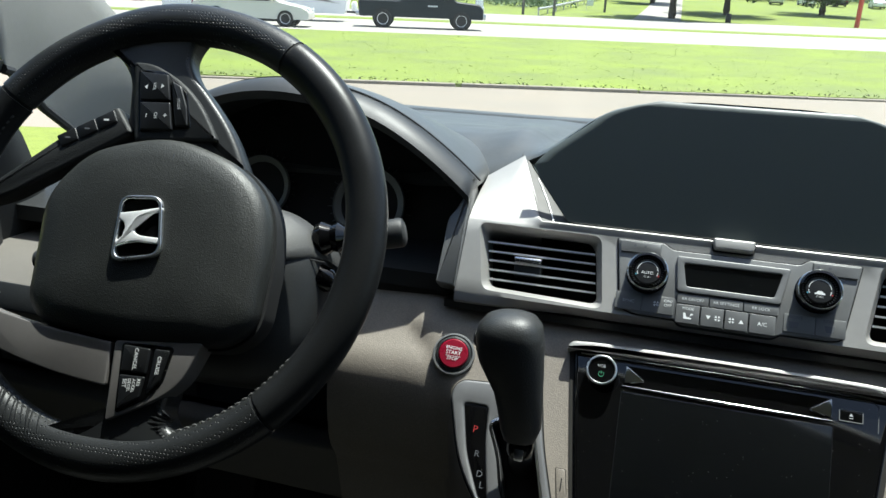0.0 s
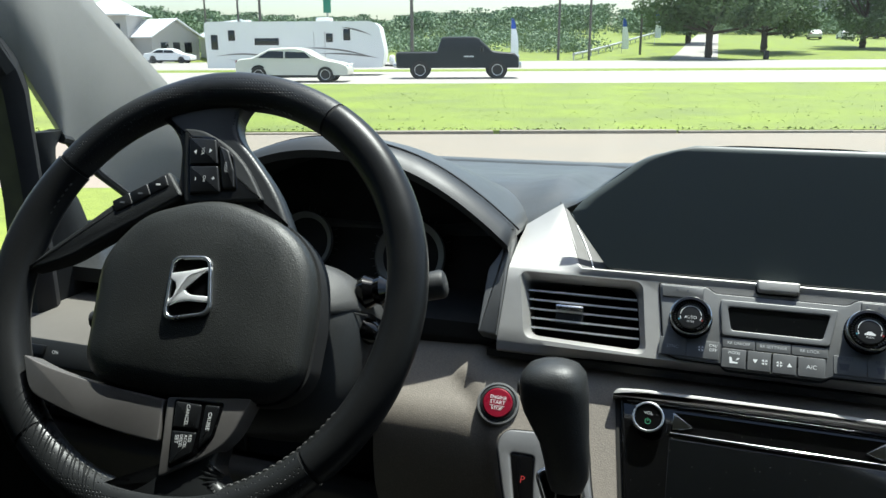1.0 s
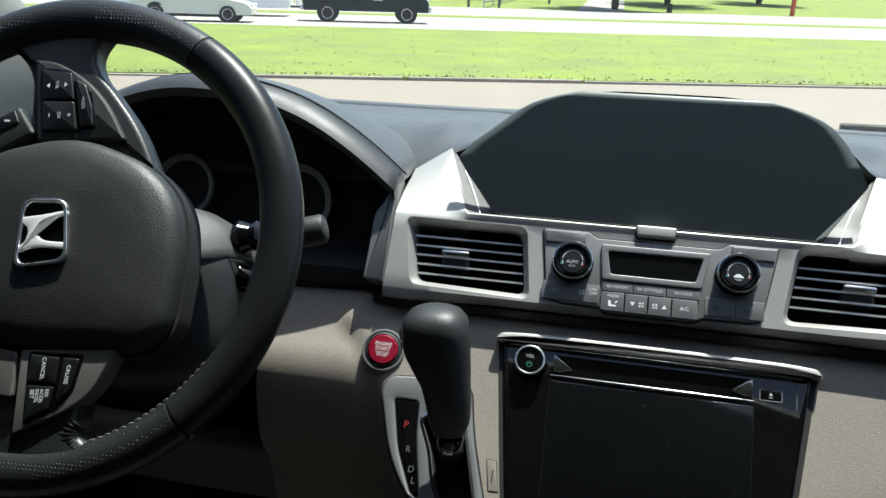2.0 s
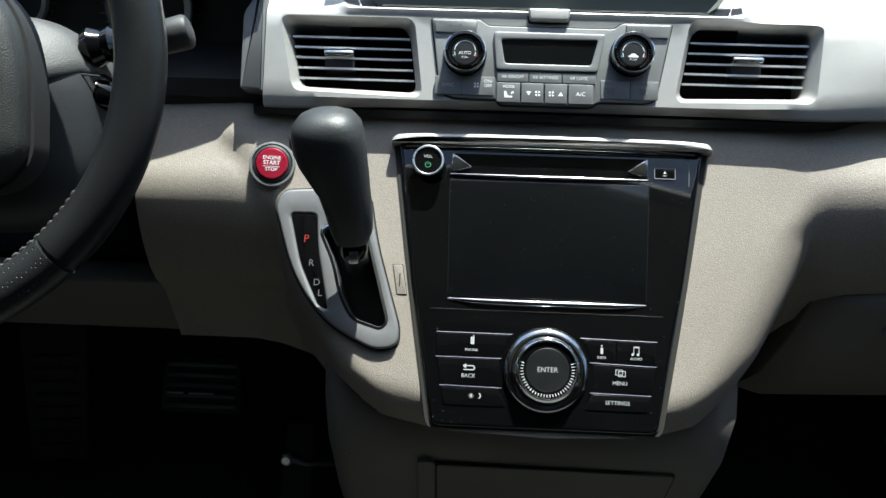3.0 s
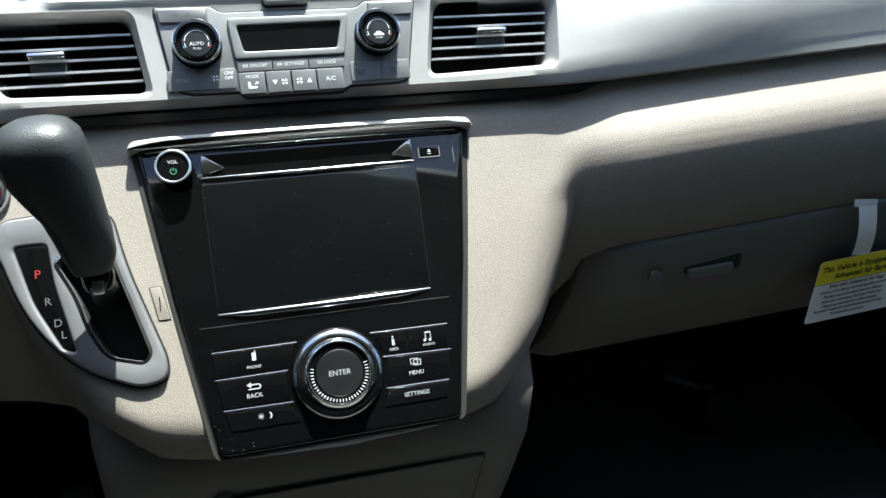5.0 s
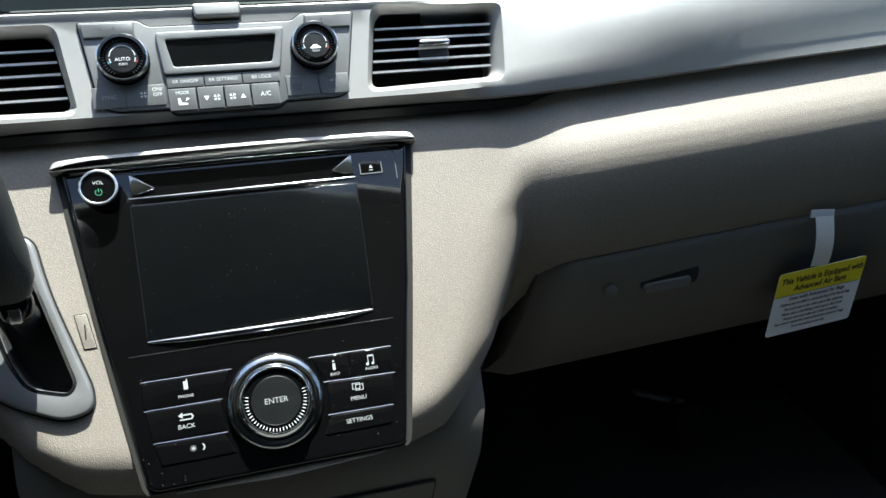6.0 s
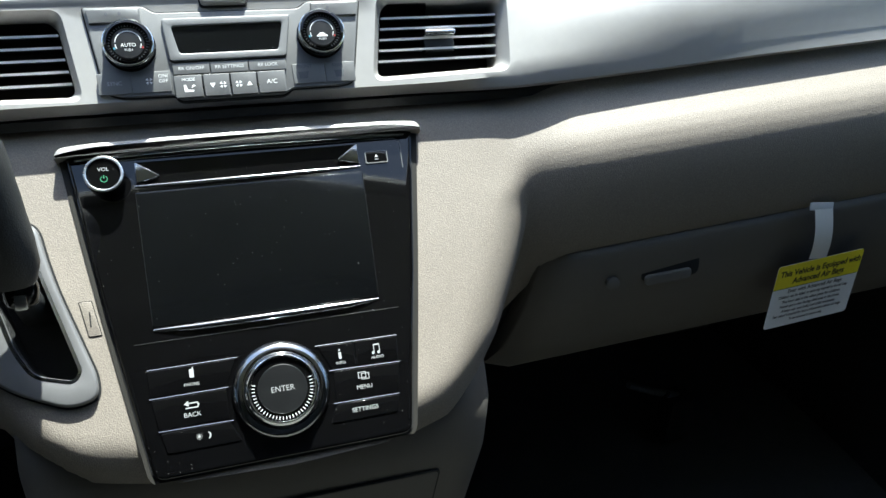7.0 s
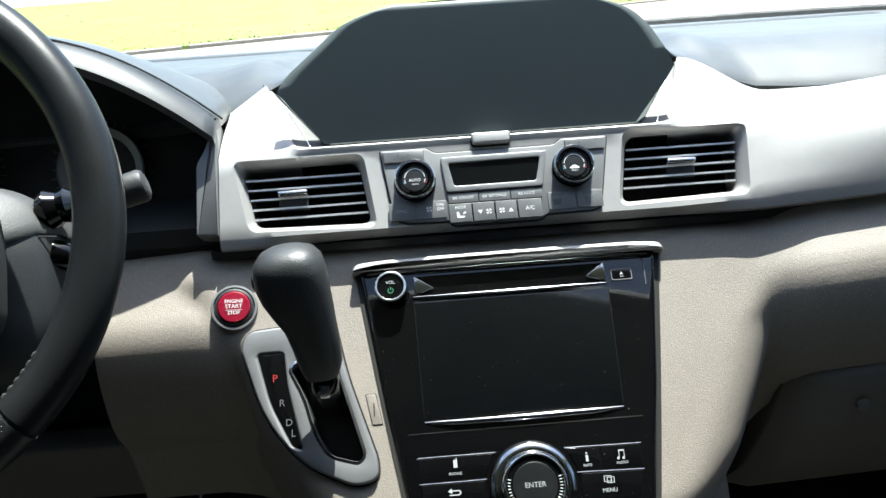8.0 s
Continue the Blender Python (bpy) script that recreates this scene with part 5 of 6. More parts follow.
for i in range(3):
    o = Vector((-0.0875, 0.0577)) + ux * (0.0177 * i)
    q = [o, o + ux * 0.0168, o + ux * 0.0168 + uy * 0.0118, o + uy * 0.0118 - ux * 0.0005]
    k = switch([tuple(p) for p in q], "", (0, 0), 0, z=0.0092)
    c_ = o + ux * 0.0084 + uy * 0.0058
    part("phone_mark", box(c_.x - 0.0022, c_.x + 0.0022, c_.y - 0.0008, c_.y + 0.0008, 0.0091, 0.0094), GREY_INK if i == 2 else DIM_INK, k)
part("cruise_panel", prism(rounded([(0.0075, -0.0925), (0.0505, -0.0915), (0.0465, -0.1195), (0.034, -0.1335), (0.0135, -0.1455)], 0.004), 0.006, 0.0152, 0.001), PIANO, wheel)
switch([(0.0105, -0.0945), (0.0322, -0.0955), (0.0326, -0.1140), (0.0119, -0.1140)], "CANCEL", (0.0222, -0.104), -87, 0.0042, z=0.017)
k = switch([(0.012, -0.1165), (0.0322, -0.1162), (0.0310, -0.1318), (0.0151, -0.1415)], "", (0, 0), 0, z=0.017)
for text, x, y, size in (("RES", 0.0283, -0.1208, 0.0035), ("ACCEL", 0.0247, -0.1235, 0.0033), ("DECEL", 0.0212, -0.1235, 0.0033), ("SET", 0.0174, -0.1225, 0.0042)):
    words("print", text, size, pose(x, y, 0.0171, 0, 0, -87), WHITE_INK, k)
switch([(0.0358, -0.0951), (0.0475, -0.0951), (0.0442, -0.1182), (0.0357, -0.1285)], "CRUISE", (0.041, -0.1068), -91, 0.0042, z=0.017)

# ---- steering column with stalks ----
column = thing("steering_column", "dark grey steering column shroud with wiper stalk and screw", "steering column", at=WHEEL)
loops = []
for z, w, h, cx, cy in ((-0.048, 0.055, 0.055, 0.035, -0.035), (-0.05, 0.06, 0.06, 0.035, -0.035), (-0.062, 0.080, 0.074, 0.037, -0.035), (-0.085, 0.0885, 0.0795, 0.037, -0.035), (-0.13, 0.09, 0.08, 0.03, -0.035), (-0.2, 0.085, 0.07, 0.02, -0.04), (-0.30, 0.07, 0.06, 0.01, -0.04)):
    loops.append([(cx + math.copysign(abs(math.cos(a)) ** 0.7, math.cos(a)) * w, cy + math.copysign(abs(math.sin(a)) ** 0.7, math.sin(a)) * h, z) for a in span(0, 2 * math.pi * 35 / 36, 35)])
part("shroud", loft(loops), SHROUD, column, "charcoal grained column shroud", angle=60)
part("upper_cover", sheet(lambda a, k: tuple(Vector((0.036 + math.copysign(abs(math.cos(a)) ** 0.7, math.cos(a)) * (0.064, 0.083, 0.092, 0.093)[int(k)], -0.035 + math.sin(a) ** 0.7 * (0.063, 0.077, 0.083, 0.084)[int(k)], (-0.049, -0.061, -0.084, -0.13)[int(k)]))), span(radians(22), radians(158), 24), [0, 1, 2, 3], thick=(0, -0.003, -0.002)), UPPER_COVER, column, "upper half of the column cover, coloured lighter as if sunlit", angle=60)
part("shroud_seam", tube([(0.07, -0.0005, -0.0515), (0.1, -0.0008, -0.056), (0.125, -0.001, -0.07)], 0.0008, 6), DEEP, column)
part("shroud_screw", lathe([(0.0055, 0), (0.0055, 0.002), (0.004, 0.003), (0.0, 0.0022)], 16), STEEL, column, at=pose(0.088, -0.008, -0.0535, 0, 18, 0))
stalk = part("wiper_stalk", tube([(0.105, 0.021, -0.08), (0.14, 0.026, -0.08), (0.172, 0.031, -0.08)], [0.007, 0.0075, 0.008], 14), DARK, column, "black wiper stalk")
part("stalk_boot", tube([(0.112, 0.021, -0.08), (0.118, 0.022, -0.08), (0.126, 0.0235, -0.08), (0.132, 0.0245, -0.08), (0.138, 0.0255, -0.08)], [0.013, 0.016, 0.012, 0.014, 0.009], 14), PIANO, stalk)
part("stalk_end", tube([(0.163, 0.0285, -0.08), (0.166, 0.029, -0.08), (0.186, 0.034, -0.08), (0.1885, 0.0346, -0.08), (0.19, 0.035, -0.08)], [0.0095, 0.0125, 0.013, 0.0115, 0.008], 32), SHROUD, stalk, "dark grey stalk knob")
part("ignition_trim", tube([(0.118, -0.012, -0.082), (0.128, -0.014, -0.084), (0.138, -0.018, -0.086)], [0.012, 0.011, 0.005], 14), PIANO, column)
part("ignition_ring", tube([(0.131, -0.019, -0.078), (0.135, -0.013, -0.078), (0.136, -0.006, -0.08)], 0.0022, 8), CHROME, column)
part("lamp_stalk", tube([(-0.06, -0.005, -0.1), (-0.1, -0.01, -0.104), (-0.17, -0.02, -0.106)], [0.0075, 0.008, 0.0095], 14), DARK, column, "black lamp stalk")

# ---- instrument cluster ----
cluster = thing("instrument_cluster", "dark unlit instrument cluster under a charcoal hood", "instrument cluster", at=Matrix.Translation(TOP_CENTRE) @ Matrix.Scale(0.9, 4) @ Matrix.Translation(-TOP_CENTRE))


def brow(x):
    return 1.3185 - 1.95 * (x + 0.52) ** 2


def hood_set(x):
    """How far the rim of the hood steps back towards its end beside the trim band."""
    return 0.020 * smooth((x + 0.52) / 0.14)


def cluster_hood(x, v):
    lift = brow(x)
    y = 0.262 + hood_set(x) * (1 - v) + 0.42 * v
    return (x, y, lift - 0.012 * (1 - min(1, v / 0.06)) ** 2 - (lift - 1.19) * smooth((v - 0.1) / 0.9) * 0.9)


part("hood", sheet(cluster_hood, span(-0.765, -0.2885, 46), [0.091] + span(0.12, 1, 14), thick=(0, 0.004, -0.010)), PAD, cluster, "charcoal vinyl hood", angle=60)
part("hood_rim", sheet(cluster_hood, span(-0.765, -0.2885, 46), [0, 0.01, 0.025, 0.05, 0.07, 0.0885], thick=(0, 0.004, -0.010)), RIM_DARK, cluster, "smooth dark grey hood rim", angle=60)
part("hood_gap", tube([(x + 0.003, 0.300 + 0.9 * hood_set(x), brow(x) + 0.0005) for x in span(-0.75, -0.287, 40)], 0.0012, 6), DEEP, cluster)
part("bezel", sheet(lambda x, v: (x + 0.012 * v * (1 if x < -0.52 else -1), 0.272 + hood_set(x) * (1 - v) + 0.085 * v, brow(x) - 0.013 - 0.016 * v), span(-0.75, -0.292, 40), span(0, 1, 5), thick=(0, 0, 0.004)), DARK, cluster)
part("dial_plate", sheet(lambda x, v: (x, 0.40 - 0.05 * v, brow(x) - 0.028 - (brow(x) - 0.028 - 1.10) * v), span(-0.745, -0.3, 30), span(0, 1, 6), thick=(0, 0.01, 0)), DEEP, cluster)
part("lower_bezel", sheet(lambda x, v: (x, 0.255 + 0.1 * v, 1.113 + 0.006 * v), span(-0.80, -0.285, 10), span(0, 1, 4), thick=(0, 0, -0.02)), DARK, cluster)
part("lower_panel", sheet(lambda x, v: (x, 0.256 + 0.03 * v, 1.105 - 0.16 * v), span(-0.80, -0.30, 8), span(0, 1, 4), thick=(0, 0.015, 0)), DARK, cluster)
wing = rounded([(-0.2724, -0.0385), (-0.2724, 0.06), (-0.2748, 0.084), (-0.2835, 0.056), (-0.2872, 0.046), (-0.294, 0.036), (-0.294, -0.0365)], [0.001, 0.02, 0.001, 0.01, 0.008, 0.006, 0.002])
part("side_wing", prism(wing, -0.03, 0.0006, 0.002), UNIT, dashboard, "grey side wing closing the trim band", at=CLIMATE)
for cx, cz, r in ((-0.437, 1.158, 0.0485), (-0.592, 1.166, 0.042), (-0.69, 1.16, 0.04)):
    g = part("gauge", lathe([(r * 0.8, 0.0), (r * 0.8, 0.001), (0.0, 0.001)], 48), DEEP, cluster, "dark round gauge", at=leaning((cx, 0.352, cz), 20))
    part("gauge_ring", loft([[(q * math.cos(2 * math.pi * i / 56), q * math.sin(2 * math.pi * i / 56), z) for i in range(56)] for q, z in ((r, 0.0), (r, 0.0055), (r * 0.985, 0.007), (r * 0.97, 0.005), (r * 0.8, 0.0015), (r * 0.8, 0.0))], False), FRAME_GREY, g)
    part("gauge_rim", hoop(r, 0.0006, 0.0062), GUNMETAL, g)
    tk = bmesh.new()
    for i in range(25):
        a = radians(-40 + 260 * i / 24)
        c, s_ = math.cos(a), math.sin(a)
        prism([(q * c + o * s_, q * s_ - o * c) for q, o in ((r * 1.06, -0.0004), (r * 1.06, 0.0004), (r * (1.14 if i % 3 else 1.2), 0.0004), (r * (1.14 if i % 3 else 1.2), -0.0004))], 0.0, 0.001, bm=tk)
    part("scale_marks", tk, DIM_INK, g)

# ---- left end of the dashboard: switches and shelf ----
part("left_shelf", sheet(lambda x, v: (x, 0.05 + 0.12 * v, 1.150 - 0.045 * (1 - v) - 0.02 * v * v), span(-0.90, -0.655, 8), span(0, 1, 6), thick=(0, 0.01, -0.05)), BEIGE_PLAIN, dashboard, "beige shelf beside the column")
part("left_pad", sheet(lambda x, v: (x, 0.15 + 0.16 * v, 1.165 + 0.015 * v), span(-0.92, -0.64, 6), span(0, 1, 4), thick=(0, 0, -0.018)), DARK, dashboard)
switches = thing("switch_bank", "small black switch bank with a red-marked slider", "switches", at=frame_of((-0.735, 0.044, 1.104), (1, 0, 0), (0, 0.5, 0.87)))
part("housing", box(-0.055, 0.08, -0.016, 0.012, -0.02, 0.002, 0.002), DARK, switches)
part("slider", box(-0.03, -0.003, -0.007, 0.005, 0.0, 0.006, 0.002), BUTTON, switches)
part("mark", box(-0.033, -0.026, -0.003, 0.003, 0.002, 0.0068), RED_INK, switches)
words("print", "ON", 0.0052, pose(0.010, -0.001, 0.0022), GREY_INK, switches)
part("knee_bolster", sheet(lambda x, v: (x, 0.12 + 0.05 * math.sin(2.2 * v) + 0.03 * v, 1.09 - 0.2 * v), span(-0.90, -0.6, 6), span(0, 1, 10), thick=(0, 0.015, 0)), BEIGE_PLAIN, dashboard)
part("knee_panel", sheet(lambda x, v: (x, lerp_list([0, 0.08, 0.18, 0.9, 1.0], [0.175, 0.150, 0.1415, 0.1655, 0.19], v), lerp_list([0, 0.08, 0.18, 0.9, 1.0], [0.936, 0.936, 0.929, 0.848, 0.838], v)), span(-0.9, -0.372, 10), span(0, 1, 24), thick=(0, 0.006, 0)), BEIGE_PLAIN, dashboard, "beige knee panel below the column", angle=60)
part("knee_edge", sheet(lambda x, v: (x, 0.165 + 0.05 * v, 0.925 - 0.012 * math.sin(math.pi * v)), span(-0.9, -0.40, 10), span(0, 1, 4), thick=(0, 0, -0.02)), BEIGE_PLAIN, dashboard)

# ---- pedals ----
brake = thing("brake_pedal", "wide ribbed black brake pedal in the dark footwell", "pedal", at=frame_of((-0.465, 0.35, 0.594), (1, 0, 0), (0, 0.55, 0.83)))
part("pad", prism(rounded([(-0.062, -0.042), (0.062, -0.042), (0.058, 0.042), (-0.058, 0.042)], 0.01), -0.008, 0.0, 0.002), RUBBER, brake)
# gunmetal on rubber ribs: their shine is put into the material
for i in range(5):
    part("rib", box(-0.052, 0.052, -0.034 + 0.0155 * i, -0.028 + 0.0155 * i, -0.001, 0.0035, 0.001), GUNMETAL, brake)
part("rib_insert", box(-0.052, 0.02, -0.0135, -0.011, 0.0, 0.0042), STEEL, brake)
part("arm", tube([(0.0, 0.03, -0.012), (0.01, 0.15, -0.03), (0.02, 0.28, -0.1)], 0.009, 10), DARK, brake)
part("push_rod", tube([(0.04, 0.075, -0.01), (0.052, 0.135, 0.0)], 0.004, 8), STEEL, brake)
gas = thing("accelerator_pedal", "narrow accelerator pedal with a shiny arm", "pedal", at=frame_of((-0.30, 0.25, 0.555), (1, 0, 0), (0, 0.6, 0.8)))
part("pad", prism(rounded([(-0.028, -0.09), (0.02, -0.09), (0.02, 0.05), (-0.02, 0.05)], 0.01), -0.01, -0.004, 0.002), RUBBER, gas)
part("arm", tube([(-0.016, 0.0, 0.0), (0.01, -0.008, -0.002), (0.05, -0.01, -0.02)], [0.006, 0.0035, 0.003], 10), STEEL, gas)
part("arm_joint", lathe([(0.009, 0), (0.009, 0.008), (0.006, 0.011), (0.0, 0.011)], 16), STEEL, gas, at=pose(-0.017, 0.0, -0.004, 20, 0, 0))
park = thing("parking_brake_pedal", "ribbed black parking brake pedal", "pedal", at=frame_of((-0.675, 0.33, 0.60), (1, 0.1, 0), (0, 0.35, 0.93)))
part("pad", prism(rounded([(-0.05, -0.12), (0.035, -0.12), (0.05, 0.11), (-0.05, 0.11)], 0.012), -0.012, 0.0, 0.003), RUBBER, park)
for i in range(8):
    part("rib", box(-0.035, 0.03, -0.10 + 0.02 * i, -0.092 + 0.02 * i, -0.001, 0.003, 0.001), RUBBER, park)

# ---- shell of the car ----
part_floor = tagged(part("floor", sheet(lambda x, y: (x, y, 0.42 + 0.01 * math.sin(9 * x) * math.sin(7 * y)), span(-0.95, 0.95, 20), span(-0.97, 0.62, 22), thick=(0, 0, -0.05)), CARPET), "dark carpet of the car floor", "floor", kind="structure")
tagged(part("wall_front", sheet(lambda x, v: (x, 0.60 + 0.05 * v, 0.40 + 0.80 * v), span(-0.95, 0.95, 6), span(0, 1, 6), thick=(0, 0.03, 0)), CARPET), "dark firewall behind the dashboard", "wall", kind="structure")



def roof_z(x, y):
    return 1.80 - 0.10 * (x / 0.75) ** 2 - 0.02 * max(0, y + 0.6)


tagged(part("ceiling", sheet(lambda x, y: (x, y, roof_z(x, y)), span(-0.75, 0.75, 12), span(-1.0, -0.20, 12), thick=(0, 0, 0.05)), LINER, angle=60), "light cloth headliner of the car", "ceiling", kind="structure")
# dark wall added out of view, close behind, to cut light in the cabin
bmr = box(-0.93, 0.93, -1.0, -0.95, 0.38, 1.84)
# black sheet put where the opening below the column lies in shade
part("column_gap_sheet", sheet(lambda x, v: (x, 0.25 - 0.06 * v, 1.10 - 0.185 * v), span(-0.92, -0.33, 8), span(0, 1, 6), thick=(0, 0.015, 0)), DARK, dashboard, "black sheet in place of the shaded opening below the column")
tagged(part("wall_rear", bmr, DARK), "dark wall added out of view behind the front of the cabin", "wall", kind="structure")
for s in (-1, 1):
    nm = "wall_left" if s < 0 else "wall_right"
    # side trim is out of view; black limits light bouncing in the cabin
    w_ = part(nm, sheet(lambda y, v: (s * (0.93 + 0.02 * math.sin(3 * v)), y, 0.40 + (1.12 - 0.40) * v), span(-0.97, 0.62, 12), span(0, 1, 8), thick=(s * 0.05, 0, 0)), DARK)
    tagged(w_, "black door and side trim of the cabin", "wall", kind="structure")
    for y0, y1 in ((-0.52, -0.40), (-0.97, -0.9)):
        part("pillar", sheet(lambda y, v: (s * (0.93 - 0.19 * v ** 1.5), y, 1.12 + 0.62 * v), span(y0, y1, 2), span(0, 1, 6), thick=(s * 0.04, 0, 0)), PILLAR, w_)
    # opaque panes added out of view to keep side light out
    part("rear_pane", sheet(lambda y, v: (s * (0.945 - 0.19 * v ** 1.5), y, 1.12 + 0.62 * v), span(-0.95, -0.50, 4), span(0, 1, 6), thick=(s * 0.005, 0, 0)), TINT, w_, "opaque dark pane closing the unseen rear side window")
    part("front_pane", sheet(lambda y, v: (s * (0.945 - 0.19 * v ** 1.5), y, 1.12 + 0.62 * v), span(-0.42, 0.02, 4), span(0, 1, 6), thick=(s * 0.005, 0, 0)), SIDE_GLASS[s], w_, "front side glass, darkened to limit light from the side")
    part("roof_rail", tube([(s * 0.74, -1.0, 1.72), (s * 0.745, -0.6, 1.725), (s * 0.755, -0.12, 1.705)], 0.035, 8), PILLAR, w_)
# ---- windscreen, pillars, cowl ----
def screen_line(v):
    """From the foot of the windscreen (0) to the roof (1)."""
    return 0.765 - 0.965 * v, 1.190 + 0.555 * v + 0.03 * math.sin(math.pi * v)


def pane(x, v):
    y, z = screen_line(v)
    return (x * (0.96 - 0.2 * v), y - 0.10 * x * x * (1 - 0.4 * v), z)


windscreen = tagged(part("window_1", sheet(pane, span(-1, 1, 24), span(0, 1, 16), thick=(0, 0.0025, 0.004)), GLASS, angle=80), "clear curved car windscreen", "windscreen", kind="structure")
header = tagged(part("trim", sheet(lambda x, v: (x, -0.20 + 0.05 * v - 0.05 * x * x, 1.752 - 0.10 * (x / 0.75) ** 2 - 0.03 * v), span(-0.76, 0.76, 14), span(0, 1, 3), thick=(0, 0, 0.03)), LINER, angle=60), "cloth-covered header above the windscreen", "trim", kind="structure")

UPPER = [(-0.955, 0.74, 1.205), (-0.90, 0.50, 1.354), (-0.866, 0.35, 1.449), (-0.842, 0.25, 1.508), (-0.822, 0.15, 1.57), (-0.812, 0.10, 1.60), (-0.757, -0.22, 1.735)]
LOWER = [(-0.955, 0.62, 1.16), (-0.935, 0.48, 1.172), (-0.88, 0.35, 1.213), (-0.838, 0.25, 1.266), (-0.803, 0.17, 1.320), (-0.803, 0.115, 1.412), (-0.745, -0.28, 1.70)]


def along(line, t):
    k = min(int(t), len(line) - 2)
    return Vector(line[k]).lerp(Vector(line[k + 1]), t - k)


for s in (-1, 1):
    def trim(t, v):
        p = along(UPPER, t).lerp(along(LOWER, t), v)
        bow = 0.018 * math.sin(math.pi * v)
        return (-s * (p.x + bow) if s > 0 else p.x + bow, p.y - bow * 0.5, p.z)

    post = tagged(part("pillar_trim", sheet(trim, span(0, 6, 36), span(0, 1, 8), thick=(s * 0.03, 0.02, 0)), PILLAR, angle=70), "grey-beige windscreen pillar trim", "pillar", kind="structure")
    part("door_post", sheet(lambda u, v: (s * (0.806 - 0.012 * math.sin(math.pi * v)), lerp_list([1.0, 1.21, 1.255, 1.319, 1.379, 1.43], [0.10, 0.10, 0.102, 0.10, 0.096, 0.075], 1.43 - 0.43 * u) * (1 - v) + lerp_list([1.0, 1.243, 1.283, 1.334, 1.378, 1.408, 1.43], [0.134, 0.134, 0.132, 0.131, 0.131, 0.124, 0.106], 1.43 - 0.43 * u) * v, 1.43 - 0.43 * u), span(0, 1, 24), span(0, 1, 4), thick=(s * 0.03, 0, 0)), RUBBER, post, "black door seal post")
    part("door_frame", tube([(s * 0.812, 0.105, 1.40), (s * 0.812, 0.07, 1.45), (s * 0.77, -0.22, 1.72)], 0.019, 10), RUBBER, post, "black door frame")
    part("quarter_post", sheet(lambda u, v: (s * (0.803 - 0.008 * math.sin(math.pi * v)), 0.127 * (1 - v) + v * lerp_list([1.1, 1.24, 1.27, 1.29, 1.305, 1.315, 1.322, 1.36], [0.225, 0.18, 0.164, 0.153, 0.153, 0.157, 0.168, 0.17], 1.328 - 0.228 * u), 1.328 - 0.228 * u), span(0, 1, 24), span(0, 1, 6), thick=(s * 0.02, 0, 0)), DARK, post, "black quarter post trim")
    part("quarter_seal", tube([(s * 0.935, 0.48, 1.168), (s * 0.88, 0.352, 1.209), (s * 0.838, 0.252, 1.262), (s * 0.806, 0.178, 1.314), (s * 0.804, 0.165, 1.318)], 0.006, 8), RUBBER, post, "black quarter window seal")

cowl = tagged(part("cowl", sheet(lambda x, v: (x, 0.755 + 0.2 * v - 0.08 * x * x, 1.207 - 0.012 * v + 0.006 * math.sin(5 * v)), span(-0.9, 0.9, 20), span(0, 1, 6), thick=(0, 0, -0.02)), DARK), "black plastic cowl at the foot of the windscreen", "cowl", kind="structure")
wiper = thing("windscreen_wiper", "black windscreen wiper lying along the cowl", "wiper", at=Matrix.Translation((0, 0, 0)))
part("blade", tube([(0.30, 0.805, 1.224), (0.5, 0.79, 1.227), (0.75, 0.755, 1.229)], 0.006, 8, flat=1.6), RUBBER, wiper)
part("arm", tube([(0.52, 0.80, 1.224), (0.7, 0.83, 1.222), (0.85, 0.87, 1.205)], 0.008, 8), DARK, wiper)
bonnet = tagged(part("bonnet", sheet(lambda x, v: (x * (1 - 0.1 * v), 0.93 + 0.85 * v, 1.16 - 0.10 * v - 0.18 * v * v - 0.05 * x * x), span(-0.88, 0.88, 16), span(0, 1, 12), thick=(0, 0, -0.02)), BODY_PAINT, angle=70), "dark car bonnet below the windscreen", "bonnet", kind="structure")
for s in (-1, 1):
    tagged(part("outer_wall_left" if s < 0 else "outer_wall_right", sheet(lambda y, v: (s * (1.0 + 0.02 * math.sin(3 * v)), y, 0.22 + 0.86 * v), span(-1.02, 1.7, 12), span(0, 1, 6), thick=(s * 0.01, 0, 0)), BODY_PAINT), "dark body side of the car", "car body", kind="structure")

# ---- outside, laid out along the road ----
ROAD = pose(0, 0, 0, 0, 0, 18.4)


def rise(p):
    return 0.058 * max(0.0, p - 84) if p < 190 else 0.058 * 106


def ground_z(q, p):
    if p < 7.3:
        return 0.03
    if p < 12.62:
        return -0.04
    if p < 30.4:
        return 0.045
    if p < 47.1 or 50.9 < p < 82.5:
        return -0.05
    if p <= 50.9:
        return 0.05
    return 0.03 + rise(p) + 0.25 * math.sin(q * 0.07) * smooth((p - 95) / 40)


qs = [-2500, -900, -400, -200] + span(-120, 140, 52) + [220, 420, 900, 2500]
ps = [-900, -200, -40, 0, 4, 7.27, 7.33, 12.60, 12.63] + span(13, 28, 6) + [29, 30, 30.39, 30.41, 40, 47.0, 47.2, 49, 50.8, 51, 65, 82.4, 82.6, 84] + span(88, 190, 18) + [260, 500, 1200, 3000]
ground = tagged(part("ground", sheet(lambda q, p: ROAD @ Vector((q, p, ground_z(q, p))), qs, ps), GRASS, angle=30), "mown green grass reaching to a wooded rise", "ground", kind="structure")
aisle = tagged(part("pavement", sheet(lambda q, p: ROAD @ Vector((q, p, 0.0)), span(-80, 80, 8), span(7.31, 12.48, 6), thick=(0, 0, -0.03)), CONCRETE), "pale concrete lane in front of the car", "pavement", kind="structure")
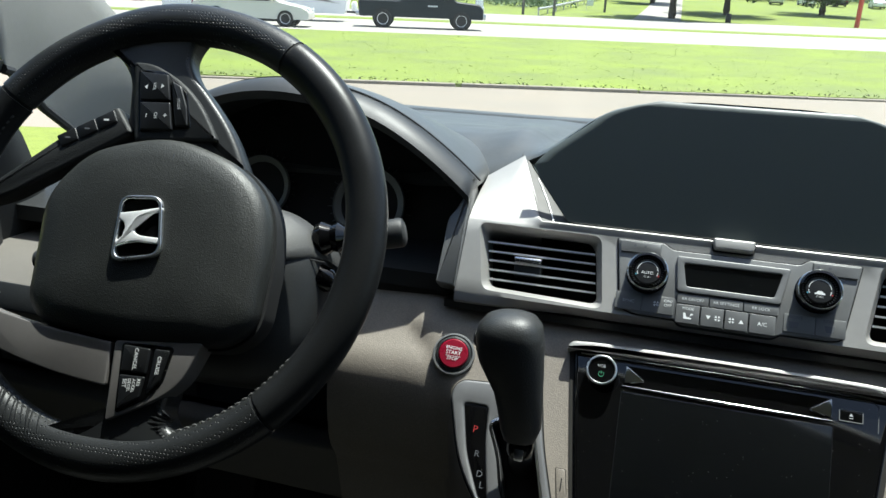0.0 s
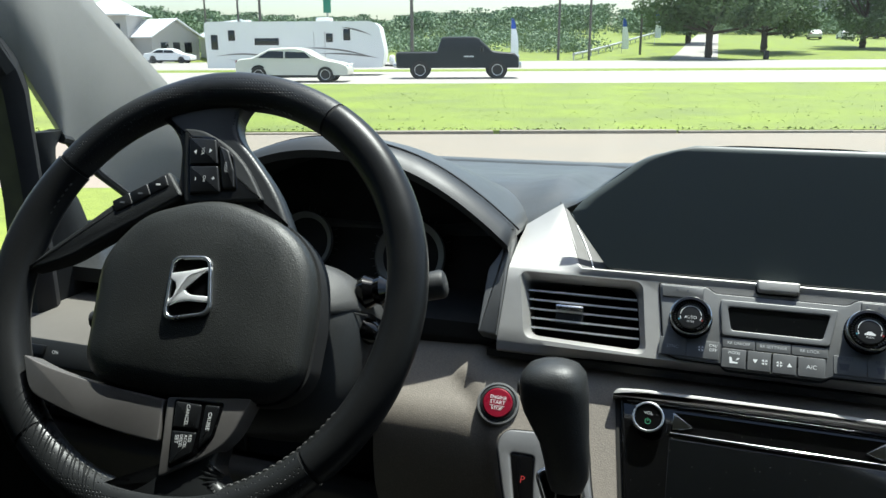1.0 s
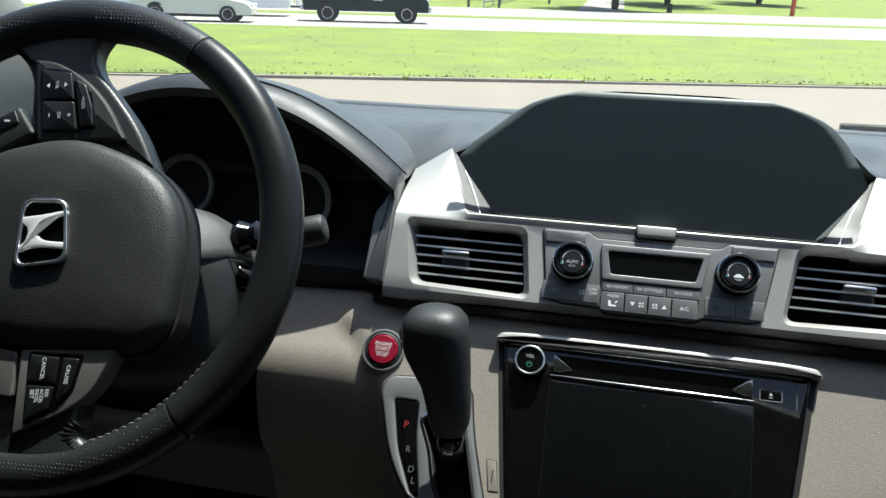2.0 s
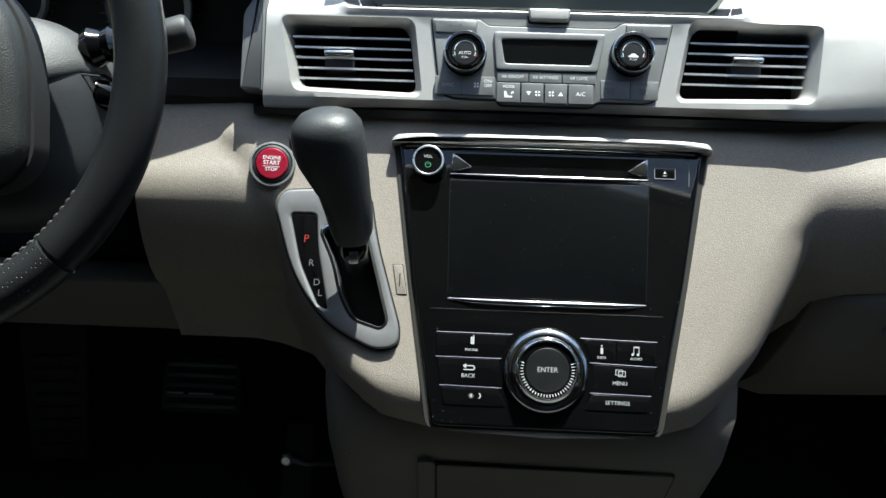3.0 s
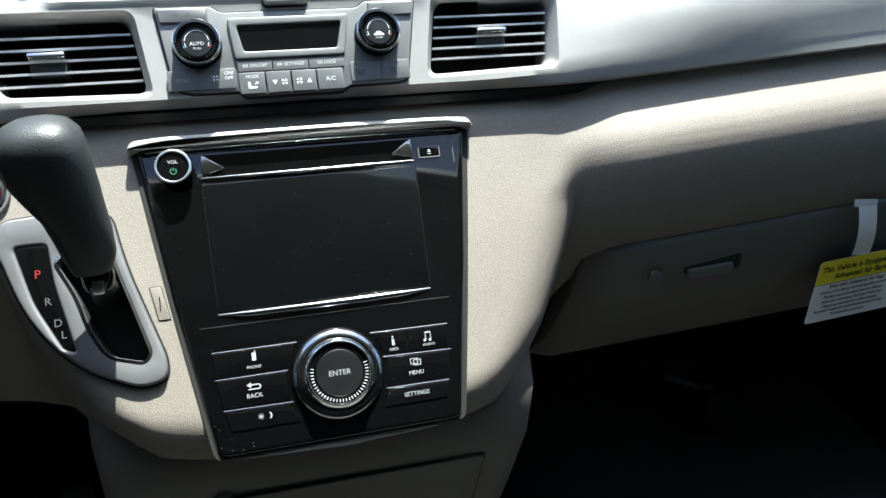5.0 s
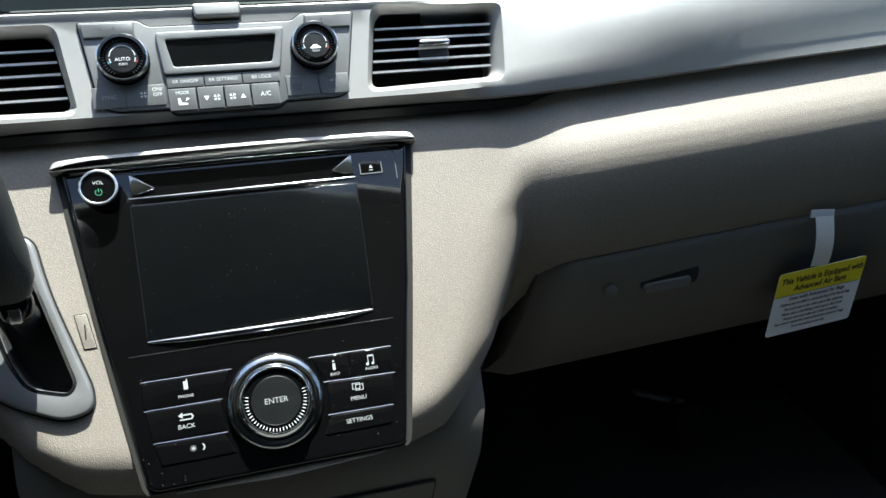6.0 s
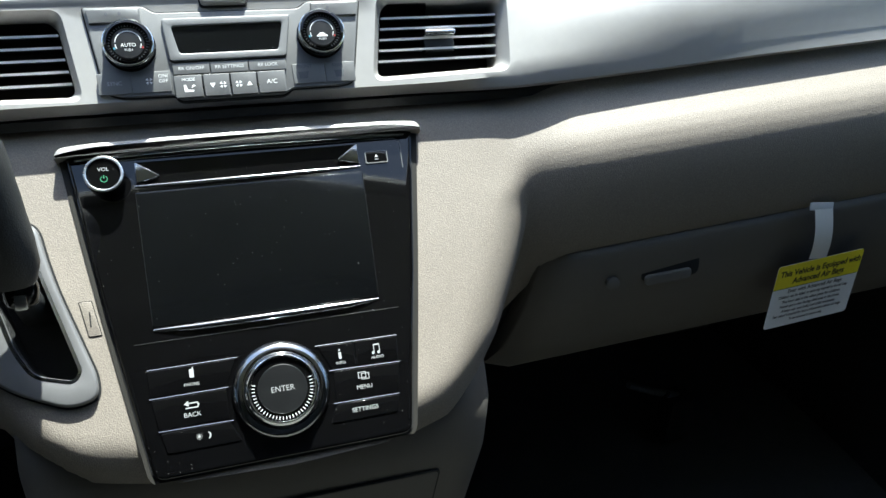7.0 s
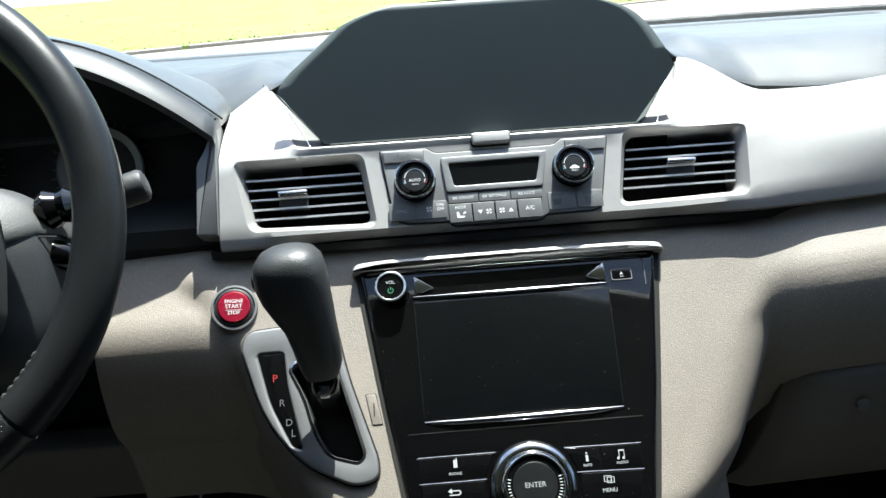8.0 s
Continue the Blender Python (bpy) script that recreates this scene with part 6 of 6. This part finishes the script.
road = tagged(part("road", sheet(lambda q, p: ROAD @ Vector((q, p, 0.0)), [-600, -100, 0, 100, 600], span(30.45, 47.05, 4), thick=(0, 0, -0.04)), ASPHALT), "sun-bleached grey highway lanes", "road", kind="structure")
road2 = tagged(part("road", sheet(lambda q, p: ROAD @ Vector((q, p, 0.0)), [-600, -100, 0, 100, 600], span(50.95, 82.45, 4), thick=(0, 0, -0.04)), ASPHALT), "sun-bleached grey highway lanes", "road", kind="structure")
for p, w in ((31.2, 0.15), (46.3, 0.15)):
    part("lane_line", sheet(lambda q, v: ROAD @ Vector((q, p + w * v, 0.006)), [-300, 0, 300], [0, 1], thick=(0, 0, -0.004)), WHITE_PAINT, road)
for i in range(24):
    part("lane_dash", sheet(lambda q, v: ROAD @ Vector((-110 + 9 * i + 3 * q, 38.7 + 0.14 * v, 0.006)), [0, 1], [0, 1], thick=(0, 0, -0.004)), WHITE_PAINT, road)
drive = tagged(part("side_road", sheet(lambda v, w: ROAD @ Vector((22.5 + 22 * v + (3.6 + 1.5 * (1 - v)) * w, 82.6 + 62 * v, 0.10 + rise(82.6 + 62 * v) + 0.25 * math.sin((22.5 + 22 * v) * 0.07) * smooth((62 * v - 12) / 40))), span(0, 1, 14), [0, 1], thick=(0, 0, -0.2)), ASPHALT), "pale side road climbing the rise", "road", kind="structure")
kerb = tagged(new("kerb"), "weathered concrete kerb with grass growing over it", "kerb", kind="structure")
kerb_meshes = []
for k in range(4):
    bm = box(-1.49, 1.49, 12.48 + 0.008 * k, 12.66, -0.04, 0.035 + 0.006 * (k % 3), 0.012)
    kerb_meshes.append(bm)
first = [part("kerb_stone", bm, KERB, kerb, at=ROAD @ Matrix.Translation((-40 + 3 * i, 0, 0))) for i, bm in enumerate(kerb_meshes)]
for i in range(4, 28):
    ob = new("kerb_stone", first[i % 4].data)
    ob.parent = kerb
    ob.matrix_local = ROAD @ pose(-40 + 3 * i, random.uniform(-0.02, 0.02), random.uniform(-0.01, 0.01), 0, 0, random.uniform(-0.3, 0.3))

rng = np.random.default_rng(5)


def flecks(name, centres, size, mat, kind="", up=0.0, parent=None, label="", category=""):
    """Many small leaf-like faces, one at each centre, turned at random."""
    n = len(centres)
    a = rng.normal(size=(n, 3))
    a[:, 2] += up * rng.random(n)
    a /= np.linalg.norm(a, axis=1)[:, None]
    b = np.cross(a, rng.normal(size=(n, 3)))
    b /= np.linalg.norm(b, axis=1)[:, None]
    s = size * (0.55 + 0.9 * rng.random((n, 1)))
    c = np.asarray(centres)
    v = np.concatenate([c - a * s, c + b * s * 0.55, c + a * s, c - b * s * 0.55], 1).reshape(-1, 3)
    me = bpy.data.meshes.new(name)
    me.from_pydata(v.tolist(), [], np.arange(4 * n).reshape(-1, 4).tolist())
    me.materials.append(mat)
    ob = new(name, me)
    if parent is not None:
        ob.parent = parent
    return tagged(ob, label, category, kind=kind)


# grass tufts of the verge
n = 16000
q = rng.uniform(-34, 34, n)
p = 12.7 + 17.5 * rng.random(n) ** 1.6
h = rng.uniform(0.008, 0.022, n) * (1 + 1.2 * (p < 13.0))
base = np.stack([q, p, np.full(n, 0.04)], 1)
side = np.stack([rng.normal(size=n), rng.normal(size=n), np.zeros(n)], 1) * 0.02
tip = base + np.stack([rng.normal(size=n) * 0.03, rng.normal(size=n) * 0.03, h], 1)
R3 = np.array(ROAD.to_3x3())
verts = np.concatenate([base - side, base + side, tip], 1).reshape(-1, 3) @ R3.T
me = bpy.data.meshes.new("grass")
me.from_pydata(verts.tolist(), [], np.arange(3 * n).reshape(-1, 3).tolist())
me.materials.append(BLADES)
tagged(new("grass", me), "short grass tufts on the verge", "grass", kind="stuff")
n = 900
q, p = rng.uniform(-34, 34, n), 12.66 + 0.28 * rng.random(n)
flecks("kerb_weeds", np.stack([q, p, 0.045 + 0.02 * rng.random(n)], 1) @ R3.T, 0.022, DRY, "stuff", label="dry weeds along the kerb", category="weeds")


# trees
def tree(q, p, height, spread, crown_base, seed, leaves=7000, leaf=0.34):
    r = np.random.default_rng(seed)
    z0 = ground_z(q, p)
    t = thing("tree", "broad dark green oak tree on the grass", "tree", at=ROAD @ Matrix.Translation((q, p, z0)), group="roadside oaks")
    part("trunk", tube([(0, 0, -0.2), (0.03, 0, 0.5), (0.0, 0.05, crown_base), (0.1, 0, crown_base + 0.35 * (height - crown_base)), (0, 0.1, height * 0.85)], [0.62, 0.45, 0.38, 0.25, 0.05], 12), BARK, t)
    blobs = []
    limbs = 11
    for i in range(limbs):
        a = 2 * math.pi * i / limbs + r.uniform(-0.3, 0.3)
        z1 = crown_base + (height - crown_base) * r.uniform(0.05, 0.75)
        reach = spread * r.uniform(0.55, 1.0) * math.sqrt(max(0.15, 1 - ((z1 - crown_base) / (height - crown_base)) ** 2))
        end = Vector((reach * math.cos(a), reach * math.sin(a), z1 + r.uniform(-0.4, 0.8)))
        part("limb", tube([(0, 0, crown_base * 0.8 + 0.25 * (z1 - crown_base)), end * 0.5 + Vector((0, 0, z1 * 0.12)), end], [0.2, 0.11, 0.03], 7), BARK, t)
        for k in (0.55, 0.8, 1.0):
            blobs.append((end * k + Vector((0, 0, (1 - k) * (z1 * 0.5))), spread * r.uniform(0.22, 0.36)))
    for i in range(9):
        blobs.append((Vector((r.normal() * spread * 0.3, r.normal() * spread * 0.3, crown_base + (height - crown_base) * r.uniform(0.3, 0.95))), spread * r.uniform(0.25, 0.4)))
    pts = []
    for c, rad in blobs:
        d = r.normal(size=(leaves // len(blobs), 3))
        d /= np.linalg.norm(d, axis=1)[:, None]
        d *= rad * (0.55 + 0.5 * r.random((len(d), 1)))
        d[:, 2] *= 0.72
        pts.append(np.array(c) + d)
    flecks("crown", np.concatenate(pts), leaf, LEAVES, parent=t, label="dense crown of small leaves")
    return t


tree(27.3, 85.0, 13.0, 7.2, 2.6, 3, 24000, 0.2)
tree(37.5, 96.0, 12.5, 6.0, 2.2, 4, 16000, 0.2)
tree(53.0, 103.0, 12.0, 6.0, 2.0, 6, 16000, 0.2)
tree(33.0, 112.0, 12.0, 5.0, 2.0, 9, 12000, 0.2)

# far woods
cl = []
for i in range(520):
    q0 = rng.uniform(-150, 130)
    p0 = rng.uniform(138, 185)
    z0 = ground_z(q0, p0)
    hgt = rng.uniform(2.2, 4.2) + 0.9 * math.sin(q0 * 0.05) + 0.01 * max(0, -q0)
    m = 430
    d = rng.normal(size=(m, 3)) * np.array([2.3, 2.3, 1.0])
    z = rng.random(m) ** 0.7 * hgt
    d[:, :2] *= (1.15 - 0.75 * z / hgt)[:, None]
    cl.append(np.stack([q0 + d[:, 0], p0 + d[:, 1], z0 + z], 1))
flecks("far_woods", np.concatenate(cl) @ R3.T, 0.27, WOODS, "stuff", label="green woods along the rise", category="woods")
cl = []
for i in range(150):
    q0, p0 = rng.uniform(-70, 18), rng.uniform(96, 132)
    d = rng.normal(size=(380, 3)) * np.array([1.5, 1.5, 0.6])
    cl.append(np.stack([q0 + d[:, 0], p0 + d[:, 1], ground_z(q0, p0) + np.abs(d[:, 2]) * 1.3], 1))
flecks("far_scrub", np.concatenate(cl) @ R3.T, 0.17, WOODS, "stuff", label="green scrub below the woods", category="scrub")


# vehicles on the road
def wheel_part(t, x, y, r, w):
    k = part("wheel", lathe([(r * 0.6, -w / 2), (r * 0.96, -w / 2), (r, -w / 2 + 0.03), (r, w / 2 - 0.03), (r * 0.96, w / 2), (r * 0.6, w / 2)], 28), TYRE, t, at=pose(x, y, r, 90, 0, 0))
    part("rim", lathe([(r * 0.64, -w / 2 - 0.01), (r * 0.64, w / 2 + 0.012), (r * 0.5, w / 2 - 0.02), (r * 0.12, w / 2 - 0.01), (0.0, w / 2)], 28), ALLOY, k)
    return k


def side_body(profile, width, tuck, name, mat, t, label=""):
    """A body from its side outline, drawn in towards the sides."""
    loops = []
    for y, sc in ((-width / 2, 0.94), (-width / 2 + 0.08, 0.99), (-width / 2 + 0.25, 1.0), (width / 2 - 0.25, 1.0), (width / 2 - 0.08, 0.99), (width / 2, 0.94)):
        cx = sum(p[0] for p in profile) / len(profile)
        loops.append([(cx + (x - cx) * (0.985 if sc < 0.95 else 1), y * (1 - tuck * max(0, z - 0.95)), 0.3 + (z - 0.3) * sc) for x, z in profile])
    return part(name, loft(loops), mat, t, label, angle=40)


def panes(t, side, polys, width, tuck):
    for poly in polys:
        for s in side:
            pts = [Vector((x, s * (width / 2 * (1 - tuck * max(0, z - 0.95)) + 0.004), z)) for x, z in poly]
            bm = bmesh.new()
            v1 = [bm.verts.new(p) for p in pts]
            v2 = [bm.verts.new(p + Vector((0, -s * 0.03, 0))) for p in pts]
            bm.faces.new(v1)
            bm.faces.new(v2[::-1])
            for i in range(len(pts)):
                bm.faces.new((v1[i - 1], v1[i], v2[i], v2[i - 1]))
            part("window", bm, TINT, t)


def sedan(m, mat, label):
    t = thing("car", label, "car", at=m)
    prof = rounded([(-2.4, 0.32), (-2.42, 0.75), (-2.3, 0.98), (-1.7, 1.03), (-0.95, 1.42), (0.15, 1.46), (0.6, 1.36), (1.25, 0.98), (2.15, 0.80), (2.42, 0.62), (2.40, 0.30)], 0.12, 4)
    side_body(prof, 1.85, 0.28, "body", mat, t)
    panes(t, (-1, 1), [[(-1.45, 1.03), (-0.9, 1.34), (-0.35, 1.37), (-0.35, 1.0)], [(-0.28, 1.0), (-0.28, 1.37), (0.15, 1.37), (0.52, 1.29), (0.95, 1.0)]], 1.80, 0.28)
    for x in (-1.42, 1.42):
        for y in (-0.86, 0.86):
            wheel_part(t, x, y, 0.33, 0.22)
            part("wheel_arch", prism(circle(0.385, 24), -0.02, 0.02), DEEP, t, at=pose(x, math.copysign(0.90, y), 0.35, 90, 0, 0))
    for y in (-0.62, 0.62):
        part("headlight", box(2.22, 2.40, y - 0.2, y + 0.2, 0.64, 0.76, 0.03), CARD, t)
        part("tail_light", box(-2.42, -2.32, y - 0.2, y + 0.2, 0.78, 0.92, 0.03), RED, t)
        part("door_mirror", box(0.82, 0.95, math.copysign(0.92, y) - 0.07, math.copysign(0.92, y) + 0.07, 0.98, 1.12, 0.03), mat, t)
    part("sill", box(-1.05, 1.05, -0.9, 0.9, 0.2, 0.33, 0.03), DARK, t)
    return t


def pickup(m, mat, label):
    t = thing("pickup_truck", label, "pickup truck", at=m)
    prof = rounded([(-2.85, 0.5), (-2.88, 1.12), (-2.8, 1.22), (-0.95, 1.22), (-0.75, 1.85), (-0.6, 1.90), (0.75, 1.90), (1.0, 1.84), (1.62, 1.26), (2.65, 1.16), (2.85, 1.0), (2.88, 0.5)], 0.08, 4)
    side_body(prof, 1.98, 0.16, "body", mat, t)
    part("bed", box(-2.75, -1.05, -0.8, 0.8, 1.0, 1.232), DEEP, t)
    panes(t, (-1, 1), [[(-0.75, 1.27), (-0.62, 1.78), (0.2, 1.8), (0.2, 1.27)], [(0.28, 1.27), (0.28, 1.8), (0.85, 1.77), (1.3, 1.27)]], 1.93, 0.16)
    for x in (-1.75, 1.85):
        for y in (-0.9, 0.9):
            wheel_part(t, x, y, 0.4, 0.26)
            part("wheel_arch", prism(circle(0.47, 24), -0.02, 0.02), DEEP, t, at=pose(x, math.copysign(0.965, y), 0.43, 90, 0, 0))
    for y in (-0.72, 0.72):
        part("headlight", box(2.72, 2.87, y - 0.2, y + 0.2, 0.86, 1.06, 0.03), CARD, t)
        part("tail_light", box(-2.89, -2.8, y - 0.1, y + 0.1, 0.85, 1.15, 0.02), RED, t)
        part("door_mirror", box(1.05, 1.2, math.copysign(1.08, y) - 0.1, math.copysign(1.08, y) + 0.1, 1.22, 1.45, 0.03), mat, t)
    part("bumper", box(2.75, 2.98, -0.95, 0.95, 0.48, 0.75, 0.05), STEEL, t)
    part("grille", box(2.8, 2.91, -0.5, 0.5, 0.78, 1.08, 0.04), STEEL, t)
    part("rear_bumper", box(-3.0, -2.8, -0.9, 0.9, 0.5, 0.68, 0.04), STEEL, t)
    part("door_badge", box(0.3, 0.75, -1.003, -0.99, 0.98, 1.04), GREY_INK, t)
    return t


pickup(ROAD @ pose(-0.05, 37.0, 0.002), NAVY, "dark blue pickup truck on the highway")
sedan(ROAD @ pose(-7.1, 33.6, 0.002), PEARL, "pearl white saloon car on the highway")

trailer = thing("travel_trailer", "long white travel trailer with grey swoosh graphics", "travel trailer", at=ROAD @ pose(-8.5, 42.2, 0.002) @ Matrix.Diagonal((0.92, 1, 0.9, 1)))
prof = rounded([(-5.2, 0.45), (-5.25, 2.95), (-5.1, 3.08), (4.3, 3.08), (4.75, 2.85), (5.05, 1.3), (4.9, 0.45)], [0.05, 0.1, 0.1, 0.2, 0.4, 0.3, 0.05], 5)
part("body", loft([[(x, y, z) for x, z in prof] for y in (-1.22, 1.22)]), WHITE_PAINT, trailer, angle=40)
part("roof_vent", box(1.0, 1.9, -0.4, 0.4, 3.08, 3.32, 0.08), WHITE_PAINT, trailer)
part("roof_vent", box(-3.4, -2.9, -0.3, 0.3, 3.08, 3.2, 0.05), WHITE_PAINT, trailer)
part("rear_ladder", tube([(-5.3, -0.5, 0.9), (-5.32, -0.5, 3.2), (-5.0, -0.5, 3.25)], 0.03, 6), STEEL, trailer)


def trailer_window(x0, x1, z0, z1):
    wdw = part("window", box(x0, x1, -1.236, -1.2, z0, z1, 0.02), DARK, trailer)
    part("pane", box(x0 + 0.06, x1 - 0.06, -1.242, -1.22, z0 + 0.06, z1 - 0.06, 0.01), TINT, wdw)


for w in ((-4.9, -4.5, 1.5, 2.35), (-3.9, -3.5, 2.0, 2.6), (-2.4, -1.0, 1.75, 2.15), (1.7, 2.1, 1.9, 2.4), (2.7, 3.1, 2.0, 2.65)):
    trailer_window(*w)
part("door", box(1.0, 1.02, -1.232, -1.2, 0.6, 2.5), STRIPE, trailer)
part("door", box(1.63, 1.65, -1.232, -1.2, 0.6, 2.5), STRIPE, trailer)
for k, (x0, z0, x1, z1, b) in enumerate(((-4.6, 1.15, -1.0, 0.95, 0.25), (-3.9, 0.95, 0.3, 1.3, -0.2), (0.4, 1.6, 4.4, 1.05, 0.2), (1.2, 1.25, 4.7, 1.0, 0.15), (2.6, 2.75, 4.3, 2.3, 0.12))):
    top = [(x0 + (x1 - x0) * t, z0 + (z1 - z0) * t + b * math.sin(math.pi * t)) for t in span(0, 1, 10)]
    low = [(x, z - 0.09 * math.sin(math.pi * i / 10) - 0.01) for i, (x, z) in enumerate(top)]
    part("swoosh", loft([[(x, y, z) for x, z in top + low[::-1]] for y in (-1.228, -1.215)]), STRIPE, trailer)
for x in (-1.0, -0.1):
    for y in (-1.05, 1.05):
        wheel_part(trailer, x, y, 0.36, 0.22)
part("hitch", tube([(4.9, 0, 0.55), (6.2, 0, 0.5)], 0.06, 8), DARK, trailer)
part("propane_tank", lathe([(0.15, 0), (0.17, 0.1), (0.17, 0.45), (0.1, 0.55)], 16), WHITE_PAINT, trailer, at=pose(5.35, 0, 0.6))

# parked cars on the rise
colours = (PEARL, WHITE_PAINT, NAVY, WHITE_PAINT, ALLOY, WHITE_PAINT, NAVY)
for i in range(7):
    q0, p0 = 58 + 5.6 * i, 128 + (i % 3) * 1.2
    c = sedan(ROAD @ pose(q0, p0, ground_z(q0, p0) + 0.03, 0, 0, 70 + 8 * (i % 3)), colours[i], "parked car in a distant lot on the rise")
    tagged(c, group="distant parked cars")
sedan(ROAD @ pose(-29.0, 79.0, 0.01), WHITE_PAINT, "white car crossing beside the tin-roofed house")


def gabled(q, p, w, d, eave, ridge, label, turn=0, name="house"):
    t = thing(name, label, "building", at=ROAD @ pose(q, p, ground_z(q, p) - 0.05, 0, 0, turn))
    part("wall", loft([[(x, y, z) for x, z in ((-w / 2, 0), (w / 2, 0), (w / 2, eave), (0, ridge - 0.1), (-w / 2, eave))] for y in (0, d)]), SIDING, t)
    for s in (-1, 1):
        r_ = part("roof", sheet(lambda u, v: (s * (w / 2 + 0.35) * (1 - u), -0.4 + (d + 0.8) * v, eave - 0.15 + (ridge - eave + 0.2) * u), [0, 1], [0, 1], thick=(0, 0, 0.12)), TIN, t)
        for k in range(9):
            part("roof_rib", tube([(s * (w / 2 + 0.33), -0.38 + (d + 0.76) * k / 8, eave + 0.0), (0, -0.38 + (d + 0.76) * k / 8, ridge + 0.19)], 0.03, 4), TIN, r_)
    for x in (-w / 4, w / 4):
        part("window", box(x - 0.5, x + 0.5, -0.05, 0.1, 1.0, 2.1, 0.02), TINT, t)
    part("door", box(-0.45, 0.45, -0.06, 0.1, 0.05, 2.1, 0.02), DARK, t)
    return t


gabled(-30.0, 84, 6.5, 9, 2.7, 4.4, "grey house with a white tin roof", 62)
gabled(-23.5, 86, 5.5, 8, 2.6, 4.2, "grey house with a white tin roof", 30)
pavilion = thing("pavilion", "grey pavilion with a white pyramid roof", "building", at=ROAD @ Matrix.Translation((-36.5, 84, 0)))
part("wall", box(-2.3, 2.3, -2.3, 2.3, 0, 4.9, 0.03), SIDING, pavilion)
part("roof", loft([[(x * s_, y * s_, z) for x, y in ((-3, -3), (3, -3), (3, 3), (-3, 3))] for s_, z in ((1, 4.8), (1, 4.95), (0.05, 6.7))]), TIN, pavilion)
for x in (-1.1, 1.1):
    part("window", box(x - 0.5, x + 0.5, -2.36, -2.2, 2.9, 4.0, 0.03), TINT, pavilion)
store = thing("warehouse", "long pale warehouse on the rise behind the trees", "building", at=ROAD @ Matrix.Translation((98, 172, 5.0)))
part("wall", box(-32, 40, 0, 20, 0, 7.5, 0.05), SIDING, store)
part("roof", box(-32.5, 40.5, -0.5, 20.5, 7.5, 8.0, 0.05), TIN, store)
for i in range(7):
    part("window", box(-28 + 9 * i, -24 + 9 * i, -0.08, 0.1, 1.5, 4.0, 0.03), TINT, store)

for q, p, r, hgt in ((-4.6, 60 + 23, 0.17, 14), (11.0, 84, 0.13, 13), (14.3, 84, 0.13, 13), (21.6, 92, 0.13, 13), (-26.5, 83.5, 0.10, 11), (-23.0, 83.5, 0.11, 11), (-20.6, 83.2, 0.14, 13)):
    pole = thing("utility_pole", "tall weathered wooden utility pole", "utility pole", at=ROAD @ Matrix.Translation((q, p, ground_z(q, p) - 0.3)), group="roadside poles")
    part("post", tube([(0, 0, 0), (0, 0, hgt * 0.5), (0, 0, hgt)], [r * 1.15, r, r * 0.8], 10), POLE, pole)
    part("crossarm", box(-1.1, 1.1, -0.06, 0.06, hgt - 0.8, hgt - 0.65, 0.01), POLE, pole)

for q, p, z0, z1 in ((6.3, 83.6, 0.6, 4.4), (20.6, 95.5, 1.1, 4.8), (28.2, 110, 2.6, 6.2)):
    flag = thing("banner_flag", "tall white feather banner with a blue top", "banner", at=ROAD @ Matrix.Translation((q, p, ground_z(q, p) - 0.05)), group="feather banners")
    gz = ground_z(q, p)
    z0, z1 = max(0.5, z0 - gz), z1 - gz
    part("pole", tube([(-0.42, 0, 0), (-0.42, 0, z1 - 0.3), (-0.2, 0, z1 + 0.02)], 0.025, 6), STEEL, flag)
    part("cloth", sheet(lambda u, v: (-0.4 + 0.8 * u * (1 - 0.35 * v ** 3), 0.05 * math.sin(5 * v + 3 * u), z0 + (z1 - z0) * 0.72 * v), span(0, 1, 4), span(0, 1, 10), thick=(0, 0.01, 0)), BANNER, flag)
    part("cloth_top", sheet(lambda u, v: (-0.4 + 0.8 * u * (1 - 0.35 - 0.4 * v ** 2), 0.05 * math.sin(5 + 2 * v + 3 * u), z0 + (z1 - z0) * (0.72 + 0.28 * v)), span(0, 1, 4), span(0, 1, 5), thick=(0, 0.01, 0)), BANNER_BLUE, flag)

rail = thing("guard_rail", "galvanised steel guard rail beside the side road", "guard rail")
railpts = [(12.5 + 24.5 * v, 83.0 + 57 * v) for v in span(0, 1, 16)]
part("beam", tube([ROAD @ Vector((q, p, ground_z(q, p) + 0.62)) for q, p in railpts], 0.15, 8, flat=1.0), GALV, rail)
for q, p in railpts:
    part("post", box(-0.06, 0.06, -0.06, 0.06, -0.1, 0.62), GALV, rail, at=ROAD @ Matrix.Translation((q, p, ground_z(q, p))))
sign = thing("road_sign", "tall green roadside sign on a steel post", "sign", at=ROAD @ Matrix.Translation((-13.5, 83.3, 0)))
part("panel", box(-0.4, 0.4, -0.05, 0.05, 5.0, 9.0, 0.02), SIGN_GREEN, sign)
part("post", tube([(0, 0.1, -0.2), (0, 0.1, 9)], 0.12, 8), STEEL, sign)
redpost = thing("red_post", "red-painted steel sign post", "sign post", at=ROAD @ Matrix.Translation((47.0, 83.4, 0)))
part("post", tube([(0, 0, -0.2), (0, 0, 9)], 0.25, 10), SIGN_RED, redpost)
pedestal = thing("utility_box", "small dark utility pedestal in the grass", "utility box", at=ROAD @ Matrix.Translation((33.0, 83.6, 0)))
part("case", box(-0.25, 0.25, -0.2, 0.2, 0, 0.95, 0.04), DARK, pedestal)
